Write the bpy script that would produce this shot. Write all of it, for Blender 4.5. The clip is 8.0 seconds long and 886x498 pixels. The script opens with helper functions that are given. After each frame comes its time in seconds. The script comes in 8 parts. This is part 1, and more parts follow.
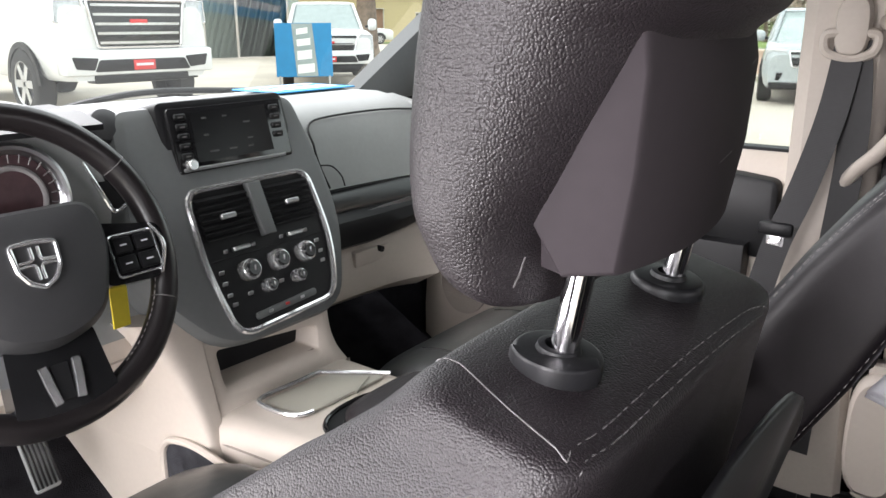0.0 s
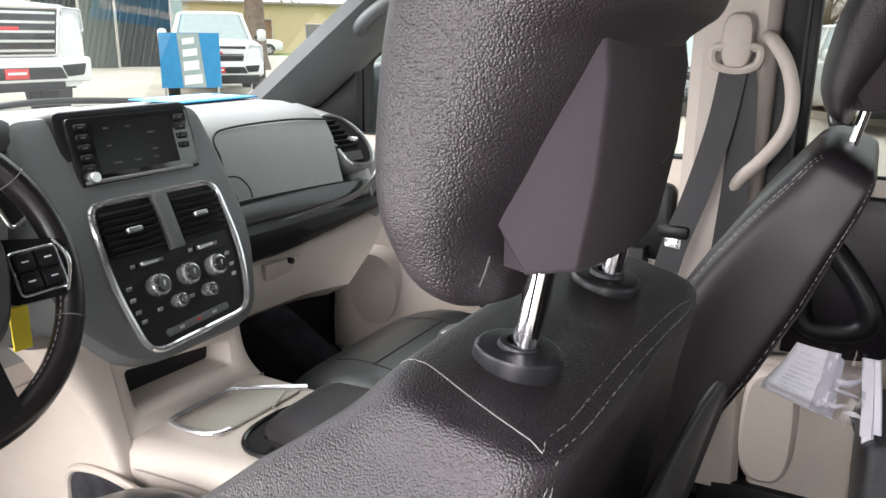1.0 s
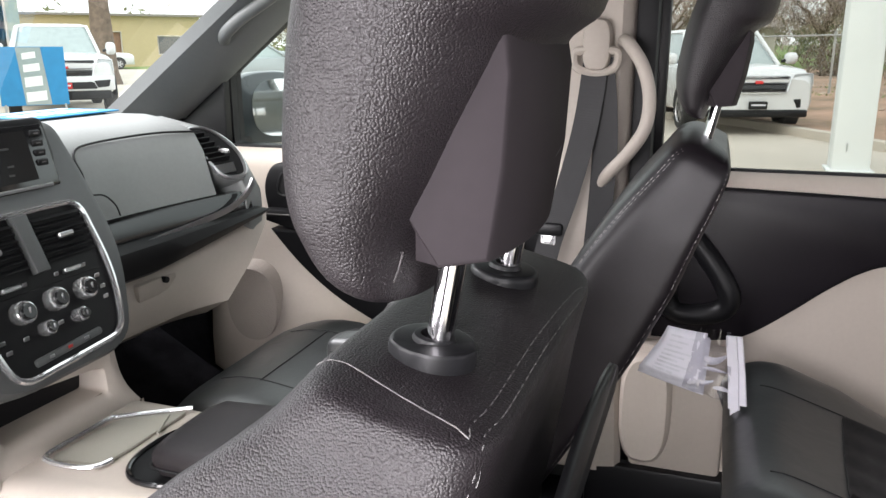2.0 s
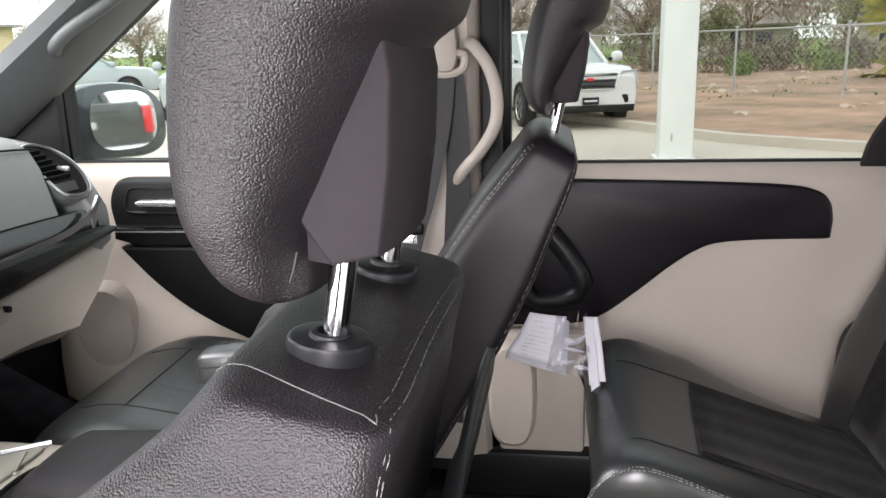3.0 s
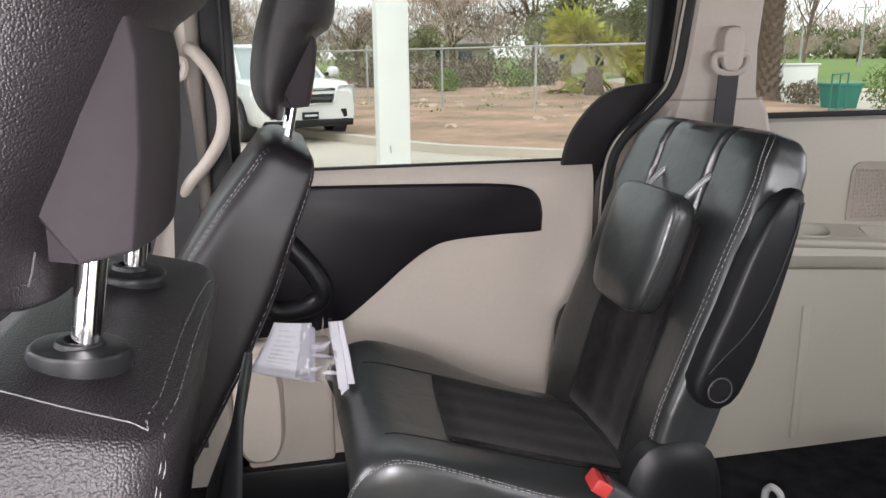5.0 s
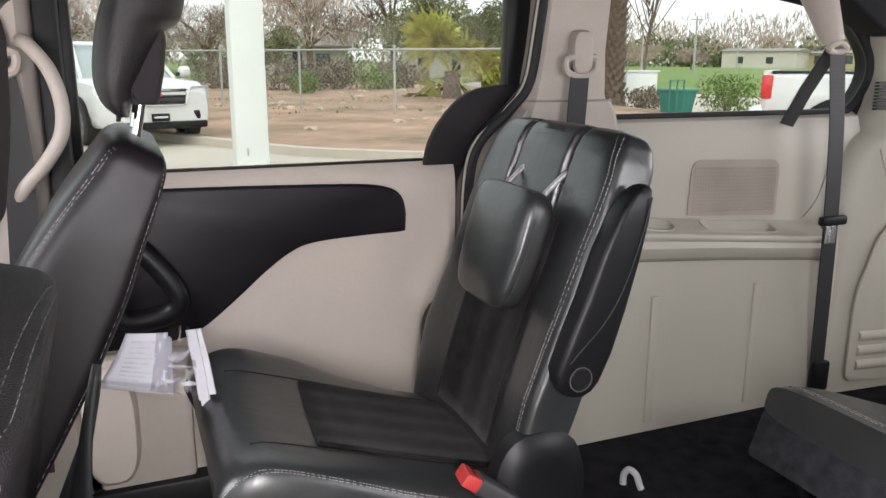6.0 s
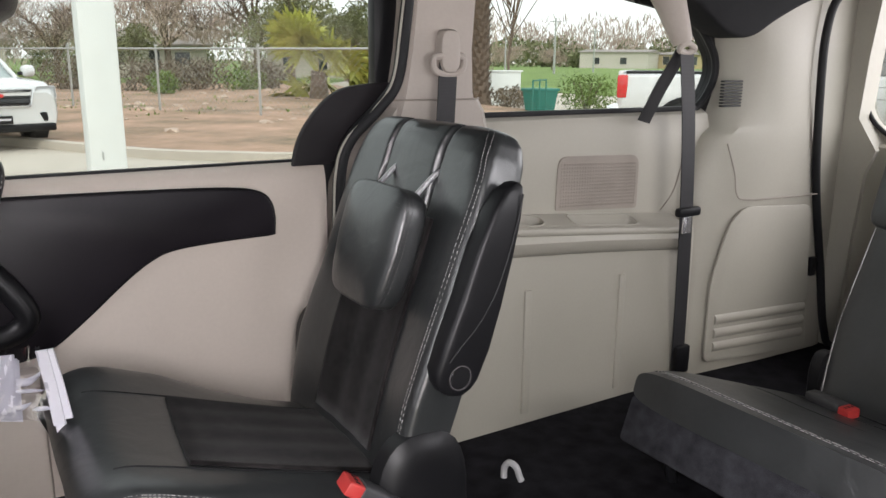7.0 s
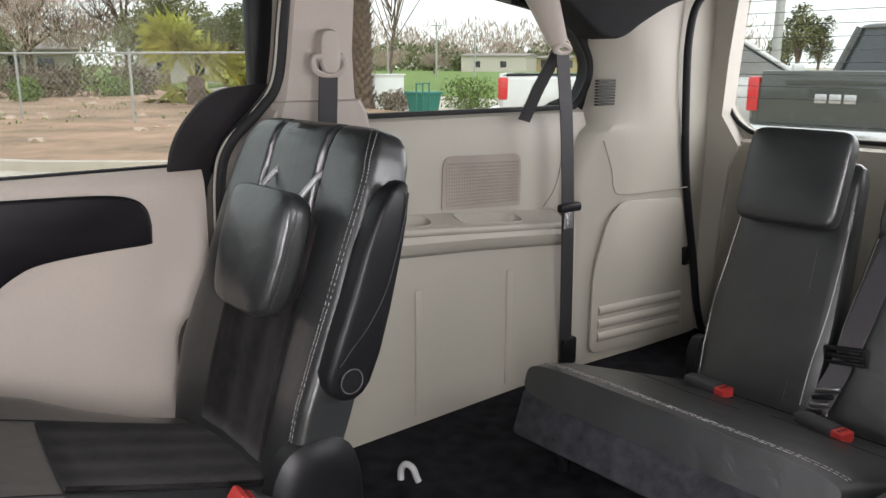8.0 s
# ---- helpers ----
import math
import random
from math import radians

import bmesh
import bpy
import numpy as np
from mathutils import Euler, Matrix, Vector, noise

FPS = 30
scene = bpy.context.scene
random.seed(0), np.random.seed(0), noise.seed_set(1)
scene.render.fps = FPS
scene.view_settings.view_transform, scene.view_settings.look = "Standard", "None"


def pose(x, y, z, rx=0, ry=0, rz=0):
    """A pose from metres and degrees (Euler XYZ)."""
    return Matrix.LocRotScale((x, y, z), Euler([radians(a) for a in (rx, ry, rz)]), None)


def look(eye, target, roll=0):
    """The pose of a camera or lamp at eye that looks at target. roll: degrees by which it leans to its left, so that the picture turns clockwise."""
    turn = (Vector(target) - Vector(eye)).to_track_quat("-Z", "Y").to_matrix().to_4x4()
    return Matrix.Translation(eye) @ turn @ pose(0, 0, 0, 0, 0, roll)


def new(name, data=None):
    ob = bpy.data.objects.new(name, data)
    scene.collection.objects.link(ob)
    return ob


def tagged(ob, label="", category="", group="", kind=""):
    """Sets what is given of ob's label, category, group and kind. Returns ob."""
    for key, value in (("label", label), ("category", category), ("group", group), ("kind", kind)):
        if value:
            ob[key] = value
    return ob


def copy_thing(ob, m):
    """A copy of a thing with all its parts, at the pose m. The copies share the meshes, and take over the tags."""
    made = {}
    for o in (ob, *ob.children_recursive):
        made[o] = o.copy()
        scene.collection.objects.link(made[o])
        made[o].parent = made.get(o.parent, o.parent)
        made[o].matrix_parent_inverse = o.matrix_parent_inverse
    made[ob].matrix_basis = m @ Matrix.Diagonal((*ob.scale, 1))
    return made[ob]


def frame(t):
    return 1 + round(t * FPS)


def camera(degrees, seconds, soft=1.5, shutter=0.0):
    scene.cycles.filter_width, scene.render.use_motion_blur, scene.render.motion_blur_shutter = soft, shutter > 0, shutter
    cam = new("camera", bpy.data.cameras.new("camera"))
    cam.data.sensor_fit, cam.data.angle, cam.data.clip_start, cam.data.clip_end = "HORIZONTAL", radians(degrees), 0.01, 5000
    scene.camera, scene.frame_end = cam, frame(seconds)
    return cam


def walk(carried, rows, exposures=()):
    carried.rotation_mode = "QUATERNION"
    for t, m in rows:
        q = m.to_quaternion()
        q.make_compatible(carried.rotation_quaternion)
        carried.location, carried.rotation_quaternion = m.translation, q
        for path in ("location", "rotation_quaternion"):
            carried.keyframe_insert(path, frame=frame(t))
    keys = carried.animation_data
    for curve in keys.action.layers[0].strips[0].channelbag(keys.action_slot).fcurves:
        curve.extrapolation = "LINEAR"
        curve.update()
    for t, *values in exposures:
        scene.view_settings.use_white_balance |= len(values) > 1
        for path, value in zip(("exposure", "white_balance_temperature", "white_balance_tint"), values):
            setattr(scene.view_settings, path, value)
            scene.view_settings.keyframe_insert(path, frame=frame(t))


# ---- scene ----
cam = camera(59.2, 8.0)
PATH = [
    (0, (-0.772, -0.149, 1.404), (0.769, 0.998, 0.848), -0.2),
    (0.5, (-0.783, -0.136, 1.402), (0.831, 0.913, 0.861), 0.3),
    (1, (-0.794, -0.126, 1.401), (0.898, 0.801, 0.874), 0.5),
    (2.5, (-0.817, -0.107, 1.395), (1.063, 0.355, 0.894), -1.0),
    (3, (-0.83, -0.101, 1.397), (1.087, 0.173, 0.897), -1.6),
    (3.5, (-0.832, -0.092, 1.393), (1.107, -0.012, 0.908), -1.8),
    (4, (-0.833, -0.087, 1.388), (1.105, -0.172, 0.904), -1.5),
    (5.5, (-0.83, -0.081, 1.379), (1.026, -0.66, 0.908), -0.2),
    (6, (-0.823, -0.082, 1.375), (0.973, -0.827, 0.905), 0.3),
    (6.5, (-0.812, -0.085, 1.374), (0.912, -0.982, 0.903), 0.6),
    (7, (-0.804, -0.09, 1.372), (0.844, -1.122, 0.904), 0.5),
    (7.5, (-0.805, -0.096, 1.368), (0.765, -1.247, 0.908), 0.3),
    (8, (-0.8, -0.098, 1.364), (0.684, -1.359, 0.907), 0.2),
]
walk(cam, [(t, look(eye, target, roll)) for t, eye, target, roll in PATH], [(0, 0.93), (2.5, 0.93), (4, 1.05), (5.5, 1.10), (6.5, 1.04), (8, 1.05)])

# ---- world, sun, light ----
world = bpy.data.worlds.new("overcast_sky")
scene.world = world
world.use_nodes = True
wn = world.node_tree
sky = wn.nodes.new("ShaderNodeTexSky")
sky.sky_type, sky.sun_disc = "NISHITA", False
sky.sun_elevation, sky.sun_rotation = radians(42), radians(-70)
sky.air_density, sky.dust_density, sky.ozone_density = 1.0, 6.0, 1.0
SKY_STRENGTH = 0.195
cloud = wn.nodes.new("ShaderNodeMixRGB")
cloud.inputs["Fac"].default_value = 0.8
cloud.inputs["Color2"].default_value = (12.5, 13.0, 13.1, 1)
wn.links.new(sky.outputs[0], cloud.inputs["Color1"])
wn.links.new(cloud.outputs[0], wn.nodes["Background"].inputs["Color"])
wn.nodes["Background"].inputs["Strength"].default_value = SKY_STRENGTH
sun = new("sun", bpy.data.lights.new("sun", "SUN"))
sun.data.energy, sun.data.angle, sun.data.color = 1.0, radians(50), (1.0, 0.96, 0.9)
sun.matrix_world = look((-6, 3, 8), (0, 0, 0))


def opening_light(name, eye, target, w, h, watts):
    """Daylight that comes in through one opening of the van."""
    data = bpy.data.lights.new(name, "AREA")
    data.shape, data.size, data.size_y, data.energy = "RECTANGLE", w, h, watts
    data.color = (1.0, 0.95, 1.0)
    ob = new(name, data)
    ob.matrix_world = look(eye, target)
    return ob


opening_light("daylight_driver_door_opening", (-1.08, 0.62, 1.25), (0.5, -0.05, 1.0), 0.95, 0.85, 15.5)
opening_light("daylight_sliding_door_opening", (-1.06, -0.05, 1.34), (0.6, -0.22, 1.10), 0.16, 0.70, 9.5)
opening_light("daylight_left_quarter_window", (-1.00, -1.62, 1.40), (0.4, -1.7, 0.8), 0.80, 0.34, 4.2)
opening_light("daylight_liftgate_window", (0.0, -2.95, 1.50), (0.1, -1.2, 0.75), 1.15, 0.42, 9)
opening_light("daylight_windscreen", (0.0, 2.15, 2.45), (0.15, 0.0, 1.0), 1.80, 1.0, 58)

# ---- materials ----


def pbr(name, base, rough=0.5, metal=0.0, vary=0.12, scale=8.0, fine=120.0, bump=0.0, bump_scale=300.0,
        kind="noise", spec=0.5, coat=0.0, stretch=(1, 1, 1), dark=None, rvary=0.08, sheen=0.0, wrinkle=0.0):
    m = bpy.data.materials.new(name)
    m.use_nodes = True
    nt = m.node_tree
    b = nt.nodes["Principled BSDF"]
    b.inputs["Metallic"].default_value = metal
    b.inputs["Specular IOR Level"].default_value = spec
    b.inputs["Coat Weight"].default_value = coat
    if sheen:
        b.inputs["Sheen Weight"].default_value = sheen
        b.inputs["Sheen Roughness"].default_value = 0.4
    tc = nt.nodes.new("ShaderNodeTexCoord")
    mp = nt.nodes.new("ShaderNodeMapping")
    mp.inputs["Scale"].default_value = stretch
    nt.links.new(tc.outputs["Object"], mp.inputs["Vector"])
    n1 = nt.nodes.new("ShaderNodeTexNoise")
    n1.inputs["Scale"].default_value, n1.inputs["Detail"].default_value = scale, 4
    n2 = nt.nodes.new("ShaderNodeTexNoise")
    n2.inputs["Scale"].default_value, n2.inputs["Detail"].default_value = fine, 2
    nt.links.new(mp.outputs[0], n1.inputs["Vector"])
    nt.links.new(mp.outputs[0], n2.inputs["Vector"])
    add = nt.nodes.new("ShaderNodeMath")
    add.operation = "MULTIPLY_ADD"
    add.inputs[1].default_value = 0.4
    nt.links.new(n2.outputs["Fac"], add.inputs[0])
    nt.links.new(n1.outputs["Fac"], add.inputs[2])
    ramp = nt.nodes.new("ShaderNodeMapRange")
    ramp.inputs["From Min"].default_value, ramp.inputs["From Max"].default_value = 0.4, 1.0
    nt.links.new(add.outputs[0], ramp.inputs["Value"])
    mix = nt.nodes.new("ShaderNodeMixRGB")
    lo = dark or tuple(c * (1 - vary) for c in base)
    hi = tuple(min(1.0, c * (1 + vary)) for c in base)
    mix.inputs["Color1"].default_value = (*lo, 1)
    mix.inputs["Color2"].default_value = (*hi, 1)
    nt.links.new(ramp.outputs[0], mix.inputs["Fac"])
    nt.links.new(mix.outputs[0], b.inputs["Base Color"])
    rr = nt.nodes.new("ShaderNodeMapRange")
    rr.inputs["To Min"].default_value, rr.inputs["To Max"].default_value = max(0.02, rough - rvary), min(1, rough + rvary)
    nt.links.new(n1.outputs["Fac"], rr.inputs["Value"])
    nt.links.new(rr.outputs[0], b.inputs["Roughness"])
    if bump:
        bp = nt.nodes.new("ShaderNodeBump")
        bp.inputs["Distance"].default_value = bump
        bp.inputs["Strength"].default_value = 1.0
        if kind == "voronoi":
            tx = nt.nodes.new("ShaderNodeTexVoronoi")
            tx.feature = "SMOOTH_F1"
            tx.inputs["Smoothness"].default_value = 0.35
            inv = nt.nodes.new("ShaderNodeMath")
            inv.operation = "SUBTRACT"
            inv.inputs[0].default_value = 1.0
            nt.links.new(tx.outputs["Distance"], inv.inputs[1])
            out = inv.outputs[0]
        elif kind == "pebble":
            tx = nt.nodes.new("ShaderNodeTexVoronoi")
            tx.feature = "SMOOTH_F1"
            tx.inputs["Smoothness"].default_value = 0.2
            tx.inputs["Randomness"].default_value = 0.8
            sq = nt.nodes.new("ShaderNodeMath")
            sq.operation = "POWER"
            sq.inputs[1].default_value = 2.0
            nt.links.new(tx.outputs["Distance"], sq.inputs[0])
            dome = nt.nodes.new("ShaderNodeMath")
            dome.operation = "SUBTRACT"
            dome.inputs[0].default_value = 1.0
            nt.links.new(sq.outputs[0], dome.inputs[1])
            out = dome.outputs[0]
        elif kind == "wave":
            tx = nt.nodes.new("ShaderNodeTexWave")
            out = tx.outputs["Fac"]
        else:
            tx = nt.nodes.new("ShaderNodeTexNoise")
            tx.inputs["Detail"].default_value = 3
            out = tx.outputs["Fac"]
        tx.inputs["Scale"].default_value = bump_scale
        if kind == "pebble":
            warp = nt.nodes.new("ShaderNodeTexNoise")
            warp.inputs["Scale"].default_value, warp.inputs["Detail"].default_value = bump_scale * 0.45, 1
            nt.links.new(mp.outputs[0], warp.inputs["Vector"])
            shove = nt.nodes.new("ShaderNodeVectorMath")
            shove.operation = "MULTIPLY_ADD"
            shove.inputs[1].default_value = (0.5 / bump_scale,) * 3
            nt.links.new(warp.outputs["Color"], shove.inputs[0])
            nt.links.new(mp.outputs[0], shove.inputs[2])
            nt.links.new(shove.outputs[0], tx.inputs["Vector"])
        else:
            nt.links.new(mp.outputs[0], tx.inputs["Vector"])
        nt.links.new(out, bp.inputs["Height"])
        if wrinkle:
            wv = nt.nodes.new("ShaderNodeTexNoise")
            wv.inputs["Scale"].default_value, wv.inputs["Detail"].default_value, wv.inputs["Distortion"].default_value = 16.0, 4, 0.6
            nt.links.new(mp.outputs[0], wv.inputs["Vector"])
            wb = nt.nodes.new("ShaderNodeBump")
            wb.inputs["Distance"].default_value = wrinkle
            nt.links.new(wv.outputs["Fac"], wb.inputs["Height"])
            nt.links.new(wb.outputs[0], bp.inputs["Normal"])
        nt.links.new(bp.outputs[0], b.inputs["Normal"])
    return m


def glass(name, tint=(0.54, 0.55, 0.542), base=0.002, edge=0.12):
    m = bpy.data.materials.new(name)
    m.use_nodes = True
    nt = m.node_tree
    nt.nodes.remove(nt.nodes["Principled BSDF"])
    tr = nt.nodes.new("ShaderNodeBsdfTransparent")
    tr.inputs["Color"].default_value = (*tint, 1)
    gl = nt.nodes.new("ShaderNodeBsdfGlossy")
    gl.inputs["Roughness"].default_value = 0.02
    gl.inputs["Color"].default_value = (0.95, 0.95, 0.95, 1)
    lw = nt.nodes.new("ShaderNodeLayerWeight")
    lw.inputs["Blend"].default_value = 0.5
    pw = nt.nodes.new("ShaderNodeMath")
    pw.operation, pw.inputs[1].default_value = "POWER", 4.0
    fr = nt.nodes.new("ShaderNodeMath")
    fr.operation, fr.inputs[1].default_value, fr.inputs[2].default_value = "MULTIPLY_ADD", edge, base
    nt.links.new(lw.outputs["Facing"], pw.inputs[0])
    nt.links.new(pw.outputs[0], fr.inputs[0])
    mx = nt.nodes.new("ShaderNodeMixShader")
    nt.links.new(fr.outputs[0], mx.inputs[0])
    nt.links.new(tr.outputs[0], mx.inputs[1])
    nt.links.new(gl.outputs[0], mx.inputs[2])
    nt.links.new(mx.outputs[0], nt.nodes["Material Output"].inputs["Surface"])
    return m


LEATHER = pbr("black_pebbled_leather", (0.0106, 0.0084, 0.0098), 0.44, vary=0.2, scale=14, bump=0.00050, bump_scale=820, kind="pebble", spec=0.38)
LEATHER_SM = pbr("black_smooth_leather", (0.0235, 0.0252, 0.0258), 0.35, vary=0.25, scale=10, bump=0.00008, bump_scale=700, kind="pebble", spec=1.0, wrinkle=0.0018)
SUEDE = pbr("black_suede", (0.0175, 0.0155, 0.0156), 0.95, vary=0.5, scale=13, fine=70, bump=0.0006, bump_scale=900, spec=0.08, sheen=0.10, dark=(0.0045, 0.0039, 0.0041))
THREAD_DIM = pbr("dark_grey_thread", (0.11, 0.106, 0.106), 0.7, vary=0.2, fine=500)
THREAD = pbr("grey_thread", (0.20, 0.19, 0.187), 0.8, vary=0.2, fine=500, spec=0.1)
THREAD_LIGHT = pbr("light_grey_thread", (0.42, 0.41, 0.40), 0.7, vary=0.2, fine=500)
THREAD_MID = pbr("mid_grey_thread", (0.065, 0.060, 0.062), 0.8, vary=0.2, fine=500, spec=0.1)
BLACK_PLASTIC = pbr("black_grained_plastic", (0.0072, 0.0072, 0.0082), 0.42, vary=0.2, bump=0.00008, bump_scale=900, spec=0.3)
HEADREST_SHELL = pbr("satin_black_plastic_shell", (0.0275, 0.0236, 0.0260), 0.6, vary=0.12, scale=9, bump=0.00004, bump_scale=1500, spec=0.06)
SEAT_BACK = pbr("black_seat_back_vinyl", (0.0080, 0.0064, 0.0078), 0.42, vary=0.25, scale=9, bump=0.00008, bump_scale=1100, spec=0.26, wrinkle=0.0008)
GLOSS_BLACK = pbr("gloss_black_plastic", (0.012, 0.012, 0.013), 0.12, vary=0.2, spec=0.6, rvary=0.05)
DASH_GREY = pbr("dark_grey_dash_plastic", (0.235, 0.242, 0.240), 0.42, vary=0.1, bump=0.00022, bump_scale=700, spec=0.65)
STACK_GREY = pbr("charcoal_stack_plastic", (0.105, 0.110, 0.110), 0.5, vary=0.1, bump=0.00022, bump_scale=700, spec=0.45)
INSERT = pbr("charcoal_door_insert", (0.0105, 0.0085, 0.0112), 0.40, vary=0.18, bump=0.0002, bump_scale=800, spec=0.3)
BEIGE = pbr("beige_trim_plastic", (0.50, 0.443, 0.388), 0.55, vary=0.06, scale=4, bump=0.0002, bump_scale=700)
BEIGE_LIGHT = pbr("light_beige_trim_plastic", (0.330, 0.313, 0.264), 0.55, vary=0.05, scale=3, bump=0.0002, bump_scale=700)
BEIGE_PILLAR = pbr("beige_pillar_trim", (0.385, 0.342, 0.300), 0.6, vary=0.07, scale=4, bump=0.0002, bump_scale=700)
BEIGE_DARK = pbr("beige_speaker_grille", (0.265, 0.232, 0.20), 0.7, vary=0.15, fine=400, bump=0.0006, bump_scale=450, kind="voronoi")
SPEAKER_BEIGE = pbr("beige_perforated_grille", (0.40, 0.352, 0.308), 0.7, vary=0.12, fine=400, bump=0.0009, bump_scale=330, kind="voronoi")
CHROME = pbr("chrome", (0.74, 0.74, 0.75), 0.15, metal=0.82, vary=0.05, rvary=0.05)
RIM_LEATHER = pbr("smooth_black_rim_leather", (0.0105, 0.0085, 0.0090), 0.32, vary=0.3, scale=12, bump=0.00006, bump_scale=900, spec=0.65)
SATIN = pbr("satin_metal", (0.6, 0.6, 0.61), 0.3, metal=1.0, vary=0.08)
POST_SILVER = pbr("polished_post_metal", (0.72, 0.72, 0.73), 0.38, metal=0.55, vary=0.05)
POST_STEEL = pbr("chromed_steel_post", (0.64, 0.63, 0.65), 0.12, metal=1.0, vary=0.05, rvary=0.05)
CARPET = pbr("black_carpet", (0.016, 0.0155, 0.018), 0.95, vary=0.6, scale=20, fine=400, bump=0.003, bump_scale=500, spec=0.05)
CARPET_GREY = pbr("charcoal_carpet", (0.046, 0.046, 0.052), 0.95, vary=0.5, scale=30, fine=500, bump=0.003, bump_scale=600, spec=0.1)
HEADLINER = pbr("black_headliner_cloth", (0.015, 0.015, 0.016), 0.9, vary=0.3, fine=300, bump=0.0008, bump_scale=700, spec=0.15)
WEB = pbr("black_belt_webbing", (0.018, 0.0175, 0.019), 0.65, vary=0.2, bump=0.00015, bump_scale=900, kind="wave")
WEB_GREY = pbr("grey_belt_webbing", (0.16, 0.155, 0.17), 0.6, vary=0.15, bump=0.0006, bump_scale=900, kind="wave")
RED = pbr("red_buckle_plastic", (0.40, 0.035, 0.032), 0.4, vary=0.1)
RUBBER = pbr("black_rubber_seal", (0.008, 0.008, 0.009), 0.6, vary=0.2, spec=0.3)
PAPER = pbr("white_paper", (0.64, 0.63, 0.68), 0.7, vary=0.04, scale=20)
PILLAR_GREY = pbr("charcoal_pillar_plastic", (0.105, 0.112, 0.113), 0.5, vary=0.1, bump=0.00025, bump_scale=700, spec=0.4)
PRINT_PALE = pbr("pale_grey_print", (0.56, 0.56, 0.60), 0.7, vary=0.2, scale=40)
AIRBAG = pbr("charcoal_airbag_plastic", (0.036, 0.036, 0.038), 0.5, vary=0.12, bump=0.0002, bump_scale=800)
BLUE = pbr("blue_card", (0.02, 0.22, 0.46), 0.5, vary=0.1)
YELLOW = pbr("yellow_tag", (0.75, 0.60, 0.04), 0.6, vary=0.1)
SCREEN = pbr("dark_glass_screen", (0.008, 0.008, 0.009), 0.2, vary=0.2, spec=0.3)
SCREEN_TEXT = pbr("dim_screen_text", (0.055, 0.055, 0.055), 0.4, vary=0.1)
DIAL = pbr("dark_gauge_face", (0.05, 0.025, 0.028), 0.35, vary=0.3, scale=30)
MIRROR = pbr("mirror_glass", (0.92, 0.93, 0.93), 0.02, metal=1.0, vary=0.01, rvary=0.01)
GLASS = glass("window_glass")
FRONT_GLASS = glass("front_door_glass", (0.68, 0.70, 0.69))
SCREEN_GLASS = glass("windscreen_glass", (0.50, 0.52, 0.51), 0.016, 0.4)
PLASTIC_FILM = glass("clear_plastic_film", (0.74, 0.74, 0.77), 0.10, 0.6)
SMOKED = pbr("vehicle_dark_glass", (0.05, 0.06, 0.065), 0.06, vary=0.2, spec=0.8)
PALE_GLASS = pbr("vehicle_pale_glass", (0.32, 0.38, 0.38), 0.08, vary=0.1, spec=0.8)
WHITE_PAINT = pbr("white_vehicle_paint", (0.66, 0.67, 0.67), 0.25, vary=0.03, coat=0.6)
SILVER_PAINT = pbr("silver_vehicle_paint", (0.33, 0.365, 0.38), 0.3, vary=0.05, coat=0.6)
DARK_PAINT = pbr("dark_grey_vehicle_paint", (0.06, 0.065, 0.06), 0.25, vary=0.1, coat=0.7)
SLATE_PAINT = pbr("slate_vehicle_paint", (0.05, 0.062, 0.068), 0.28, vary=0.1, coat=0.6)
TYRE = pbr("tyre_rubber", (0.025, 0.025, 0.025), 0.8, vary=0.3)
RED_LENS = pbr("red_tail_lens", (0.6, 0.03, 0.03), 0.2, vary=0.2, coat=0.5)
LENS = pbr("headlamp_lens", (0.5, 0.53, 0.55), 0.1, vary=0.3, scale=30, spec=0.8)
CONCRETE = pbr("pale_concrete", (0.50, 0.455, 0.39), 0.85, vary=0.16, scale=0.5, fine=8, bump=0.002, bump_scale=60)
DIRT = pbr("brown_dirt", (0.40, 0.255, 0.185), 0.95, vary=0.3, scale=0.55, fine=3.5, bump=0.06, bump_scale=5, dark=(0.15, 0.118, 0.070))
GRASS = pbr("green_field", (0.16, 0.24, 0.06), 0.95, vary=0.4, scale=0.3, fine=3, bump=0.03, bump_scale=20)
WHITE_POST = pbr("white_painted_steel", (0.74, 0.77, 0.76), 0.5, vary=0.05, scale=2)
GALV = pbr("galvanised_steel", (0.42, 0.43, 0.42), 0.5, metal=0.4, vary=0.15)
BARK = pbr("bark", (0.17, 0.13, 0.10), 0.95, vary=0.4, scale=6, fine=30, bump=0.02, bump_scale=20)
LEAF = pbr("dark_green_foliage", (0.17, 0.18, 0.09), 0.8, vary=0.6, scale=0.9, fine=5)
LEAF_BROWN = pbr("bare_brown_twigs", (0.42, 0.33, 0.28), 0.9, vary=0.4, scale=0.7, fine=4)
PALM = pbr("yellow_green_palm_leaf", (0.40, 0.42, 0.10), 0.7, vary=0.5, scale=2.5, fine=9)
HEDGE = pbr("hedge_leaf", (0.13, 0.19, 0.05), 0.8, vary=0.5, scale=2, fine=9)
DRY_BUSH = pbr("dry_bush", (0.15, 0.12, 0.085), 0.9, vary=0.4, scale=2, fine=9)
WALL_GREEN = pbr("grey_green_metal_wall", (0.34, 0.40, 0.35), 0.6, vary=0.08)
WALL_TAN = pbr("tan_building_wall", (0.55, 0.44, 0.25), 0.8, vary=0.08)
WALL_BRICK = pbr("brown_brick_wall", (0.30, 0.17, 0.11), 0.85, vary=0.2, fine=20)
WALL_PALE = pbr("pale_house_wall", (0.55, 0.51, 0.46), 0.8, vary=0.1)
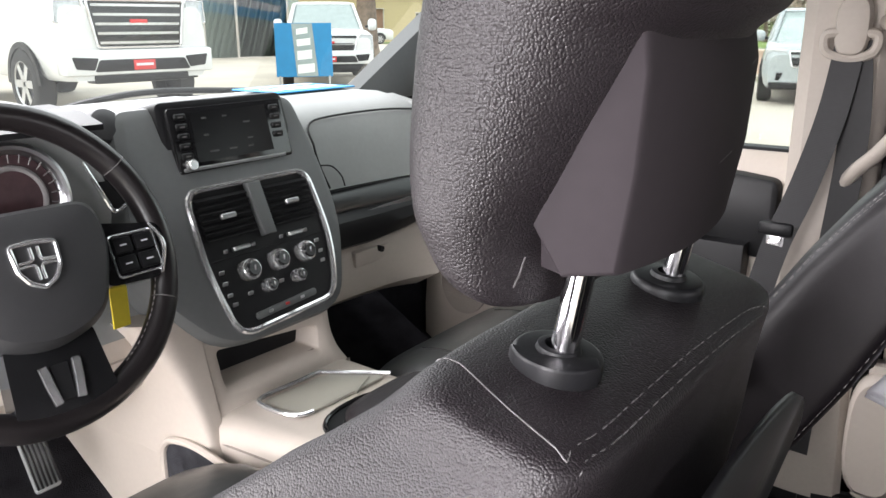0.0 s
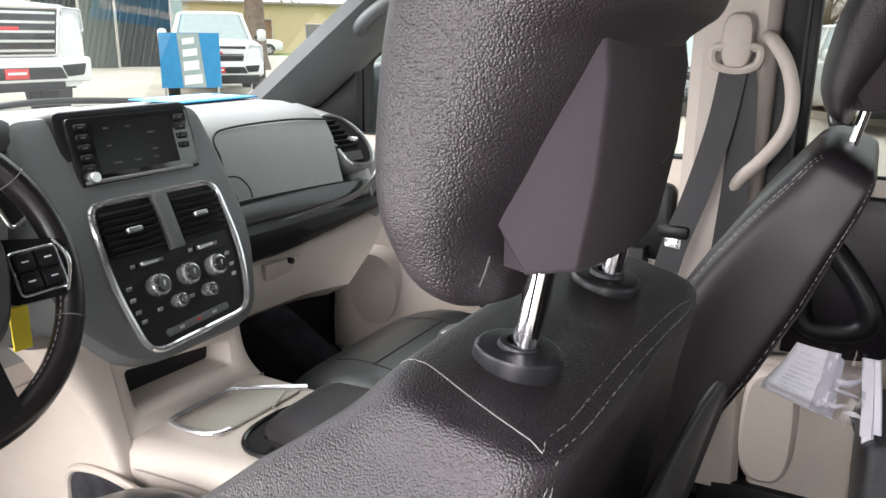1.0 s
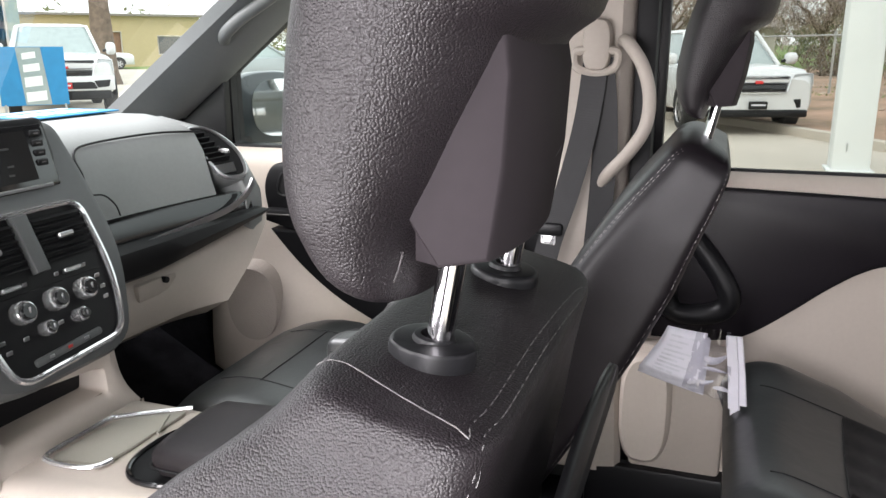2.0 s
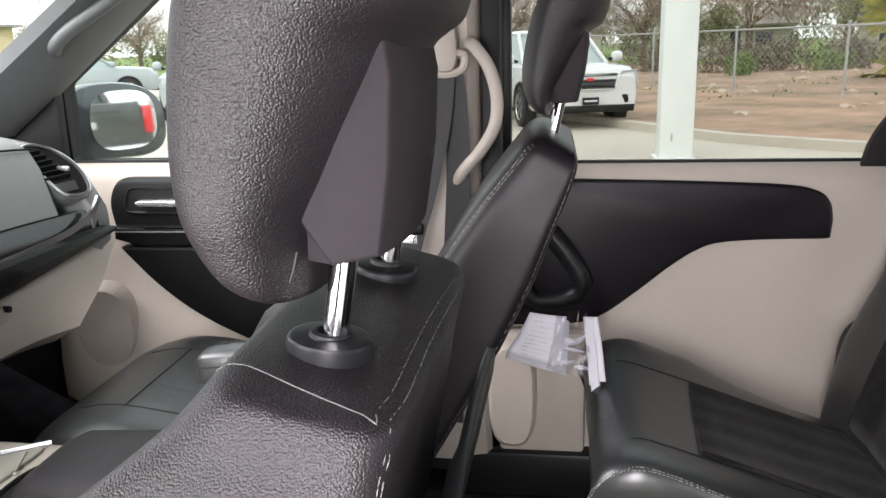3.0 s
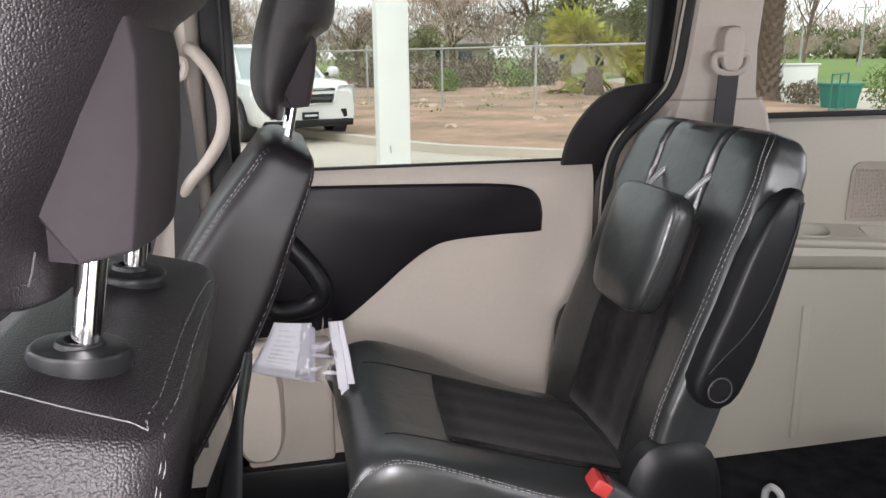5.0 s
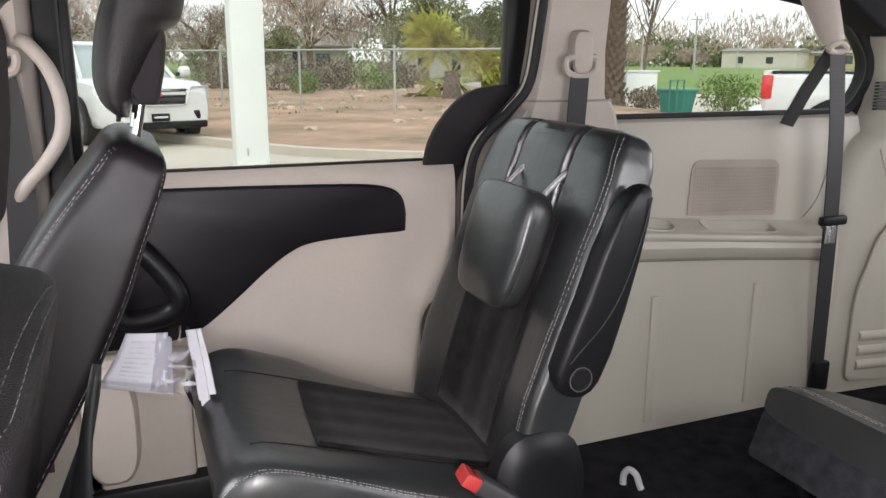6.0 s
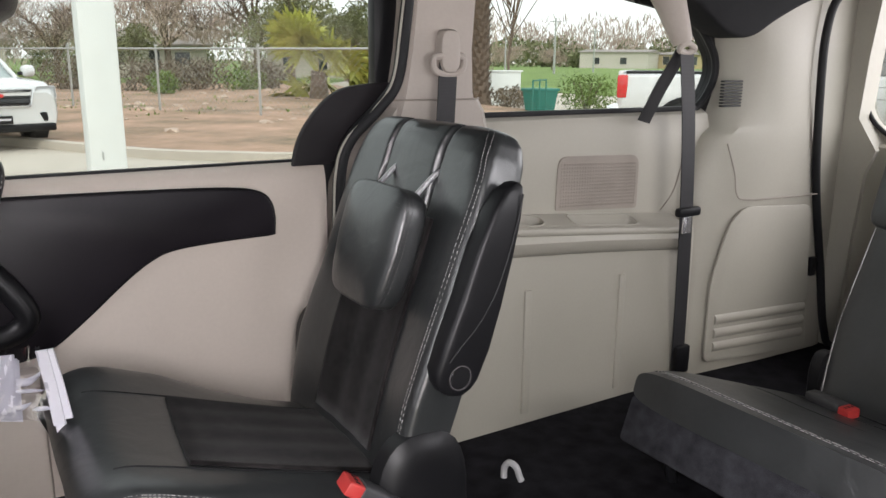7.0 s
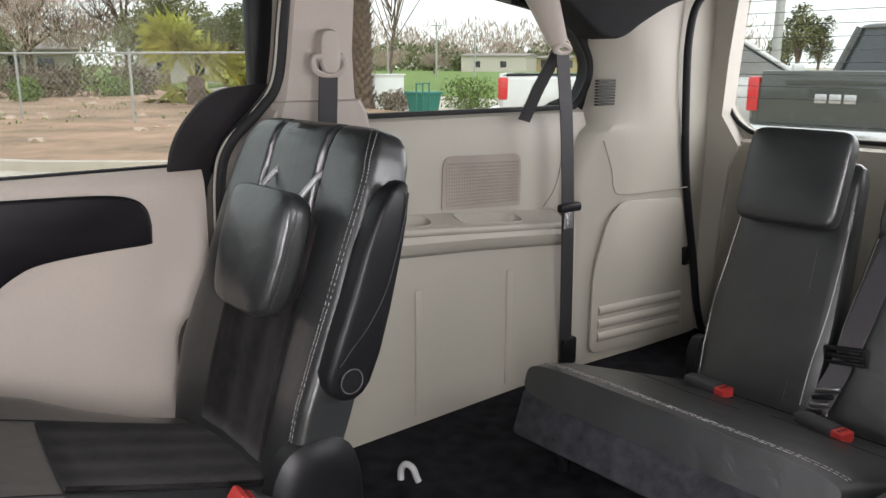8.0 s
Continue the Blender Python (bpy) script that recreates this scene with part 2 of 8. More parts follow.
ROOFING = pbr("grey_brown_roofing", (0.28, 0.25, 0.23), 0.9, vary=0.2)
TEAL = pbr("green_bin_plastic", (0.03, 0.19, 0.15), 0.5, vary=0.1)
CLOD = pbr("dry_earth_clod", (0.50, 0.39, 0.31), 0.95, vary=0.3, scale=6, fine=30)
MATTE_TRIM = pbr("matte_black_trim", (0.0145, 0.0125, 0.0140), 0.7, vary=0.15, bump=0.0001, bump_scale=900, spec=0.25)
HOOK_MAT = pbr("pale_grey_hook", (0.40, 0.40, 0.40), 0.5, vary=0.1)

# ---- mesh helpers ----
from mathutils.bvhtree import BVHTree



def finish(name, bm, mat, parent=None, label="", angle=38):
    """Links a bmesh as one mesh object, under a thing or a part where one is given."""
    bmesh.ops.recalc_face_normals(bm, faces=bm.faces)
    me = bpy.data.meshes.new(name)
    bm.to_mesh(me)
    bm.free()
    me.materials.append(mat)
    me.shade_smooth()
    me.set_sharp_from_angle(angle=radians(angle))
    ob = new(name, me)
    if parent is not None:
        ob.parent = parent
    if label:
        ob["label"] = label
    return ob


def part(name, bm, mat, parent, label=""):
    return finish(name, bm, mat, parent, label)


def thing(name, label, category, group="", kind=""):
    return tagged(new(name), label, category, group, kind)


def box(bm, lo, hi, r=0.006, seg=2, m=None):
    """A bevelled box between two corners."""
    lo, hi = Vector(lo), Vector(hi)
    c, s = (lo + hi) / 2, hi - lo
    made = bmesh.ops.create_cube(bm, size=1.0, matrix=Matrix.Translation(c) @ Matrix.Diagonal((abs(s.x), abs(s.y), abs(s.z), 1)))["verts"]
    if r > 0:
        r = min(r, 0.45 * min(abs(s.x), abs(s.y), abs(s.z)))
        edges = list({e for v in made for e in v.link_edges})
        out = bmesh.ops.bevel(bm, geom=edges, offset=r, segments=seg, profile=0.5, affect="EDGES")
        made = list({v for v in out["verts"]} | {v for v in made if v.is_valid})
    if m is not None:
        bmesh.ops.transform(bm, matrix=m, verts=[v for v in made if v.is_valid])
    return made


def loft(bm, rings, cap=True, closed=True):
    """Skins rings of equally many points."""
    vs = [[bm.verts.new(p) for p in ring] for ring in rings]
    n = len(vs[0])
    for a, b in zip(vs, vs[1:]):
        for i in range(n if closed else n - 1):
            j = (i + 1) % n
            bm.faces.new((a[i], a[j], b[j], b[i]))
    if cap and closed:
        bm.faces.new(vs[0])
        bm.faces.new(vs[-1])
    return vs


def oval(c, ax, ay, w, h, n=28, p=2.6):
    """A ring of superellipse shape round c, with half sizes w along ax and h along ay."""
    c, ax, ay, pts = Vector(c), Vector(ax), Vector(ay), []
    for i in range(n):
        a = 2 * math.pi * i / n
        ca, sa = math.cos(a), math.sin(a)
        pts.append(c + ax * (w * math.copysign(abs(ca) ** (2 / p), ca)) + ay * (h * math.copysign(abs(sa) ** (2 / p), sa)))
    return pts


def smooth_line(pts, per=8, closed=False):
    """A Catmull-Rom line through the points."""
    pts = [Vector(p) for p in pts]
    n, out = len(pts), []
    for i in range(n if closed else n - 1):
        g = (lambda k: pts[k % n]) if closed else (lambda k: pts[max(0, min(n - 1, k))])
        a, b, c, d = g(i - 1), g(i), g(i + 1), g(i + 2)
        for k in range(per):
            t = k / per
            out.append(0.5 * (2 * b + (c - a) * t + (2 * a - 5 * b + 4 * c - d) * t * t + (3 * b - a - 3 * c + d) * t ** 3))
    if not closed:
        out.append(pts[-1])
    return out


def sweep(bm, pts, r, n=10, closed=False, flat=None, ref=None):
    """A round tube along the points, or with flat=(half width, half thickness) a ribbon whose width lies along ref."""
    pts = [Vector(p) for p in pts]
    rings, side = [], None
    for i, p in enumerate(pts):
        if closed:
            d = (pts[(i + 1) % len(pts)] - pts[i - 1]).normalized()
        else:
            d = (pts[min(i + 1, len(pts) - 1)] - pts[max(i - 1, 0)]).normalized()
        if ref is not None:
            side = Vector(ref)
        elif side is None:
            side = d.orthogonal()
        side = (side - d * side.dot(d)).normalized()
        up = d.cross(side)
        if flat:
            w, t = flat
            rings.append([p + side * w + up * t, p - side * w + up * t, p - side * w - up * t, p + side * w - up * t])
        else:
            rad = r[i] if isinstance(r, (list, tuple)) else r
            rings.append([p + side * (rad * math.cos(2 * math.pi * k / n)) + up * (rad * math.sin(2 * math.pi * k / n)) for k in range(n)])
    if closed:
        rings.append(rings[0])
    loft(bm, rings, cap=not closed)
    if closed:
        bmesh.ops.remove_doubles(bm, verts=bm.verts, dist=1e-6)


def stitches(bm, pts, length=0.006, gap=0.0025, r=0.0007):
    """A row of thread stitches along a line."""
    pts = [Vector(p) for p in pts]
    at, put = 0.0, 0.0
    for a, b in zip(pts, pts[1:]):
        d = (b - a).length
        while d > 1e-6 and put + length < at + d:
            s = max(0.0, put - at)
            u, v = a.lerp(b, s / d), a.lerp(b, min(1.0, (s + length) / d))
            if (v - u).length > 0.001:
                way = (v - u).normalized()
                q = way.orthogonal().normalized()
                w = way.cross(q)
                mid = (u + v) / 2
                loft(bm, [[u + q * r * .4, u + w * r * .4, u - q * r * .4, u - w * r * .4],
                          [mid + q * r, mid + w * r, mid - q * r, mid - w * r],
                          [v + q * r * .4, v + w * r * .4, v - q * r * .4, v - w * r * .4]])
            put += length + gap
        at += d


def plate(bm, outline, to3, depth, holes=(), bevel=0.0):
    """A flat plate of any outline with holes, laid into space by to3(u, v) and thickened by the vector depth."""
    edges = []
    for loop in (outline, *holes):
        vs = [bm.verts.new(to3(*p)) for p in loop]
        edges += [bm.edges.new((vs[i], vs[(i + 1) % len(vs)])) for i in range(len(vs))]
    faces = [g for g in bmesh.ops.triangle_fill(bm, use_beauty=True, use_dissolve=True, edges=edges)["geom"] if isinstance(g, bmesh.types.BMFace)]
    ext = bmesh.ops.extrude_face_region(bm, geom=faces)["geom"]
    bmesh.ops.translate(bm, vec=Vector(depth), verts=[g for g in ext if isinstance(g, bmesh.types.BMVert)])
    if bevel:
        top = [g for g in ext if isinstance(g, bmesh.types.BMFace)]
        rim = [e for e in {e for f in top for e in f.edges} if e.is_manifold and any(f not in top for f in e.link_faces)]
        bmesh.ops.bevel(bm, geom=rim, offset=bevel, segments=2, profile=0.5, affect="EDGES")


def rounded(pts, r, seg=5):
    """Rounds the corners of a 2D polygon."""
    out, n = [], len(pts)
    for i in range(n):
        a, b, c = Vector(pts[i - 1]), Vector(pts[i]), Vector(pts[(i + 1) % n])
        q = r[i] if isinstance(r, (list, tuple)) else r
        q = min(q, 0.49 * (a - b).length, 0.49 * (c - b).length)
        if q <= 1e-5:
            out.append(tuple(b))
            continue
        s, e = b + (a - b).normalized() * q, b + (c - b).normalized() * q
        for k in range(seg + 1):
            t = k / seg
            out.append(tuple(s * (1 - t) ** 2 + b * 2 * t * (1 - t) + e * t * t))
    return out


def curve2(pts, per=6):
    return [(p.x, p.y) for p in smooth_line([(u, v, 0) for u, v in pts], per)]


def side_plane(x):
    return lambda y, z: Vector((x, y, z))


def snapped(ob_bm, pts, lift=0.0008):
    """The points laid onto a mesh."""
    tree_ = BVHTree.FromBMesh(ob_bm)
    out = []
    for p in pts:
        at, nrm, _, _ = tree_.find_nearest(Vector(p))
        if nrm.dot(Vector(p) - at) < 0 and (Vector(p) - at).length > 0.02:
            nrm = -nrm
        out.append(at + nrm * lift)
    return out


def disc(bm, c, axis, r, depth, n=24, bevel=0.0):
    """A short cylinder with its middle at c."""
    axis = Vector(axis).normalized()
    ax = axis.orthogonal().normalized()
    ay = axis.cross(ax)
    c, h = Vector(c), depth / 2
    b = min(bevel, h * .9, r * .5)
    steps = [(-h, r - b), (-h + b, r), (h - b, r), (h, r - b)] if b else [(-h, r), (h, r)]
    loft(bm, [oval(c + axis * d, ax, ay, q, q, n, 2) for d, q in steps])


# ---- the van's shell ----
FLOOR_Z = 0.41
bm = bmesh.new()
box(bm, (-0.86, -2.66, FLOOR_Z - 0.06), (0.86, 0.62, FLOOR_Z), 0.004)
tagged(finish("floor", bm, CARPET), "black carpet covering the van's floor", "floor", kind="structure")
bm = bmesh.new()
box(bm, (-0.86, 0.62, FLOOR_Z - 0.16), (0.86, 1.62, FLOOR_Z - 0.10), 0.004)
box(bm, (-0.86, 1.50, FLOOR_Z - 0.10), (0.86, 1.62, 1.12), 0.01)
toe = [(0.66, 0.29), (0.85, 0.515), (1.022, 0.613), (1.169, 0.696), (1.50, 0.87), (1.55, 0.76), (1.55, 0.29)]
loft(bm, [[Vector((x, y, z)) for y, z in toe] for x in (-0.80, 0.80)])
box(bm, (-0.86, 0.58, FLOOR_Z - 0.12), (0.86, 0.62, FLOOR_Z - 0.005), 0.004)
tagged(finish("footwell", bm, CARPET), "black carpeted footwell and firewall below the dashboard", "footwell", kind="structure")
bm = bmesh.new()
box(bm, (-0.84, -2.72, 1.62), (0.84, 0.72, 1.68), 0.02)
tagged(finish("ceiling", bm, HEADLINER), "black cloth headliner of the van", "headliner", kind="structure")


def body_side(sign):
    """The painted outer side, with its window openings through it."""
    x = 0.845 * sign
    outline = rounded([(1.62, 0.40), (1.62, 1.10), (1.22, 1.20), (0.72, 1.60), (0.60, 1.66), (-2.45, 1.66), (-2.72, 1.30), (-2.72, 0.36)], 0.03)
    front = rounded([(1.0, 1.165), (0.19, 1.165), (0.19, 1.57), (0.695, 1.57), (1.0, 1.337)], [0.01, 0.02, 0.02, 0.05, 0.012])
    slide = rounded([(-0.005, 1.149), (-0.925, 1.149), (-0.955, 1.57), (-0.005, 1.57)], 0.02)
    quarter = rounded([(-1.17, 1.235), (-2.03, 1.225), (-2.125, 1.36), (-2.0, 1.51), (-1.60, 1.565), (-1.17, 1.57)], [0.02, 0.07, 0.08, 0.1, 0.1, 0.02])
    holes = [front, slide, quarter]
    if sign < 0:
        # unseen side: sliding opening cut short to hold back light from behind
        slide = rounded([(0.0, FLOOR_Z), (-0.38, FLOOR_Z), (-0.40, 1.58), (0.0, 1.58)], 0.04)
        front = rounded([(1.12, 0.46), (0.19, 0.46), (0.19, 1.57), (0.62, 1.57), (1.12, 1.17)], 0.03)
        holes = [front, slide, quarter]
    bm = bmesh.new()
    plate(bm, outline, side_plane(x), (0.045 * sign, 0, 0), holes)
    return finish("wall_right" if sign > 0 else "wall_left", bm, RUBBER)


tagged(body_side(1), "dark painted side of the van with three window openings", "wall", kind="structure")
tagged(body_side(-1), "unseen dark painted side of the van, sliding door opening narrowed to limit light", "wall", kind="structure")

windows = []
for n, loop in enumerate((
        [(1.03, 1.15), (0.17, 1.15), (0.17, 1.585), (0.70, 1.585), (1.03, 1.345)],
        [(0.01, 1.138), (-0.94, 1.138), (-0.97, 1.585), (0.01, 1.585)],
        [(-1.15, 1.22), (-2.05, 1.21), (-2.14, 1.36), (-2.0, 1.53), (-1.60, 1.58), (-1.15, 1.585)])):
    bm = bmesh.new()
    plate(bm, loop, side_plane(0.868), (0.004, 0, 0))
    ob = finish("window_%d" % (n + 1), bm, GLASS if n else FRONT_GLASS)
    ob.visible_shadow = False
    windows.append(tagged(ob, ("clear front passenger door window", "clear sliding door window", "clear rear quarter window")[n], "window", kind="structure"))

# thin black rubber lip along the lower edge of the glass
bm = bmesh.new()
box(bm, (0.830, -0.93, 1.150), (0.844, 0.0, 1.159), 0.003)
box(bm, (0.826, 0.19, 1.156), (0.845, 1.0, 1.168), 0.003)
box(bm, (0.828, -2.02, 1.233), (0.846, -1.17, 1.247), 0.003)
sweep(bm, [Vector((0.838, y, z)) for y, z in rounded([(-1.80, 1.232), (-2.03, 1.225), (-2.122, 1.36), (-2.0, 1.507), (-1.75, 1.545)], [0.0, 0.07, 0.08, 0.1, 0.0], 8)], 0.012, 8)
tagged(finish("window_seal", bm, RUBBER), "black rubber seal along the door windows", "seal", kind="structure")

# windscreen and liftgate glass
bm = bmesh.new()
ws = [Vector((-0.86, 1.52, 1.16)), Vector((0.86, 1.52, 1.16)), Vector((0.77, 0.74, 1.64)), Vector((-0.77, 0.74, 1.64))]
grid = [[ws[0].lerp(ws[1], i / 16).lerp(ws[3].lerp(ws[2], i / 16), j / 6) + Vector((0, 0.10 * (1 - (i / 8 - 1) ** 2), 0)) for i in range(17)] for j in range(7)]
loft(bm, grid, cap=False, closed=False)
ob = tagged(finish("windscreen", bm, SCREEN_GLASS), "clear raked windscreen of the van", "windscreen", kind="structure")
ob.visible_shadow = False

# ---- right side: sliding door, pillars, quarter trim ----


def run(bm, profile, y0, y1, steps=1, shift=None):
    """A cross-section of (x, z) drawn out along the van's length."""
    rings = []
    for k in range(steps + 1):
        y = y0 + (y1 - y0) * k / steps
        rings.append([Vector((x, y + (shift(z) if shift else 0), z)) for x, z in profile])
    loft(bm, rings)


door = thing("sliding_door", "beige sliding door panel with charcoal insert, closed", "car door")
bm = bmesh.new()
prof = [(0.842, 1.156), (0.826, 1.152), (0.812, 1.142), (0.804, 1.12), (0.800, 1.08), (0.801, 0.95), (0.803, 0.80), (0.800, 0.66), (0.786, 0.55), (0.778, 0.46), (0.84, 0.44)]
run(bm, prof, -0.006, -0.785, 6, lambda z: 0.0)
part("door_panel", bm, BEIGE, door)
bm = bmesh.new()
ins = curve2([(-0.02, 1.125), (-0.20, 1.122), (-0.40, 1.117), (-0.56, 1.110), (-0.625, 1.098), (-0.652, 1.075), (-0.660, 1.040)], 6)
ins += curve2([(-0.658, 1.004), (-0.55, 1.002), (-0.45, 0.995), (-0.40, 0.978), (-0.345, 0.940), (-0.28, 0.885), (-0.21, 0.832), (-0.15, 0.812), (-0.02, 0.806)], 6)
plate(bm, ins, side_plane(0.803), (-0.013, 0, 0), bevel=0.006)
part("door_insert", bm, INSERT, door, "charcoal insert")
bm = bmesh.new()
line = [Vector((0.796, y, z)) for y, z in ins]
sweep(bm, line, 0.0035, 6)
part("insert_bead", bm, BLACK_PLASTIC, door)
# pull cup and grip
bm = bmesh.new()
cup = smooth_line([(0.785, -0.07, 1.03), (0.775, -0.12, 0.99), (0.77, -0.165, 0.92), (0.775, -0.160, 0.885), (0.78, -0.12, 0.866), (0.785, -0.06, 0.868), (0.785, -0.045, 0.93)], 6, True)
sweep(bm, cup, 0.022, 10, True)
part("pull_handle", bm, BLACK_PLASTIC, door, "black pull handle")
bm = bmesh.new()
plate(bm, [(p.y, p.z) for p in cup], side_plane(0.792), (0.006, 0, 0))
part("pull_cup", bm, GLOSS_BLACK, door)
# corner trim at the rear of the door window
bm = bmesh.new()
tri = curve2([(-0.712, 1.146), (-0.722, 1.19), (-0.745, 1.235), (-0.79, 1.285), (-0.84, 1.313), (-0.905, 1.322)], 5) + [(-0.965, 1.325), (-0.955, 1.28), (-0.90, 1.25), (-0.84, 1.19), (-0.80, 1.146)]
plate(bm, tri, side_plane(0.822), (-0.018, 0, 0), bevel=0.004)
part("corner_trim", bm, MATTE_TRIM, door, "black corner trim")
bm = bmesh.new()
box(bm, (0.812, -0.018, 1.155), (0.846, 0.012, 1.60), 0.006)
box(bm, (0.812, -0.975, 1.31), (0.846, -0.915, 1.60), 0.006)
part("window_frame", bm, BLACK_PLASTIC, door)

# door aperture seal: black with a pale bead
seal = thing("door_seal", "black rubber door seal with pale edge strip", "seal", kind="structure")
path = smooth_line([(0.775, -0.795, 0.62), (0.775, -0.80, 0.95), (0.772, -0.805, 1.12), (0.77, -0.83, 1.20), (0.765, -0.90, 1.27), (0.762, -0.945, 1.33), (0.76, -0.965, 1.45), (0.755, -0.985, 1.62)], 8)
bm = bmesh.new()
sweep(bm, path, 0.015, 10)
part("rubber", bm, RUBBER, seal)
bm = bmesh.new()
sweep(bm, [p + Vector((-0.006, 0.013, 0)) for p in path], 0.0035, 8)
part("bead", bm, BEIGE_LIGHT, seal, "pale bead")

# B pillar
pillar = thing("b_pillar_trim", "beige B pillar trim beside the front passenger seat", "pillar", kind="structure")
bm = bmesh.new()
for z0, z1, w0, w1 in ((1.12, 1.64, 0.0, 0.0), (0.50, 1.12, 0.0, 0.03)):
    rings = []
    for k in range(7):
        t = k / 6
        z, g = z0 + (z1 - z0) * t, (w1 if z0 < 1 else 0) * (1 - t)
        rings.append([Vector(p) for p in ((0.84, 0.20 + g, z), (0.765, 0.195 + g, z), (0.742, 0.17 + g, z), (0.738, 0.11, z), (0.742, 0.065 - g, z), (0.765, 0.045 - g, z), (0.84, 0.04 - g, z))])
    loft(bm, rings)
part("trim_panel", bm, BEIGE_PILLAR, pillar)
bm = bmesh.new()
box(bm, (0.755, 0.0, 0.46), (0.845, 0.040, 1.62), 0.008)
part("pillar_seal", bm, RUBBER, pillar, "black door seal")


def shoulder_guide(name_thing, x, y, z, slant):
    """A slotted belt guide on a height adjuster."""
    bm = bmesh.new()
    loft(bm, [oval((x + d, y, z + 0.022), (0, 1, 0), (0, 0, 1), w, h, 24, 3.2) for d, w, h in ((0.012, 0.026, 0.048), (-0.014, 0.027, 0.049), (-0.022, 0.024, 0.045), (-0.025, 0.016, 0.036))])
    part("slider_cover", bm, BEIGE_PILLAR, name_thing)
    bm = bmesh.new()
    ring = smooth_line([(x - 0.012, y - 0.034, z - 0.02), (x - 0.012, y - 0.04, z + 0.006), (x - 0.014, y - 0.022, z + 0.012), (x - 0.016, y + 0.022, z + 0.012),
                        (x - 0.012, y + 0.040, z + 0.006), (x - 0.012, y + 0.036, z - 0.02), (x - 0.010, y, z - 0.030)], 6, True)
    sweep(bm, ring, 0.0085, 8, True)
    part("guide_loop", bm, BEIGE_PILLAR, name_thing)


belt_b = thing("front_seat_belt", "black seat belt hanging on the beige B pillar", "seat belt")
shoulder_guide(belt_b, 0.735, 0.108, 1.375, 0)
bm = bmesh.new()
sweep(bm, smooth_line([(0.722, 0.108, 1.372), (0.716, 0.122, 1.25), (0.70, 0.15, 1.12), (0.69, 0.18, 1.02), (0.68, 0.20, 0.92)], 6), 0, flat=(0.024, 0.0012), ref=(0, 1, 0.1))
part("webbing", bm, WEB, belt_b)
bm = bmesh.new()
sweep(bm, smooth_line([(0.728, 0.100, 1.372), (0.728, 0.085, 1.2), (0.725, 0.10, 0.9), (0.72, 0.11, 0.6)], 6), 0, flat=(0.024, 0.0012), ref=(0, 1, 0))
part("webbing", bm, WEB, belt_b)
bm = bmesh.new()
box(bm, (0.684, 0.155, 1.03), (0.702, 0.215, 1.055), 0.006)
part("belt_stop", bm, BLACK_PLASTIC, belt_b)
bm = bmesh.new()
box(bm, (0.688, 0.168, 0.99), (0.694, 0.200, 1.03), 0.002)
part("tongue", bm, CHROME, belt_b, "chrome tongue")

handle = thing("b_pillar_grab_handle", "beige grab handle fixed to the B pillar", "grab handle")
bm = bmesh.new()
sweep(bm, smooth_line([(0.738, 0.060, 1.405), (0.712, 0.045, 1.395), (0.698, 0.018, 1.355), (0.694, 0.004, 1.30), (0.697, 0.010, 1.245), (0.708, 0.040, 1.195), (0.724, 0.075, 1.155), (0.748, 0.100, 1.115), (0.775, 0.115, 1.08)], 8), 0.0125, 12)
part("grip", bm, BEIGE_PILLAR, handle)

# lower step trim in front of the second row
step = thing("step_well_trim", "beige moulded step trim beside the sliding door", "trim panel", kind="structure")
bm = bmesh.new()
box(bm, (0.755, -0.178, 0.515), (0.80, 0.10, 0.80), 0.012)
part("panel", bm, BEIGE, step)
bm = bmesh.new()
loft(bm, [oval((x, -0.02, 0.66), (0, 1, 0), (0, 0, 1), w, h, 24, 3) for x, w, h in ((0.76, 0.055, 0.125), (0.735, 0.05, 0.12), (0.728, 0.044, 0.112))])
part("bulge", bm, BEIGE, step)
bm = bmesh.new()
box(bm, (0.74, -0.80, 0.41), (0.86, 0.10, 0.52), 0.01)
part("sill", bm, BLACK_PLASTIC, step, "black sill plate")

# C pillar
cp = thing("c_pillar_trim", "beige C pillar trim between the side windows", "pillar", kind="structure")
bm = bmesh.new()
rings = []
for z, a, b in ((1.18, -0.90, -1.215), (1.235, -0.925, -1.19), (1.30, -0.945, -1.172), (1.40, -0.962, -1.168), (1.64, -0.99, -1.185)):
    rings.append([Vector(p) for p in ((0.845, a, z), (0.775, a, z), (0.752, a - 0.02, z), (0.744, (a + b) / 2, z), (0.752, b + 0.03, z), (0.79, b + 0.004, z), (0.845, b, z))])
loft(bm, rings)
part("upper_trim", bm, BEIGE_PILLAR, cp)
bm = bmesh.new()
rings = []
for z, a, b in ((0.44, -0.78, -1.20), (0.9, -0.79, -1.215), (1.10, -0.81, -1.22), (1.18, -0.845, -1.22), (1.255, -0.915, -1.20), (1.285, -0.94, -1.182)):
    rings.append([Vector(p) for p in ((0.845, a, z), (0.785, a, z), (0.762, a - 0.02, z), (0.750, (a + b) / 2, z), (0.752, b + 0.03, z), (0.78, b + 0.004, z), (0.845, b, z))])
loft(bm, rings)
part("lower_trim", bm, BEIGE_PILLAR, cp)
bm = bmesh.new()
sweep(bm, smooth_line([(0.7745, -0.935, 1.2865), (0.752, -0.962, 1.2865), (0.7435, -1.055, 1.2865), (0.7510, -1.150, 1.2865), (0.778, -1.176, 1.2865)], 5), 0.0022, 6)
part("trim_gap", bm, BEIGE_DARK, cp)
belt_c = thing("second_row_seat_belt", "black seat belt hanging from the beige C pillar", "seat belt")
shoulder_guide(belt_c, 0.742, -1.062, 1.372, 0)
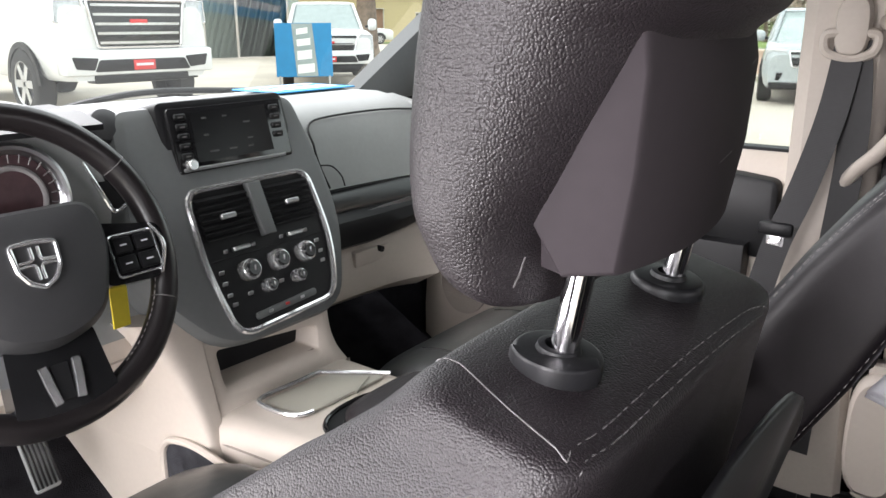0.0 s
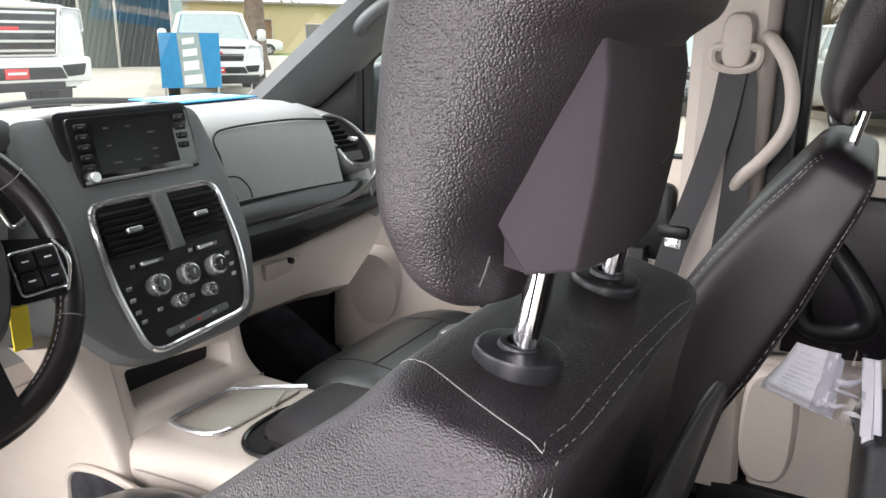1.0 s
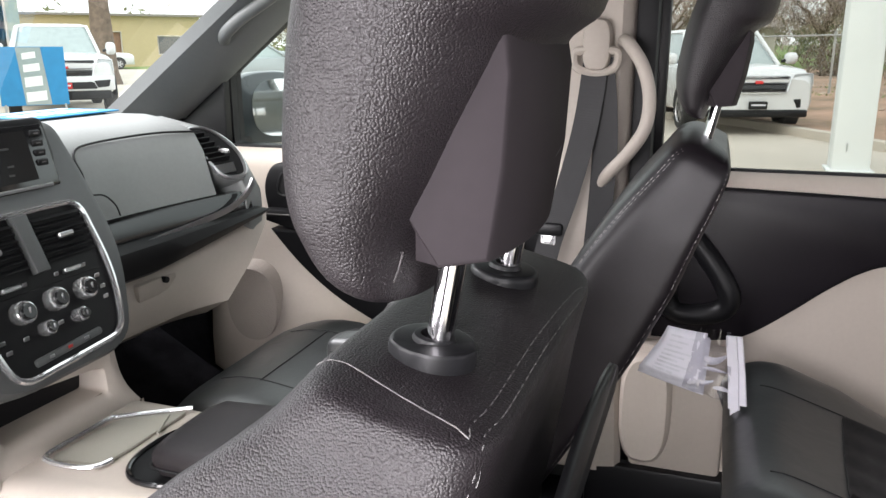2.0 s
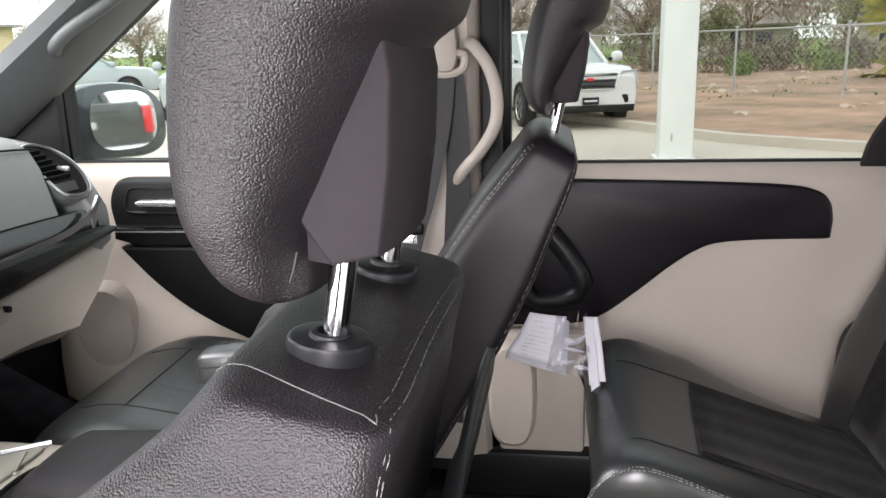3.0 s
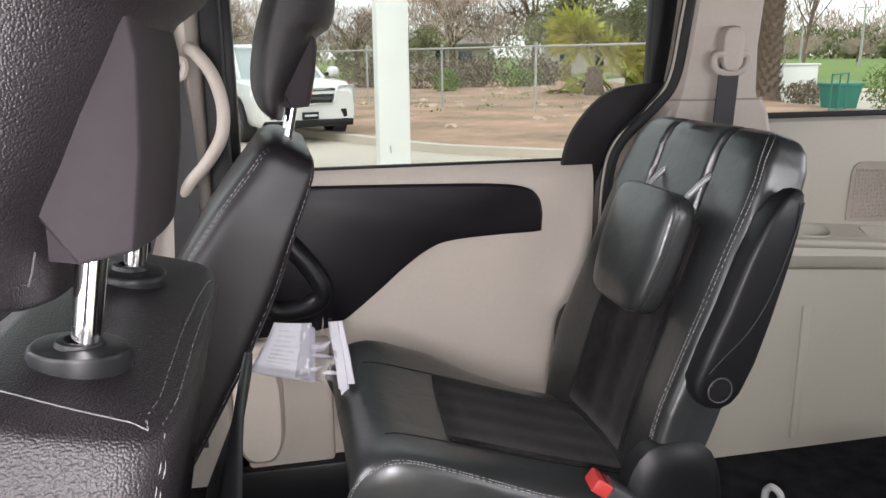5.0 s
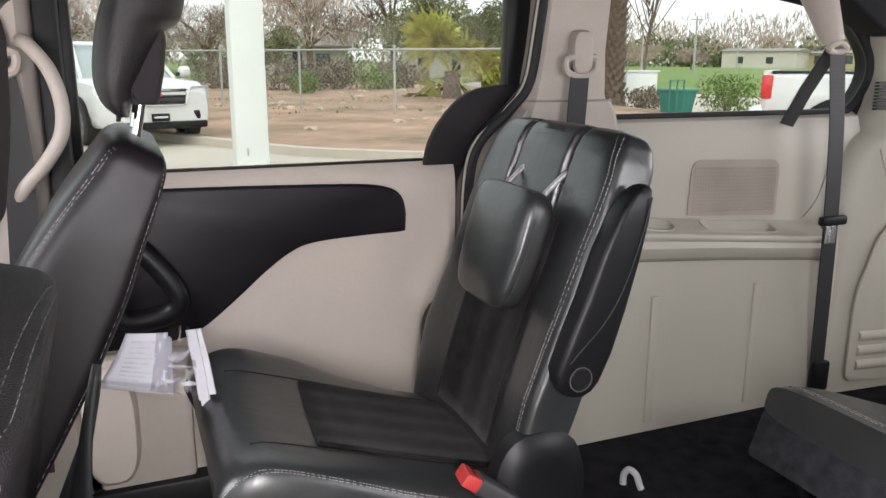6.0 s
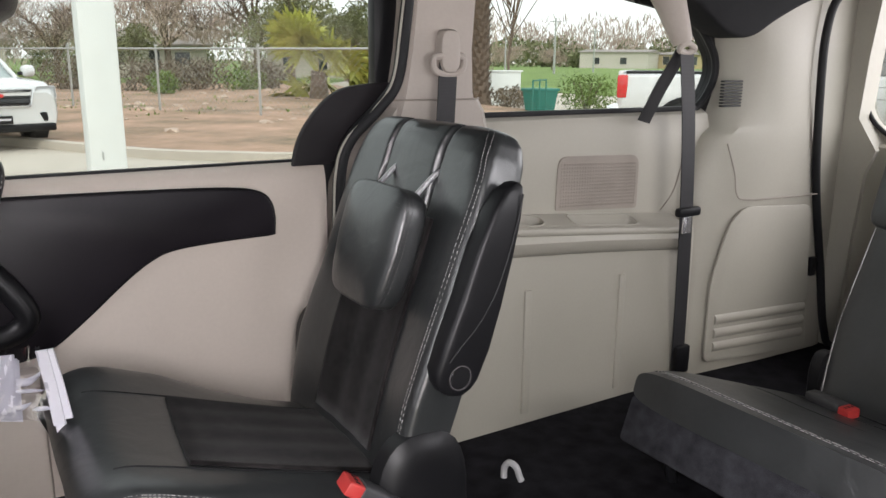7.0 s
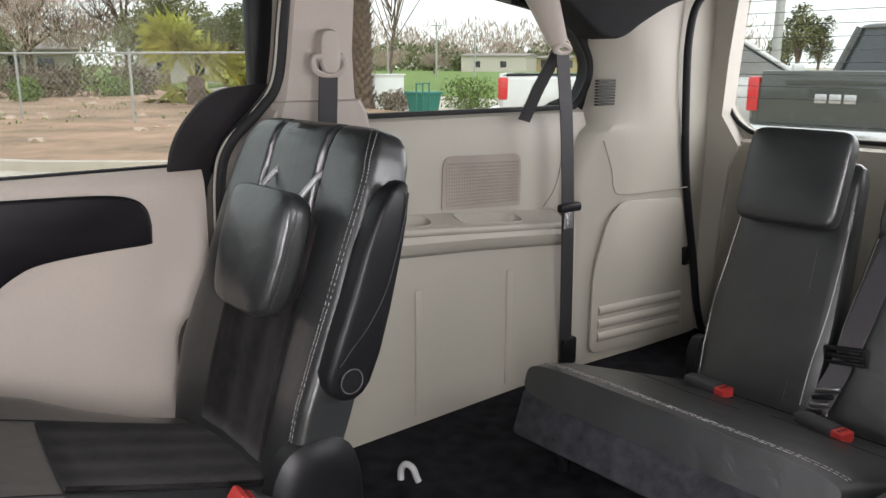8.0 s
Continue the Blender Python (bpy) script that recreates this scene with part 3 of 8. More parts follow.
bm = bmesh.new()
sweep(bm, [(0.728, -1.060, 1.37), (0.722, -1.050, 1.25), (0.70, -1.03, 1.12), (0.68, -1.02, 1.0)], 0, flat=(0.024, 0.0012), ref=(0, 1, 0))
part("webbing", bm, WEB, belt_c)

# quarter trim
quarter = thing("quarter_trim", "pale beige rear quarter panel with speaker and cup holder shelf", "trim panel", kind="structure")
bm = bmesh.new()
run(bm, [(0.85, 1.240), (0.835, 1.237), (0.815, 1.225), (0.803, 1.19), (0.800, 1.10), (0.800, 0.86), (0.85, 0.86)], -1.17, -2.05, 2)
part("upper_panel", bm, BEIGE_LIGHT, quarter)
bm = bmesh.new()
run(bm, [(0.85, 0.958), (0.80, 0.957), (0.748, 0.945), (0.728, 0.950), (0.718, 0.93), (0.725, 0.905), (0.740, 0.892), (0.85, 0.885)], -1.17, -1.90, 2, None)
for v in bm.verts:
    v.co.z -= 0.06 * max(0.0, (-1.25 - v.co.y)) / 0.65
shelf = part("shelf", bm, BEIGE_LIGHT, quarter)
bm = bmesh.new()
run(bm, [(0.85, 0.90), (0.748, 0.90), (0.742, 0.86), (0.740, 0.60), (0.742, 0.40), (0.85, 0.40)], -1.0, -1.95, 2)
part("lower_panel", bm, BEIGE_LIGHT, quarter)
for y in (-1.322, -1.66):
    bm = bmesh.new()
    box(bm, (0.735, y - 0.012, 0.44), (0.745, y + 0.012, 0.79), 0.004)
    part("rib", bm, BEIGE_LIGHT, quarter)
bm = bmesh.new()
spk = rounded([(-1.455, 1.127), (-1.755, 1.117), (-1.755, 0.962), (-1.450, 0.980)], [0.035, 0.035, 0.01, 0.01])
plate(bm, spk, side_plane(0.801), (-0.004, 0, 0))
part("speaker_grille", bm, BEIGE_DARK, quarter, "darker beige speaker grille")
bm = bmesh.new()
for i in range(30):
    for j in range(14):
        y, z = -1.468 - i * 0.0095, 1.105 - j * 0.0095
        if z > 0.985 - 0.0 * i:
            disc(bm, (0.7965, y, z - 0.0004 * i), (1, 0, 0), 0.0028, 0.003, 6)
part("grille_studs", bm, BEIGE_DARK, quarter)["kind"] = "stuff"


def shelf_top(y, x):
    return Vector((x, y, 0.966 + (x - 0.737) * 0.43 - 0.06 * max(0.0, -1.25 - y) / 0.65))


def cup_loop(y, ly, k=1.0):
    return [(p.x, p.y) for p in oval((y, 0.768, 0), (1, 0, 0), (0, 1, 0), ly * k, 0.026 * k, 36, 2.4 if ly < 0.1 else 5)]


CUPS = ((-1.33, 0.052), (-1.60, 0.120))
bm = bmesh.new()
lip = [(-1.17, 0.806), (-1.90, 0.806)] + [(-1.90, 0.740), (-1.89, 0.730), (-1.17, 0.730)]
plate(bm, lip, shelf_top, (0, 0, -0.012), [cup_loop(y, ly) for y, ly in CUPS], bevel=0.0)
part("shelf_top", bm, BEIGE_LIGHT, quarter)
bm = bmesh.new()
sweep(bm, [shelf_top(-1.17 - 0.73 * k / 8, 0.7315) + Vector((0, 0, -0.010)) for k in range(9)], 0.0115, 12)
part("shelf_edge", bm, BEIGE_LIGHT, quarter)
for y, ly in CUPS:
    bm = bmesh.new()
    loft(bm, [[shelf_top(a, b) + Vector((0, 0, -0.034)) for a, b in cup_loop(y, ly, 0.93)], [shelf_top(a, b) + Vector((0, 0, -0.012)) for a, b in cup_loop(y, ly, 0.99)]], cap=False)
    bm.faces.new([v for v in bm.verts][:36])
    cup_ = part("cup_recess", bm, BEIGE_LIGHT, quarter, "moulded cup recess")
    bm = bmesh.new()
    sweep(bm, [shelf_top(a, b) for a, b in cup_loop(y, ly, 1.01)], 0.0022, 6, True)
    part("cup_rim", bm, BEIGE_LIGHT, cup_)
bm = bmesh.new()
sweep(bm, smooth_line([(0.7985, -1.86, 0.945), (0.7985, -1.91, 1.0), (0.798, -1.94, 1.10), (0.80, -1.95, 1.20)], 6), 0.0014, 6)
part("panel_gap", bm, BEIGE_DARK, quarter)

# D pillar
dp = thing("d_pillar_trim", "pale beige rear corner trim with vent and storage lid", "pillar", kind="structure")
bm = bmesh.new()
rings = []
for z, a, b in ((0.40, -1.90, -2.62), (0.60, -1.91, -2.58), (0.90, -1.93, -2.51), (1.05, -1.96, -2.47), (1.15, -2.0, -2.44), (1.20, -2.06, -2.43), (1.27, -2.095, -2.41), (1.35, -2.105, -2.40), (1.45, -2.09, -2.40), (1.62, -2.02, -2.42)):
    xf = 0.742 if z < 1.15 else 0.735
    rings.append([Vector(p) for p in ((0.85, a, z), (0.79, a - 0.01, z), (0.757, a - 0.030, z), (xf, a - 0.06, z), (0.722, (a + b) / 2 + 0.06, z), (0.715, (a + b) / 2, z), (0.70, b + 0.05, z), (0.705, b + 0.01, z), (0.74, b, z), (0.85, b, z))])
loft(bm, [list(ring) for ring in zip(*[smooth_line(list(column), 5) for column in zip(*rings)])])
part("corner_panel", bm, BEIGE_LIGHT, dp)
bm = bmesh.new()
for k in range(9):
    z = 1.252 + k * 0.0088
    box(bm, (0.716, -2.078, z - 0.0028), (0.7305, -1.995 - 0.0, z + 0.0028), 0.001, 1)
part("vent_slots", bm, RUBBER, dp, "dark vent slots")


def dface(y):
    """The corner trim's face at a place along the van."""
    t = min(1.0, max(0.0, (-1.98 - y) / 0.5))
    return 0.742 - 0.05 * t


lid = rounded([(-2.02, 0.45), (-2.48, 0.43), (-2.43, 0.93), (-2.14, 0.945), (-2.08, 0.90), (-2.02, 0.72)], [0.03, 0.03, 0.03, 0.03, 0.05, 0.05])
bm = bmesh.new()
plate(bm, lid, lambda y, z: Vector((dface(y) - 0.012, y, z)), (-0.006, 0, 0), bevel=0.004)
part("storage_lid", bm, BEIGE_LIGHT, dp)
for z in (0.50, 0.545, 0.59):
    bm = bmesh.new()
    sweep(bm, [(dface(-2.05) - 0.008, -2.05, z), (dface(-2.25) - 0.008, -2.25, z - 0.004), (dface(-2.45) - 0.008, -2.45, z - 0.008)], 0.019, 16)
    part("lid_ridge", bm, BEIGE_LIGHT, dp)
bm = bmesh.new()
sweep(bm, smooth_line([(dface(-2.05) - 0.006, -2.05, 1.14), (dface(-2.09) - 0.010, -2.085, 1.05), (dface(-2.1) - 0.012, -2.10, 0.985), (dface(-2.14) - 0.014, -2.14, 0.965), (dface(-2.3) - 0.013, -2.3, 0.962), (dface(-2.5) - 0.01, -2.485, 0.962)], 6), 0.0022, 6)
part("panel_gap", bm, BEIGE_DARK, dp)
bm = bmesh.new()
box(bm, (0.680, -2.505, 0.68), (0.70, -2.475, 0.745), 0.006)
part("tie_down", bm, BLACK_PLASTIC, dp, "black tie-down latch")

belt3 = thing("third_row_seat_belt", "black seat belt hanging over the rear quarter panel", "seat belt")
bm = bmesh.new()
sweep(bm, smooth_line([(0.70, -1.808, 1.405), (0.694, -1.832, 1.2), (0.694, -1.852, 0.95), (0.71, -1.880, 0.70), (0.735, -1.915, 0.46)], 6), 0, flat=(0.026, 0.0014), ref=(0, 1, 0))
part("webbing", bm, WEB, belt3)
bm = bmesh.new()
sweep(bm, [(0.712, -1.803, 1.405), (0.76, -1.778, 1.30), (0.79, -1.755, 1.21)], 0, flat=(0.024, 0.0014), ref=(0, 1, 0.2))
part("webbing", bm, WEB, belt3)
bm = bmesh.new()
box(bm, (0.676, -1.897, 0.945), (0.70, -1.807, 0.972), 0.008)
part("belt_stop", bm, BLACK_PLASTIC, belt3)
bm = bmesh.new()
box(bm, (0.684, -1.867, 0.895), (0.692, -1.832, 0.945), 0.003)
part("tongue", bm, CHROME, belt3, "chrome tongue")
bm = bmesh.new()
box(bm, (0.712, -1.945, 0.44), (0.737, -1.885, 0.53), 0.008)
part("anchor", bm, BLACK_PLASTIC, belt3)
bm = bmesh.new()
sweep(bm, smooth_line([(0.70, -1.778, 1.41), (0.695, -1.803, 1.425), (0.70, -1.838, 1.41), (0.705, -1.808, 1.40)], 5, True), 0.009, 8, True)
part("guide_loop", bm, BEIGE_PILLAR, belt3)
bm = bmesh.new()
sweep(bm, smooth_line([(0.76, -1.755, 1.60), (0.735, -1.775, 1.52), (0.71, -1.801, 1.425)], 6), [0.055 - 0.0024 * k for k in range(13)], 14)
part("guide_cover", bm, BEIGE_PILLAR, belt3)

# headliner edge that hangs over the rear corner
bm = bmesh.new()
edge = [(-1.66, 1.63), (-1.70, 1.58)] + curve2([(-1.82, 1.535), (-1.92, 1.475), (-2.0, 1.447), (-2.08, 1.452), (-2.18, 1.50), (-2.32, 1.555), (-2.47, 1.59)], 5) + [(-2.47, 1.63)]
plate(bm, edge, side_plane(0.69), (0.10, 0, 0), bevel=0.0)
bmesh.ops.bevel(bm, geom=[e for e in bm.edges if len(e.link_faces) == 2 and e.calc_face_angle(0) > 1.2], offset=0.012, segments=3, profile=0.5, affect="EDGES")
tagged(finish("headliner_edge", bm, HEADLINER), "black headliner edge over the rear corner trim", "headliner", kind="structure")
# roof rails above the windows
for s in (1, -1):
    bm = bmesh.new()
    run(bm, [(0.70 * s, 1.63), (0.73 * s, 1.60), (0.80 * s, 1.578), (0.85 * s, 1.575), (0.85 * s, 1.66), (0.70 * s, 1.66)], 0.68, -2.45, 2)
    tagged(finish("trim", bm, HEADLINER), "black headliner edge along the roof side", "trim", kind="structure")

# liftgate
gate = thing("liftgate", "closed rear liftgate with beige trim and heated window", "liftgate", kind="structure")
hole = rounded([(-0.60, 1.135), (0.60, 1.135), (0.69, 1.22), (0.655, 1.62), (-0.655, 1.62), (-0.69, 1.22)], [0.06, 0.06, 0.08, 0.06, 0.06, 0.08])
bm = bmesh.new()
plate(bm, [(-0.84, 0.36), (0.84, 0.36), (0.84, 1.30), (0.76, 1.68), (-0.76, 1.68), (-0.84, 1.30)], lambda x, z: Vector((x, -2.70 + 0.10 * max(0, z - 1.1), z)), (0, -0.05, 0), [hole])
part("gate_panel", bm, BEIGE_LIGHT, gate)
bm = bmesh.new()
sweep(bm, [Vector((x, -2.695 + 0.10 * max(0, z - 1.1), z)) for x, z in hole], 0.008, 8, True)
part("window_seal", bm, RUBBER, gate)
bm = bmesh.new()
plate(bm, [(-0.70, 1.10), (0.70, 1.10), (0.70, 1.64), (-0.70, 1.64)], lambda x, z: Vector((x, -2.735 + 0.10 * max(0, z - 1.1), z)), (0, -0.004, 0))
pane = part("pane", bm, GLASS, gate)
pane.visible_shadow = False
for k in range(9):
    bm = bmesh.new()
    z = 1.26 + 0.04 * k
    sweep(bm, [(-0.68, -2.732 + 0.10 * (z - 1.1), z), (0, -2.732 + 0.10 * (z - 1.1), z), (0.68, -2.732 + 0.10 * (z - 1.1), z)], 0.0011, 5)
    part("heater_wire", bm, BLACK_PLASTIC, gate)
bm = bmesh.new()
loft(bm, [[Vector((x, y, z)) for x, z in ((0.84, 0.40), (0.66, 0.40), (0.645, 0.8), (0.63, 1.02), (0.60, 1.10), (0.67, 1.20), (0.66, 1.40), (0.635, 1.66), (0.84, 1.66))] for y in (-2.62, -2.70)])
bmesh.ops.bevel(bm, geom=[e for e in bm.edges if len(e.link_faces) == 2 and e.calc_face_angle(0) > 1.2], offset=0.02, segments=3, profile=0.5, affect="EDGES")
part("gate_frame", bm, BEIGE_LIGHT, gate)
bm = bmesh.new()
sweep(bm, smooth_line([(0.60, -2.48, 1.64), (0.672, -2.44, 1.58), (0.688, -2.415, 1.48), (0.69, -2.42, 1.3), (0.692, -2.46, 1.0), (0.690, -2.54, 0.7), (0.686, -2.60, 0.47), (0.64, -2.615, 0.41), (0.4, -2.62, 0.405)], 8), 0.013, 10)
part("aperture_seal", bm, RUBBER, gate, "black rubber seal")
bm = bmesh.new()
box(bm, (0.722, -2.66, 0.42), (0.84, -2.39, 1.66), 0.01)
part("aperture_jamb", bm, BEIGE_LIGHT, gate)
bm = bmesh.new()
box(bm, (-0.70, -2.70, 0.40), (0.70, -2.64, 1.12), 0.03)
part("lower_trim", bm, BEIGE_LIGHT, gate)
# plain closing walls not in view
bm = bmesh.new()
run(bm, [(-0.85, 1.24), (-0.80, 1.22), (-0.78, 0.95), (-0.74, 0.9), (-0.74, 0.40), (-0.85, 0.40)], -1.05, -2.62, 2)
tagged(finish("wall_left_trim", bm, BEIGE_LIGHT), "plain beige quarter trim", "trim panel", kind="structure")
# ---- seats ----


def axes(recline):
    """Up along a reclined back, and its forward normal."""
    a = radians(recline)
    return Vector((0, -math.sin(a), math.cos(a))), Vector((0, math.cos(a), math.sin(a)))


def interp(table, t):
    for (a, *u), (b, *v) in zip(table, table[1:]):
        if t <= b:
            k = (t - a) / (b - a)
            k = max(0.0, k)
            return [p + (q - p) * k for p, q in zip(u, v)]
    return list(table[-1][1:])


def back_rings(base, recline, table, n=48, steps=26, p=4.0):
    """Rings of a seat back; table rows: height, half width, front depth, rear depth, bolster."""
    up, fw = axes(recline)
    base, rings, h1 = Vector(base), [], table[-1][0]
    fine = []
    for i in range(1440):
        a = 2 * math.pi * i / 1440
        ca, sa = math.cos(a), math.sin(a)
        fine.append((math.copysign(abs(ca) ** (2 / p), ca), math.copysign(abs(sa) ** (2 / p), sa)))
    run_ = [0.0]
    for (xa, ya), (xb, yb) in zip(fine, fine[1:] + fine[:1]):
        run_.append(run_[-1] + math.hypot(xb - xa, 0.45 * (yb - ya)))
    shape, j = [], 0
    for i in range(n):
        while run_[j + 1] < run_[-1] * i / n:
            j += 1
        shape.append(fine[j])
    for k in range(steps + 1):
        t = k / steps
        h = h1 * (1 - (1 - t) ** 1.6)
        w, f, r, b = interp(table, h)
        ring = []
        for x, y in shape:
            d = f * y if y > 0 else r * y
            if y > -0.3:
                d += b * abs(x) ** 2.5
            ring.append(base + up * h + Vector((x * w, 0, 0)) + fw * d)
        rings.append(ring)
    return rings


def driver_headrest(parent, c, tilt, mat=None, deep=1.0):
    """A pillow-shaped cushion that hooks over a faceted hard shell. c: the middle of its lower edge."""
    mat = mat or LEATHER
    a = radians(tilt)
    up, fw = Vector((0, -math.sin(a), math.cos(a))), Vector((0, math.cos(a), math.sin(a)))
    c = Vector(c)

    def put(x, d, z):
        return c + Vector((x, 0, 0)) + fw * d + up * z
    rows_ = ((-0.014, 0.076, 0.020, 0.000), (-0.011, 0.098, 0.036, 0.000), (-0.002, 0.110, 0.053, 0.001), (0.014, 0.116, 0.067, 0.002), (0.028, 0.1195, 0.074, 0.003), (0.048, 0.120, 0.079, 0.0105), (0.070, 0.120, 0.081, 0.0175), (0.095, 0.1195, 0.082, 0.0262), (0.112, 0.1195, 0.081, 0.0316),
             (0.120, 0.1195, 0.080, 0.039), (0.130, 0.1195, 0.078, 0.048), (0.155, 0.119, 0.073, 0.051), (0.178, 0.116, 0.062, 0.048), (0.196, 0.107, 0.046, 0.038), (0.206, 0.092, 0.029, 0.027), (0.210, 0.070, 0.014, 0.016))
    lead = smooth_line([(z, w, 0) for z, w, _, _ in rows_], 4)
    trail = smooth_line([(f_, r_, 0) for _, _, f_, r_ in rows_], 4)
    rings = []
    for q, g in zip(lead, trail):
        ring = []
        for i in range(72):
            an = 2 * math.pi * i / 72
            ca, sa = math.cos(an), math.sin(an)
            p, piv = 2.4, 0.5 * g.x * deep
            ring.append(put(q.y * math.copysign(abs(ca) ** (2 / p), ca), piv + (g.x * deep - piv if sa > 0 else g.y + piv) * math.copysign(abs(sa) ** (2 / p), sa), q.x))
        rings.append(ring)
    loft(bm := bmesh.new(), rings)
    part("cushion", bm, mat, parent, "black pebbled leather cushion")
    bm = bmesh.new()
    side = [(-0.0137, 0.1130, 0.0830, 0), (0.0075, 0.0262, 0.0870, 0), (-0.0085, 0.0062, 0.0840, 0), (-0.0290, 0.0120, 0.0755, 1), (-0.0300, 0.0556, 0.0765, 1), (-0.0265, 0.0985, 0.0760, 1), (-0.0205, 0.1180, 0.0740, 1)]
    mid_d, mid_z = -0.012, 0.062

    def shell_row(k, grow=1.0):
        """The shell's side outline at one place across it, k from -1 to 1."""
        return [put(w * k, mid_d + (d - mid_d) * grow + (0.026 if not rear and abs(k) < 0.93 else 0) - (0.008 * (1 - k * k) if rear else 0), mid_z + (z - mid_z) * grow) for d, z, w, rear in side]

    rows = [shell_row(-1, 0.945), shell_row(-0.994, 0.965), shell_row(-0.982, 0.984), shell_row(-0.962, 0.996), shell_row(-0.935)] + [shell_row(-0.9 + 0.15 * k) for k in range(13)] + [shell_row(1.01), shell_row(1.06, 0.99), shell_row(1.08, 0.95)]
    loft(bm, rows)
    part("rear_shell", bm, HEADREST_SHELL, parent, "satin black hard plastic shell")
    mesh_rows = bmesh.new()
    loft(mesh_rows, rows)
    for p0, p1_ in (((0.010, 0.052), (0.030, 0.055)), ((0.052, 0.098), (0.068, 0.101))):
        bm = bmesh.new()
        m0, m1 = put(p0[0], -0.045, p0[1]), put(p1_[0], -0.045, p1_[1])
        sweep(bm, snapped(mesh_rows, [m0, m0.lerp(m1, 0.5), m1], 0.0001), 0.00022, 5)
        part("scratch", bm, THREAD_DIM, parent, "faint scratch")
    mesh_rows.free()
    bm = bmesh.new()
    bm2 = bmesh.new()
    loft(bm2, rings)
    seam = snapped(bm2, smooth_line([put(-0.088, 0.066, 0.180), put(-0.090, 0.078, 0.13), put(-0.090, 0.080, 0.06), put(-0.090, 0.062, 0.008), put(-0.090, 0.040, -0.008)], 10))
    welt = snapped(bm2, smooth_line([put(-0.090, 0.034, -0.012), put(-0.089, 0.026, -0.008), put(-0.088, 0.016, 0.002), put(-0.0865, 0.012, 0.013)], 8), 0.0002)
    bm2.free()
    sweep(bm, welt, 0.0007, 6)
    part("welt", bm, THREAD_MID, parent, "grey welt seam")
    bm = bmesh.new()
    stitches(bm, seam, 0.0042, 0.0014, 0.0005)
    part("stitching", bm, THREAD_DIM, parent)["kind"] = "stuff"


def posts(parent, xs, y, z0, z1, tilt, r=0.0065):
    up, _ = axes(tilt)
    for x in xs:
        bm = bmesh.new()
        sweep(bm, [Vector((x, y, z0)), Vector((x, y, z0)) + up * (z1 - z0)], r, 18)
        part("post", bm, POST_STEEL, parent, "chrome post")


def collars(parent, xs, y, z, tilt, button, k=1.0):
    up, fw = axes(tilt)
    for i, x in enumerate(xs):
        bm = bmesh.new()
        c = Vector((x, y, z))
        loft(bm, [oval(c + up * d, (1, 0, 0), fw, w * k, w * k, 36, 2) for d, w in ((-0.012, 0.0265), (0.0030, 0.0272), (0.0060, 0.0268), (0.0078, 0.0252), (0.0082, 0.0235), (0.0083, 0.0135), (0.0108, 0.0125), (0.0112, 0.0112), (0.0112, 0.0085), (0.006, 0.0080))])
        col = part("collar", bm, BLACK_PLASTIC, parent, "black plastic post collar")
        if i in button:
            bm = bmesh.new()
            arc = [radians(197 + 68 * (2 * k / 20 - 1)) for k in range(21)]
            tab = [(0.0232 * math.cos(a), 0.0232 * math.sin(a)) for a in arc] + [(0.005, -0.0185), (0.001, -0.0146), (-0.005, -0.0092), (-0.0108, -0.002), (-0.0142, 0.0078)]
            loft(bm, [[c + up * d + Vector((x * s - 0.015 * (1 - s), 0, 0)) + fw * (y * s) for x, y in tab] for d, s in ((-0.010, 1.0), (0.0078, 1.0), (0.0092, 0.975), (0.0097, 0.93))])
            part("release_button", bm, BLACK_PLASTIC, col)


# driver's seat
seat = thing("driver_bucket_chair", "black leather driver's seat with chrome headrest posts", "car seat", "front seats")
DR = 14
table = [(0.0, 0.235, 0.055, 0.060, 0.10), (0.20, 0.25, 0.055, 0.062, 0.12), (0.34, 0.235, 0.052, 0.060, 0.12), (0.42, 0.205, 0.050, 0.056, 0.09), (0.475, 0.174, 0.048, 0.053, 0.045),
         (0.505, 0.155, 0.047, 0.053, 0.014), (0.5185, 0.149, 0.046, 0.053, 0.004), (0.5250, 0.1455, 0.043, 0.0515, 0.0), (0.5280, 0.1410, 0.038, 0.0485, 0.0), (0.5293, 0.133, 0.031, 0.043, 0.0), (0.5303, 0.105, 0.022, 0.031, 0.0), (0.5310, 0.06, 0.012, 0.018, 0.0)]
BASE = (-0.392, 0.138, 0.735)
bm = bmesh.new()
loft(bm, back_rings(BASE, DR, table, 96, 64, 6.0))
rear_seam = snapped(bm, smooth_line([(-0.545, -0.030, 1.19), (-0.524, -0.022, 1.229), (-0.49, -0.028, 1.242), (-0.40, -0.032, 1.250), (-0.31, -0.034, 1.240), (-0.266, -0.039, 1.225)], 10))
rear_seam2 = snapped(bm, [q + Vector((0, -0.006, -0.004)) for q in rear_seam])
front_seam = snapped(bm, smooth_line([(-0.30, 0.050, 1.245), (-0.40, 0.056, 1.252), (-0.47, 0.060, 1.251), (-0.500, 0.060, 1.246), (-0.530, 0.092, 1.215), (-0.560, 0.145, 1.165), (-0.585, 0.20, 1.11), (-0.60, 0.235, 1.05), (-0.61, 0.26, 0.98)], 8))
pipe = snapped(bm, smooth_line([(-0.498, 0.058, 1.247), (-0.508, 0.036, 1.244), (-0.517, 0.008, 1.238), (-0.524, -0.022, 1.229)], 8), 0.0)
part("backrest", bm, LEATHER, seat, "black pebbled leather backrest")
rest = thing("driver_headrest", "black leather headrest with hard plastic rear shell", "headrest", "front headrests")
driver_headrest(rest, (-0.40, 0.012, 1.292), 8)
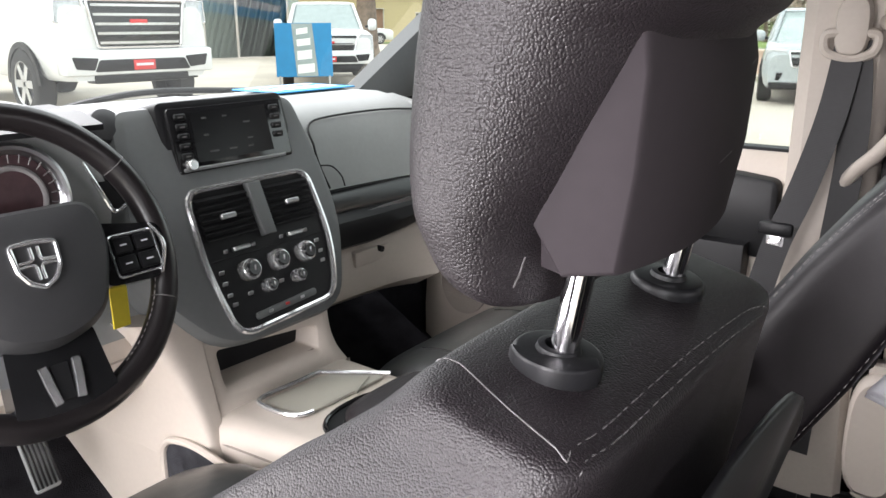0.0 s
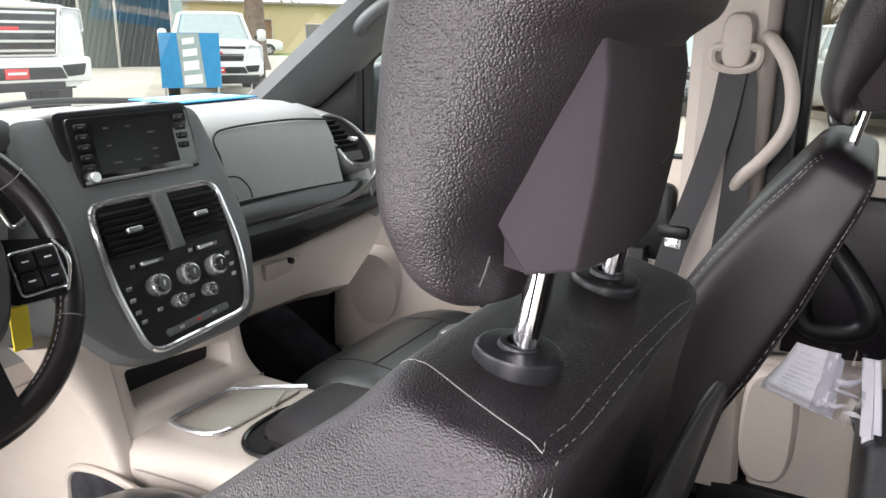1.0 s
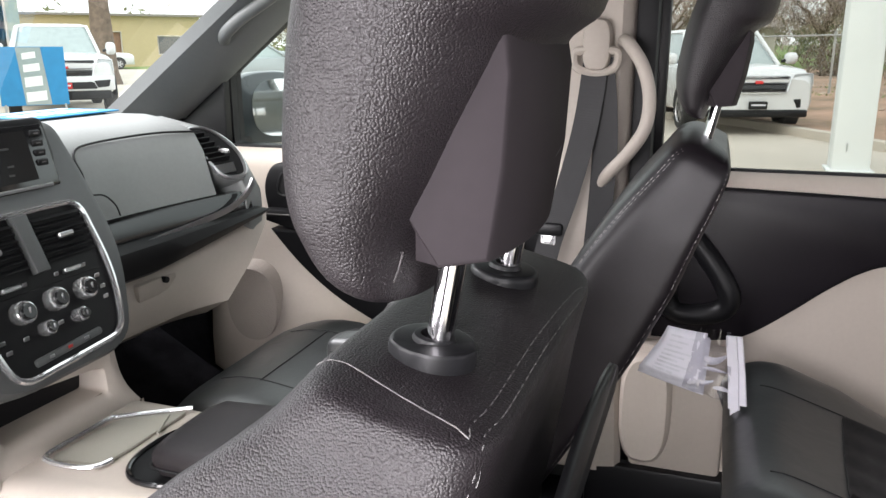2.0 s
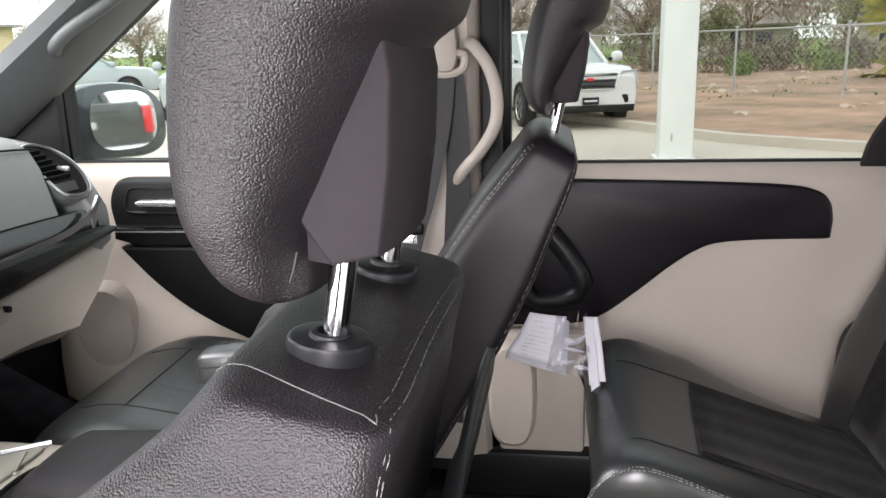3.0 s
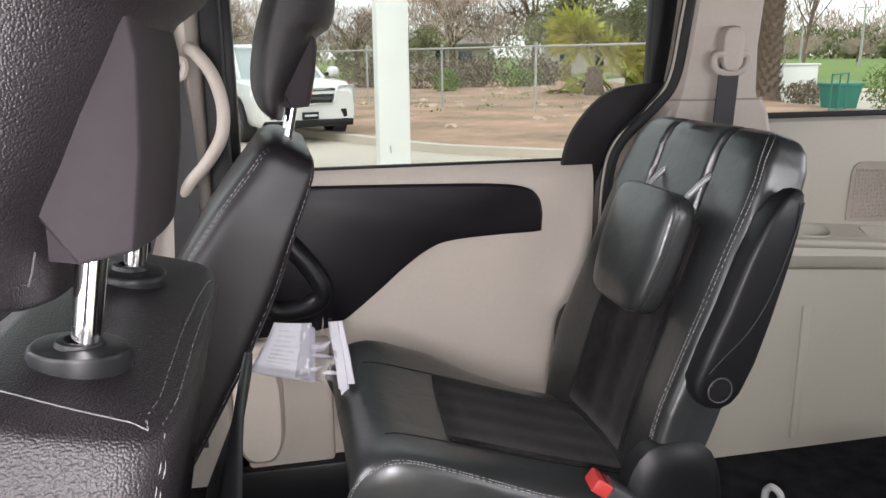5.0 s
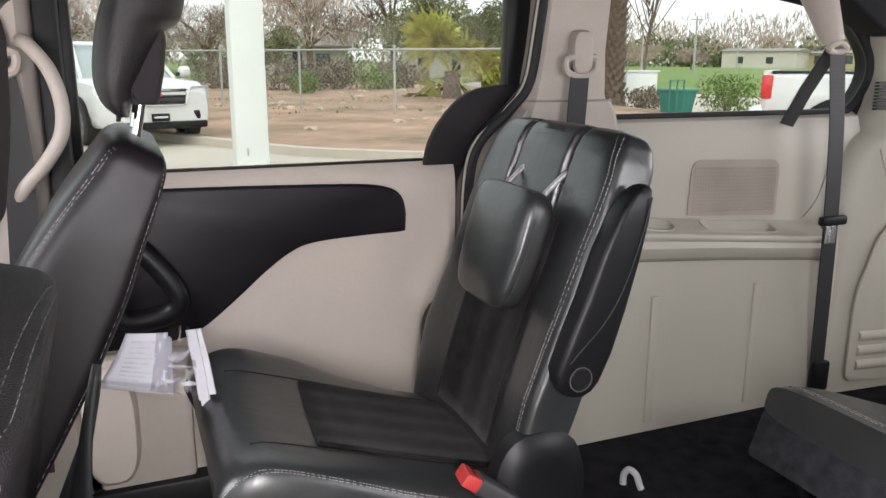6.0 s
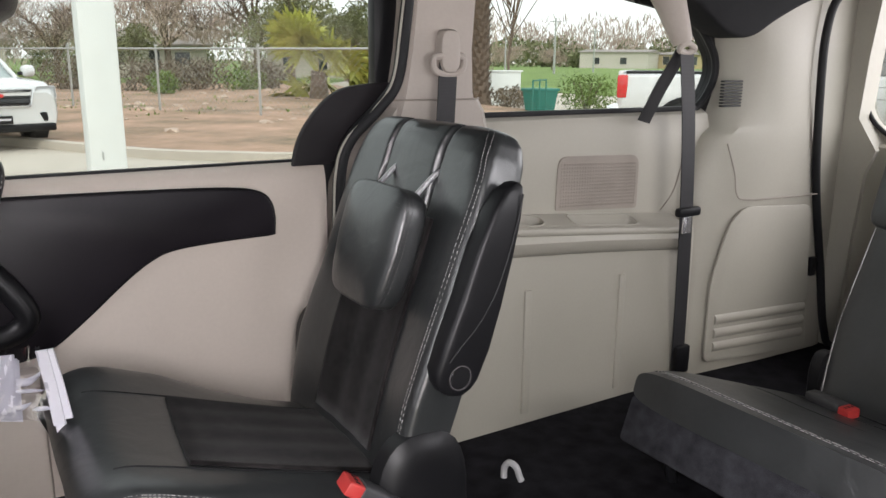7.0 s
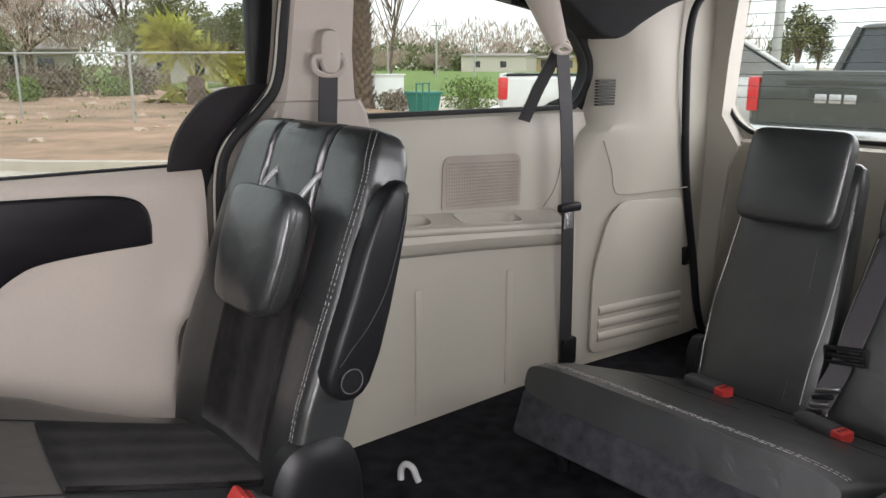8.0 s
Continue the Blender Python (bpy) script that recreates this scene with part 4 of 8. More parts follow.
posts(rest, (-0.468, -0.330), 0.011, 1.235, 1.34, 10, 0.0068)
collars(seat, (-0.468, -0.330), 0.011, 1.2485, 8, (0,), 0.82)
up, fw = axes(DR)


def on_back(x, d, h, base=BASE, u=up, f=fw):
    return Vector(base) + u * h + Vector((x, 0, 0)) + f * d


bm = bmesh.new()
stitches(bm, rear_seam, 0.0048, 0.0012, 0.0005)
stitches(bm, rear_seam2, 0.0048, 0.0012, 0.0005)
part("stitching", bm, THREAD_DIM, seat)["kind"] = "stuff"
bm = bmesh.new()
stitches(bm, front_seam, 0.0065, 0.002, 0.0006)
part("stitching", bm, THREAD_DIM, seat)["kind"] = "stuff"
bm = bmesh.new()
sweep(bm, pipe, 0.0005, 6)
part("piping", bm, THREAD_DIM, seat, "grey piping")
bm = bmesh.new()
pocket = smooth_line([(-0.225, -0.073, 0.30), (-0.20, -0.085, 0.40), (-0.15, -0.080, 0.46), (0, -0.075, 0.475), (0.15, -0.080, 0.46), (0.20, -0.085, 0.40), (0.225, -0.073, 0.30)], 6)
loft(bm, [[on_back(p.x * s, p.y - o, p.z * (0.2 if s0 else 1)) for p in pocket] for s, o, s0 in ((1, 0, 0), (1.0, 0.006, 1))], closed=False, cap=False)
pk = part("back_pocket", bm, BLACK_PLASTIC, seat, "black map pocket panel")
mod = pk.modifiers.new("thickness", "SOLIDIFY")
mod.thickness = 0.006


def cushion(parent, c, w, d, t, tilt, name="seat_cushion", mat=None, bol=0.03, round_front=0.06, far=1.0):
    """A seat cushion with raised sides and a rounded front. c: the middle of its rear top edge."""
    mat = mat or LEATHER_SM
    a = radians(tilt)
    f, u = Vector((0, math.cos(a), math.sin(a))), Vector((0, -math.sin(a), math.cos(a)))
    c = Vector(c)
    bm = bmesh.new()
    rings = []
    for k in range(15):
        q = k / 14
        e = max(0.0, (q - 0.72) / 0.28)
        top = -round_front * e ** 2.2
        s = 1 - 0.06 * e ** 2
        ring = []
        for i in range(40):
            an = 2 * math.pi * i / 40
            ca, sa = math.cos(an), math.sin(an)
            x = math.copysign(abs(ca) ** (2 / 5.0), ca)
            z = math.copysign(abs(sa) ** (2 / 5.0), sa)
            zz = (z * 0.5 - 0.5) * t
            if z > 0:
                zz += bol * abs(x) ** 3 * (1 - 0.6 * e) * (far if x > 0 else 1.0) + top
            ring.append(c + f * (d * q) + Vector((x * w / 2 * s, 0, 0)) + u * zz)
        rings.append(ring)
    loft(bm, rings)
    return part(name, bm, mat, parent), f, u, c


cushion(seat, (-0.395, 0.17, 0.785), 0.47, 0.54, 0.18, 8, bol=0.012, round_front=0.05)
bm = bmesh.new()
box(bm, (-0.60, 0.10, FLOOR_Z), (-0.19, 0.60, 0.60), 0.03)
part("seat_base", bm, BLACK_PLASTIC, seat)

# front passenger seat, further back and seen from its inner side
pas = thing("passenger_bucket_chair", "black leather front passenger seat with reclined back", "car seat", "front seats")
PR, PB = 28, (0.40, 0.155, 0.72)
up, fw = axes(PR)
table = [(0.0, 0.195, 0.085, 0.038, 0.02), (0.114, 0.20, 0.090, 0.043, 0.02), (0.207, 0.20, 0.095, 0.046, 0.02), (0.311, 0.198, 0.092, 0.048, 0.018), (0.42, 0.192, 0.090, 0.043, 0.011), (0.49, 0.188, 0.085, 0.033, 0.004),
         (0.552, 0.182, 0.075, 0.025, 0.0), (0.585, 0.178, 0.069, 0.019, 0.0), (0.597, 0.172, 0.061, 0.014, 0.0), (0.604, 0.163, 0.051, 0.008, 0.0), (0.608, 0.148, 0.042, 0.003, 0.0), (0.610, 0.12, 0.032, 0.0, 0.0)]
bm = bmesh.new()
loft(bm, back_rings(PB, PR, table, 96, 48, 7.0))
edge_rows = [[snapped(bm, smooth_line([on_back(sx * w * 0.985, (f + b - 0.006 - o) if front_ else (-r + 0.006), h, PB, up, fw) for h, w, f, r, b in table[1:9]], 8), 0.0005) for o in (0.0, 0.006)] for sx in (-1, 1) for front_ in (True, False)]
part("backrest", bm, SEAT_BACK, pas, "black leather backrest")
bm = bmesh.new()
for rows_two in edge_rows:
    stitches(bm, rows_two[0], 0.0055, 0.0016, 0.0007)
    stitches(bm, rows_two[1], 0.0055, 0.0016, 0.0005)
part("stitching", bm, THREAD, pas)["kind"] = "stuff"
prest = thing("front_passenger_headrest", "black leather headrest on chrome posts", "headrest", "front headrests")
driver_headrest(prest, (0.40, -0.102, 1.310), 12, LEATHER, 0.72)
posts(prest, (0.332, 0.468), -0.098, 1.24, 1.34, 12)
collars(pas, (0.332, 0.468), -0.098, 1.248, 14, (), 0.62)
cushion(pas, (0.42, 0.21, 0.775), 0.48, 0.52, 0.19, 8, bol=0.012, round_front=0.045)
bm = bmesh.new()
box(bm, (0.20, 0.16, FLOOR_Z), (0.61, 0.62, 0.58), 0.03)
part("seat_base", bm, BLACK_PLASTIC, pas)
bm = bmesh.new()
loft(bm, [oval((0.165, y, z), (1, 0, 0), (0, 0, 1), w, h, 32, 4.5) for y, z, w, h in ((0.10, 0.978, 0.020, 0.022), (0.12, 0.978, 0.026, 0.029), (0.26, 0.971, 0.027, 0.028), (0.35, 0.964, 0.027, 0.027), (0.385, 0.961, 0.026, 0.025), (0.395, 0.960, 0.023, 0.022), (0.400, 0.9595, 0.016, 0.015))])
ap_ = part("armrest", bm, LEATHER_SM, pas, "black leather armrest, folded down")
bm = bmesh.new()
for sx in (-1, 1):
    stitches(bm, smooth_line([(0.165 + sx * 0.0215, y, z) for y, z in ((0.14, 1.0062), (0.26, 0.9990), (0.35, 0.9910), (0.383, 0.9858))], 6), 0.005, 0.0016, 0.0005)
part("stitching", bm, THREAD_DIM, ap_)["kind"] = "stuff"
bm = bmesh.new()
sweep(bm, smooth_line([(0.1385, 0.14, 0.985), (0.1378, 0.26, 0.978), (0.1378, 0.35, 0.971), (0.140, 0.388, 0.967), (0.165, 0.4005, 0.966), (0.190, 0.388, 0.967)], 6), 0.0012, 6)
part("armrest_seam", bm, RUBBER, ap_)
pasb = bmesh.new()
for ob_ in pas.children:
    if ob_.name.startswith("seat_cushion"):
        pasb.from_mesh(ob_.data)
for x0, x1 in ((0.285, 0.29), (0.545, 0.54)):
    bm = bmesh.new()
    sweep(bm, snapped(pasb, [(x0 + (x1 - x0) * k / 20, 0.26 + 0.46 * k / 20, 0.90) for k in range(21)], 0.0003), 0.0013, 6)
    part("seam", bm, RUBBER, pas)
bm = bmesh.new()
sweep(bm, snapped(pasb, [(0.285 + 0.26 * k / 12, 0.60, 0.90) for k in range(13)], 0.0003), 0.0013, 6)
part("seam", bm, RUBBER, pas)
pasb.free()

# second row captain's chair
cap_ = thing("captain_chair", "black leather and suede second row captain's chair", "car seat")
CB, CR = (0.405, -0.672, 0.660), 17
up, fw = axes(CR)
table = [(0.0, 0.225, 0.050, 0.012, 0.030), (0.08, 0.232, 0.052, 0.012, 0.040), (0.17, 0.238, 0.055, 0.014, 0.044), (0.25, 0.238, 0.055, 0.020, 0.037), (0.35, 0.234, 0.052, 0.030, 0.028), (0.43, 0.228, 0.050, 0.040, 0.022), (0.53, 0.214, 0.047, 0.054, 0.013),
         (0.58, 0.203, 0.045, 0.058, 0.008), (0.608, 0.193, 0.038, 0.052, 0.003), (0.622, 0.180, 0.028, 0.042, 0.0), (0.629, 0.155, 0.016, 0.030, 0.0), (0.631, 0.12, 0.006, 0.018, 0.0)]
bm = bmesh.new()
rings = back_rings(CB, CR, table, 420, 60, 4.6)
for ring in rings:
    for q in ring:
        rel = q - Vector(CB)
        h, d = rel.dot(up), rel.dot(fw)
        if rel.x > 0:
            q.x += 0.035 * min(1.0, rel.x / 0.15) * min(1.0, max(0.0, (h - 0.30) / 0.22))
            rel = q - Vector(CB)
        if d > -0.03:
            g = math.exp(-((abs(rel.x) - (0.106 if rel.x > 0 else 0.074)) / 0.0056) ** 2) * min(1.0, max(0.0, (h - 0.36) / 0.08))
            bulge = 0.006 * math.cos(min(1.0, abs(rel.x - 0.016) / 0.088) * math.pi / 2) * min(1.0, max(0.0, (h - 0.36) / 0.08)) * min(1.0, max(0.0, d / 0.03))
            q += fw * (bulge - 0.050 * g) - up * (0.020 * g * min(1.0, max(0.0, (h - 0.58) / 0.04)))
loft(bm, rings)
wing_rows = []
for sx in (-1,):
    for off in (0.0, 0.009):
        line = smooth_line([on_back(sx * (min(w - 0.012, 0.204) + off), f_ + b_ - 0.004 - off * 0.6, h, CB, up, fw) for h, w, f_, r_, b_ in table[:8]] + [on_back(sx * (0.170 + off), 0.034 - off, 0.622, CB, up, fw), on_back(sx * (0.145 + off), 0.010, 0.634, CB, up, fw)], 8)
        wing_rows.append(snapped(bm, line, 0.0004))
part("backrest", bm, LEATHER_SM, cap_, "black leather backrest")
bm = bmesh.new()
rings = []
for k in range(15):
    h = 0.05 + 0.41 * k / 14
    w_, f_, r_, b_ = interp(table, h)
    rings.append([on_back(x, f_ + 0.002 + b_ * abs(x / w_) ** 2.5 + 0.0009 * math.cos(x / 0.115 * 2 * math.pi * 1.5), h, CB, up, fw) for x in [-0.115 + 0.23 * i / 40 for i in range(41)]])
loft(bm, rings, cap=False, closed=False)
sp = part("suede_panel", bm, SUEDE, cap_, "black suede centre panel")
md = sp.modifiers.new("thickness", "SOLIDIFY")
md.thickness, md.offset = 0.008, 0
bm = bmesh.new()
for o in (0.0, 0.006):
    stitches(bm, smooth_line([on_back(-0.060, 0.0475, 0.604 - o, CB, up, fw), on_back(0, 0.0545, 0.606 - o, CB, up, fw), on_back(0.060, 0.0475, 0.604 - o, CB, up, fw)], 8), 0.006, 0.003, 0.0005)
part("stitching", bm, THREAD_DIM, cap_)["kind"] = "stuff"
bm = bmesh.new()
for line in wing_rows:
    stitches(bm, line, 0.0042, 0.0012, 0.0007)
part("stitching", bm, THREAD_LIGHT, cap_)["kind"] = "stuff"
# folded headrest hanging on its posts in front of the back
crest = thing("second_row_headrest", "black leather headrest lowered in front of the seat back", "headrest")
bm = bmesh.new()
hc = on_back(-0.040, 0.090, 0.392, CB, up, fw)
hf, hu = Vector((0, 0.956, 0.292)).normalized(), Vector((0, -0.292, 0.956)).normalized()
loft(bm, [oval(hc + hf * d, (1, 0, 0), hu, 0.106 * s, 0.104 * s, 64, 5.6) for d, s in ((-0.012, 0.88), (-0.006, 0.96), (0.004, 1.0), (0.022, 1.0), (0.027, 0.988), (0.031, 0.998), (0.036, 0.985), (0.0395, 0.955), (0.042, 0.91), (0.046, 0.80), (0.050, 0.55), (0.051, 0.2))])
for v in bm.verts:
    k = (v.co - hc).dot(hu)
    v.co.x += (hc.x - v.co.x) * 0.17 * max(0.0, -k / 0.11)
part("pad", bm, LEATHER_SM, crest)
bm = bmesh.new()
for q in (0.0235, 0.031):
    ln = [p + hf * q for p in oval(hc, (1, 0, 0), hu, 0.1065, 0.1045, 80, 5.6)]
    stitches(bm, [Vector((p.x + (hc.x - p.x) * 0.17 * max(0.0, -((p - hc).dot(hu)) / 0.11), p.y, p.z)) for p in ln], 0.005, 0.0015, 0.0006)
for q in (0.073, 0.080):
    stitches(bm, [hc + Vector((x, 0, 0)) + hu * q + hf * 0.0450 for x in [-0.095 + 0.019 * i for i in range(11)]], 0.005, 0.003, 0.0006)
part("stitching", bm, THREAD_DIM, crest)["kind"] = "stuff"
for x in (-0.078, 0.060):
    bm = bmesh.new()
    sweep(bm, smooth_line([on_back(x, 0.082, 0.478, CB, up, fw), on_back(x, 0.066, 0.506, CB, up, fw), on_back(x, 0.046, 0.535, CB, up, fw), on_back(x, 0.020, 0.548, CB, up, fw)], 5), 0.0048, 12)
    part("post", bm, POST_SILVER, crest, "chrome post")
NEAR_BOLSTER = [(0.0, -0.004), (0.32, -0.001), (0.48, 0.005), (0.66, 0.018), (0.81, 0.026), (0.90, 0.026), (1.0, 0.020)]
FAR_BOLSTER = [(0.0, -0.010), (0.27, -0.008), (0.46, 0.010), (0.65, 0.038), (0.83, 0.046), (1.0, 0.036)]
ca_ = radians(17)
f, u, c = Vector((0, math.cos(ca_), math.sin(ca_))), Vector((0, -math.sin(ca_), math.cos(ca_))), Vector((0.405, -0.690, 0.684))


def pan_top(x, q):
    """Height of the cushion's top over its plane; x from -1 to 1 across, q from 0 at the back to 1 at the front."""
    side = interp(FAR_BOLSTER if x > 0 else NEAR_BOLSTER, q)[0]
    e = max(0.0, (q - 0.86) / 0.14)
    return side * abs(x) ** 2.6 - 0.055 * (1 - math.sqrt(max(0.0, 1 - e * e)))


bm = bmesh.new()
rings = []
for k in range(37):
    q = 1 - (1 - k / 36) ** 1.7
    ring = []
    for i in range(72):
        an = 2 * math.pi * i / 72
        x = math.copysign(abs(math.cos(an)) ** (2 / 5.5), math.cos(an))
        z = math.copysign(abs(math.sin(an)) ** (2 / 5.5), math.sin(an))
        ring.append(c + f * (0.535 * q + 0.45 * q * q * max(0.0, 0.3 - z) / 1.3 * -0.20) + Vector((x * 0.245 * (1 - 0.05 * max(0.0, (q - 0.86) / 0.14) ** 2), 0, 0)) + u * ((z * 0.5 - 0.5) * 0.20 + (pan_top(x, q) if z > 0 else 0.0)))
    rings.append(ring)
loft(bm, rings)
seat_pan = part("seat_cushion", bm, LEATHER_SM, cap_, "black leather cushion with raised sides")
bm = bmesh.new()
rings = []
for k in range(11):
    rings.append([c + f * ((0.368 - 0.10 * x) * k / 10) + Vector((x, 0, 0)) + u * (0.0022 + pan_top(x / 0.245, (0.368 - 0.10 * x) * k / 10 / 0.535) + 0.0008 * math.cos((x + 0.15) / 0.27 * 2 * math.pi * 4)) for x in [-0.150 + 0.27 * i / 48 for i in range(49)]])
loft(bm, rings, cap=False, closed=False)
sp = part("suede_panel", bm, SUEDE, cap_, "worn black suede centre panel")
md = sp.modifiers.new("thickness", "SOLIDIFY")
md.thickness, md.offset = 0.006, 0
pan = bmesh.new()
pan.from_mesh(seat_pan.data)
bm = bmesh.new()
for off in (0.0, 0.009):
    ln = snapped(pan, smooth_line([c + f * (0.535 * q) + Vector((-0.243, 0, 0)) + u * (pan_top(-1, q) - 0.010 - off) for q in (0.05, 0.25, 0.45, 0.62, 0.76, 0.86, 0.92, 0.96, 0.985)] + [c + f * (0.537 + 0.001 * off) + Vector((-0.236 + off, 0, 0)) + u * z for z in (-0.07, -0.11, -0.15)], 8), 0.0003)
    stitches(bm, ln, 0.0042, 0.0012, 0.00055)
part("stitching", bm, THREAD_LIGHT, cap_)["kind"] = "stuff"
for x0, x1, q0, q1 in ((-0.153, -0.158, 0.0, 0.50), (0.123, 0.128, 0.0, 0.50)):
    bm = bmesh.new()
    sweep(bm, snapped(pan, [c + f * (q0 + (q1 - q0) * k / 24) + Vector((x0 + (x1 - x0) * k / 24, 0, 0)) + u * 0.03 for k in range(25)], 0.0003), 0.0013, 6)
    part("seam", bm, RUBBER, cap_)
pan.free()
# folded-up armrest on the inner side
bm = bmesh.new()
arm_o = Vector((0.162, -0.712, 0.8955))
au, af = axes(19)
sec = []
for h, fr, rr, w in ((-0.0345, 0.006, -0.012, 0.012), (-0.0305, 0.019, -0.025, 0.016), (-0.018, 0.033, -0.037, 0.019), (0.0, 0.040, -0.043, 0.022), (0.05, 0.038, -0.047, 0.024), (0.12, 0.033, -0.045, 0.024), (0.20, 0.031, -0.039, 0.024), (0.26, 0.024, -0.032, 0.023), (0.295, 0.013, -0.026, 0.020), (0.311, -0.001, -0.021, 0.015), (0.316, -0.009, -0.017, 0.008)):
    mid, half = (fr + rr) / 2, (fr - rr) / 2
    sec.append(oval(arm_o + au * h + af * mid, (1, 0, 0), af, w, half, 32, 5.5))
loft(bm, sec)
part("armrest", bm, BLACK_PLASTIC, cap_, "black armrest folded upright")
bm = bmesh.new()
sweep(bm, smooth_line([arm_o + au * h + af * d + Vector((-0.0240, 0, 0)) for h, d in ((0.02, 0.026), (0.05, 0.012), (0.09, -0.008), (0.14, -0.021), (0.20, -0.024), (0.26, -0.021), (0.30, -0.016))], 6), 0.0016, 6)
part("armrest_groove", bm, RUBBER, cap_)
bm = bmesh.new()
disc(bm, arm_o + Vector((-0.0245, 0, 0)), (1, 0, 0), 0.019, 0.006, 28, 0.002)
part("pivot_cap", bm, GLOSS_BLACK, cap_, "round pivot cap")
bm = bmesh.new()
sweep(bm, oval(arm_o + Vector((-0.0268, 0, 0)), (0, 1, 0), (0, 0, 1), 0.0195, 0.0195, 28, 2), 0.0012, 6, True)
part("pivot_ring", bm, THREAD_MID, cap_)
# recliner cover and base
bm = bmesh.new()
loft(bm, [oval((x, -0.665, 0.655), (0, 1, 0), (0, 0, 1), w, h, 28, 2.8) for x, w, h in ((0.20, 0.085, 0.145), (0.168, 0.085, 0.145), (0.155, 0.072, 0.13), (0.150, 0.05, 0.10))])
part("recliner_cover", bm, BLACK_PLASTIC, cap_)
bm = bmesh.new()
loft(bm, [oval((x, -0.72, 0.78), (0, 1, 0), (0, 0, 1), w, h, 28, 2.8) for x, w, h in ((0.64, 0.07, 0.10), (0.672, 0.07, 0.10), (0.68, 0.05, 0.08))])
part("recliner_cover", bm, BLACK_PLASTIC, cap_)
bm = bmesh.new()
box(bm, (0.20, -0.70, FLOOR_Z), (0.64, -0.24, 0.60), 0.03)
part("seat_base", bm, CARPET_GREY, cap_)


def buckle(name_label, at, way, size=1.0):
    """A belt buckle on its stalk: dark body, red button."""
    t = thing("seat_belt_buckle", name_label, "belt buckle", "seat belt buckles")
    at, way = Vector(at), Vector(way).normalized()
    q = way.cross(Vector((0, 0, 1))).normalized()
    u = q.cross(way)
    bm = bmesh.new()
    loft(bm, [oval(at + way * d * size, q, u, w * size, h * size, 16, 4) for d, w, h in ((-0.088, 0.012, 0.007), (-0.084, 0.017, 0.0105), (-0.07, 0.0185, 0.0125), (-0.02, 0.0195, 0.0135), (-0.001, 0.0195, 0.0130), (0.0, 0.0185, 0.011))])
    part("body", bm, AIRBAG, t)
    bm = bmesh.new()
    loft(bm, [oval(at + way * d * size, q, u, w * size, h * size, 32, 9) for d, w, h in ((0.0005, 0.0185, 0.0105), (0.022, 0.0185, 0.0105), (0.0245, 0.0175, 0.0095), (0.025, 0.014, 0.007))])
    press = part("release_button", bm, RED, t, "red button")
    for k in (-1, 0, 1):
        bm = bmesh.new()
        m_ = at + way * (0.0115 * size) + q * (0.0095 * k * size) + u * (0.0106 * size)
        sweep(bm, [m_ - way * 0.004 * size, m_ + way * 0.003 * size], 0, flat=(0.0026 * size, 0.0004), ref=tuple(q))
        part("press_mark", bm, RUBBER, press)
    return t


buckle("red buckle beside the second row cushion", (0.158, -0.545, 0.745), (0.10, 0.75, 0.55), 1.1)

# third row bench, front edge raised
third = thing("rear_bench", "black leather third row bench with flip-down headrests", "car seat")
TC = Vector((0.0, -2.03, 0.472))
ta = radians(19.5)
tf, tu = Vector((0, math.cos(ta), math.sin(ta))), Vector((0, -math.sin(ta), math.cos(ta)))
for x0, x1 in ((-0.62, -0.365), (-0.355, 0.425)):
    cushion(third, (*(TC + Vector(((x0 + x1) / 2, 0, 0)))[:2], TC.z), x1 - x0, 0.67, 0.10, 19.5, bol=0.004, round_front=0.014)
    bm = bmesh.new()
    rings = []
    box(bm, (x0 + 0.01, 0.02, -0.20), (x1 - 0.01, 0.655, -0.085), 0.012, m=Matrix.Translation(TC) @ Matrix.Rotation(ta, 4, "X"))
    part("cushion_base", bm, CARPET_GREY, third, "charcoal carpeted cushion base")
pads = bmesh.new()
for ob_ in third.children:
    if ob_.name.startswith("seat_cushion"):
        pads.from_mesh(ob_.data)
bm = bmesh.new()
sweep(bm, snapped(pads, [TC + tf * 0.631 + tu * 0.01 + Vector((0.40 - 0.74 * k / 60, 0, 0)) for k in range(61)], 0.0002), 0.0013, 6)
part("seam", bm, RUBBER, third)
for q0, xs in ((0.10, (0.10, 0.40)), (0.30, (0.05, 0.40)), (0.22, (-0.34, 0.02))):
    bm = bmesh.new()
    sweep(bm, snapped(pads, [TC + tf * (q0 + 0.02 * math.sin(5 * k / 20)) + tu * 0.02 + Vector((xs[0] + (xs[1] - xs[0]) * k / 20, 0, 0)) for k in range(21)], 0.0), 0.0011, 6)
    part("seam", bm, RUBBER, third)
bm = bmesh.new()
for off in (0.0, 0.012):
    stitches(bm, snapped(pads, [TC + tf * (0.625 + off) + tu * 0.01 + Vector((0.385 - 0.72 * k / 60, 0, 0)) for k in range(61)], 0.0012), 0.0062, 0.0008, 0.0011)
part("stitching", bm, THREAD_LIGHT, third)["kind"] = "stuff"
for x in (0.32, -0.42):
    bm = bmesh.new()
    sweep(bm, [TC + tf * 0.60 + tu * -0.17 + Vector((x, 0, 0)), Vector((x, -1.44, FLOOR_Z))], 0.012, 10)
    part("leg", bm, BLACK_PLASTIC, third)
TR = 17
up, fw = axes(TR)
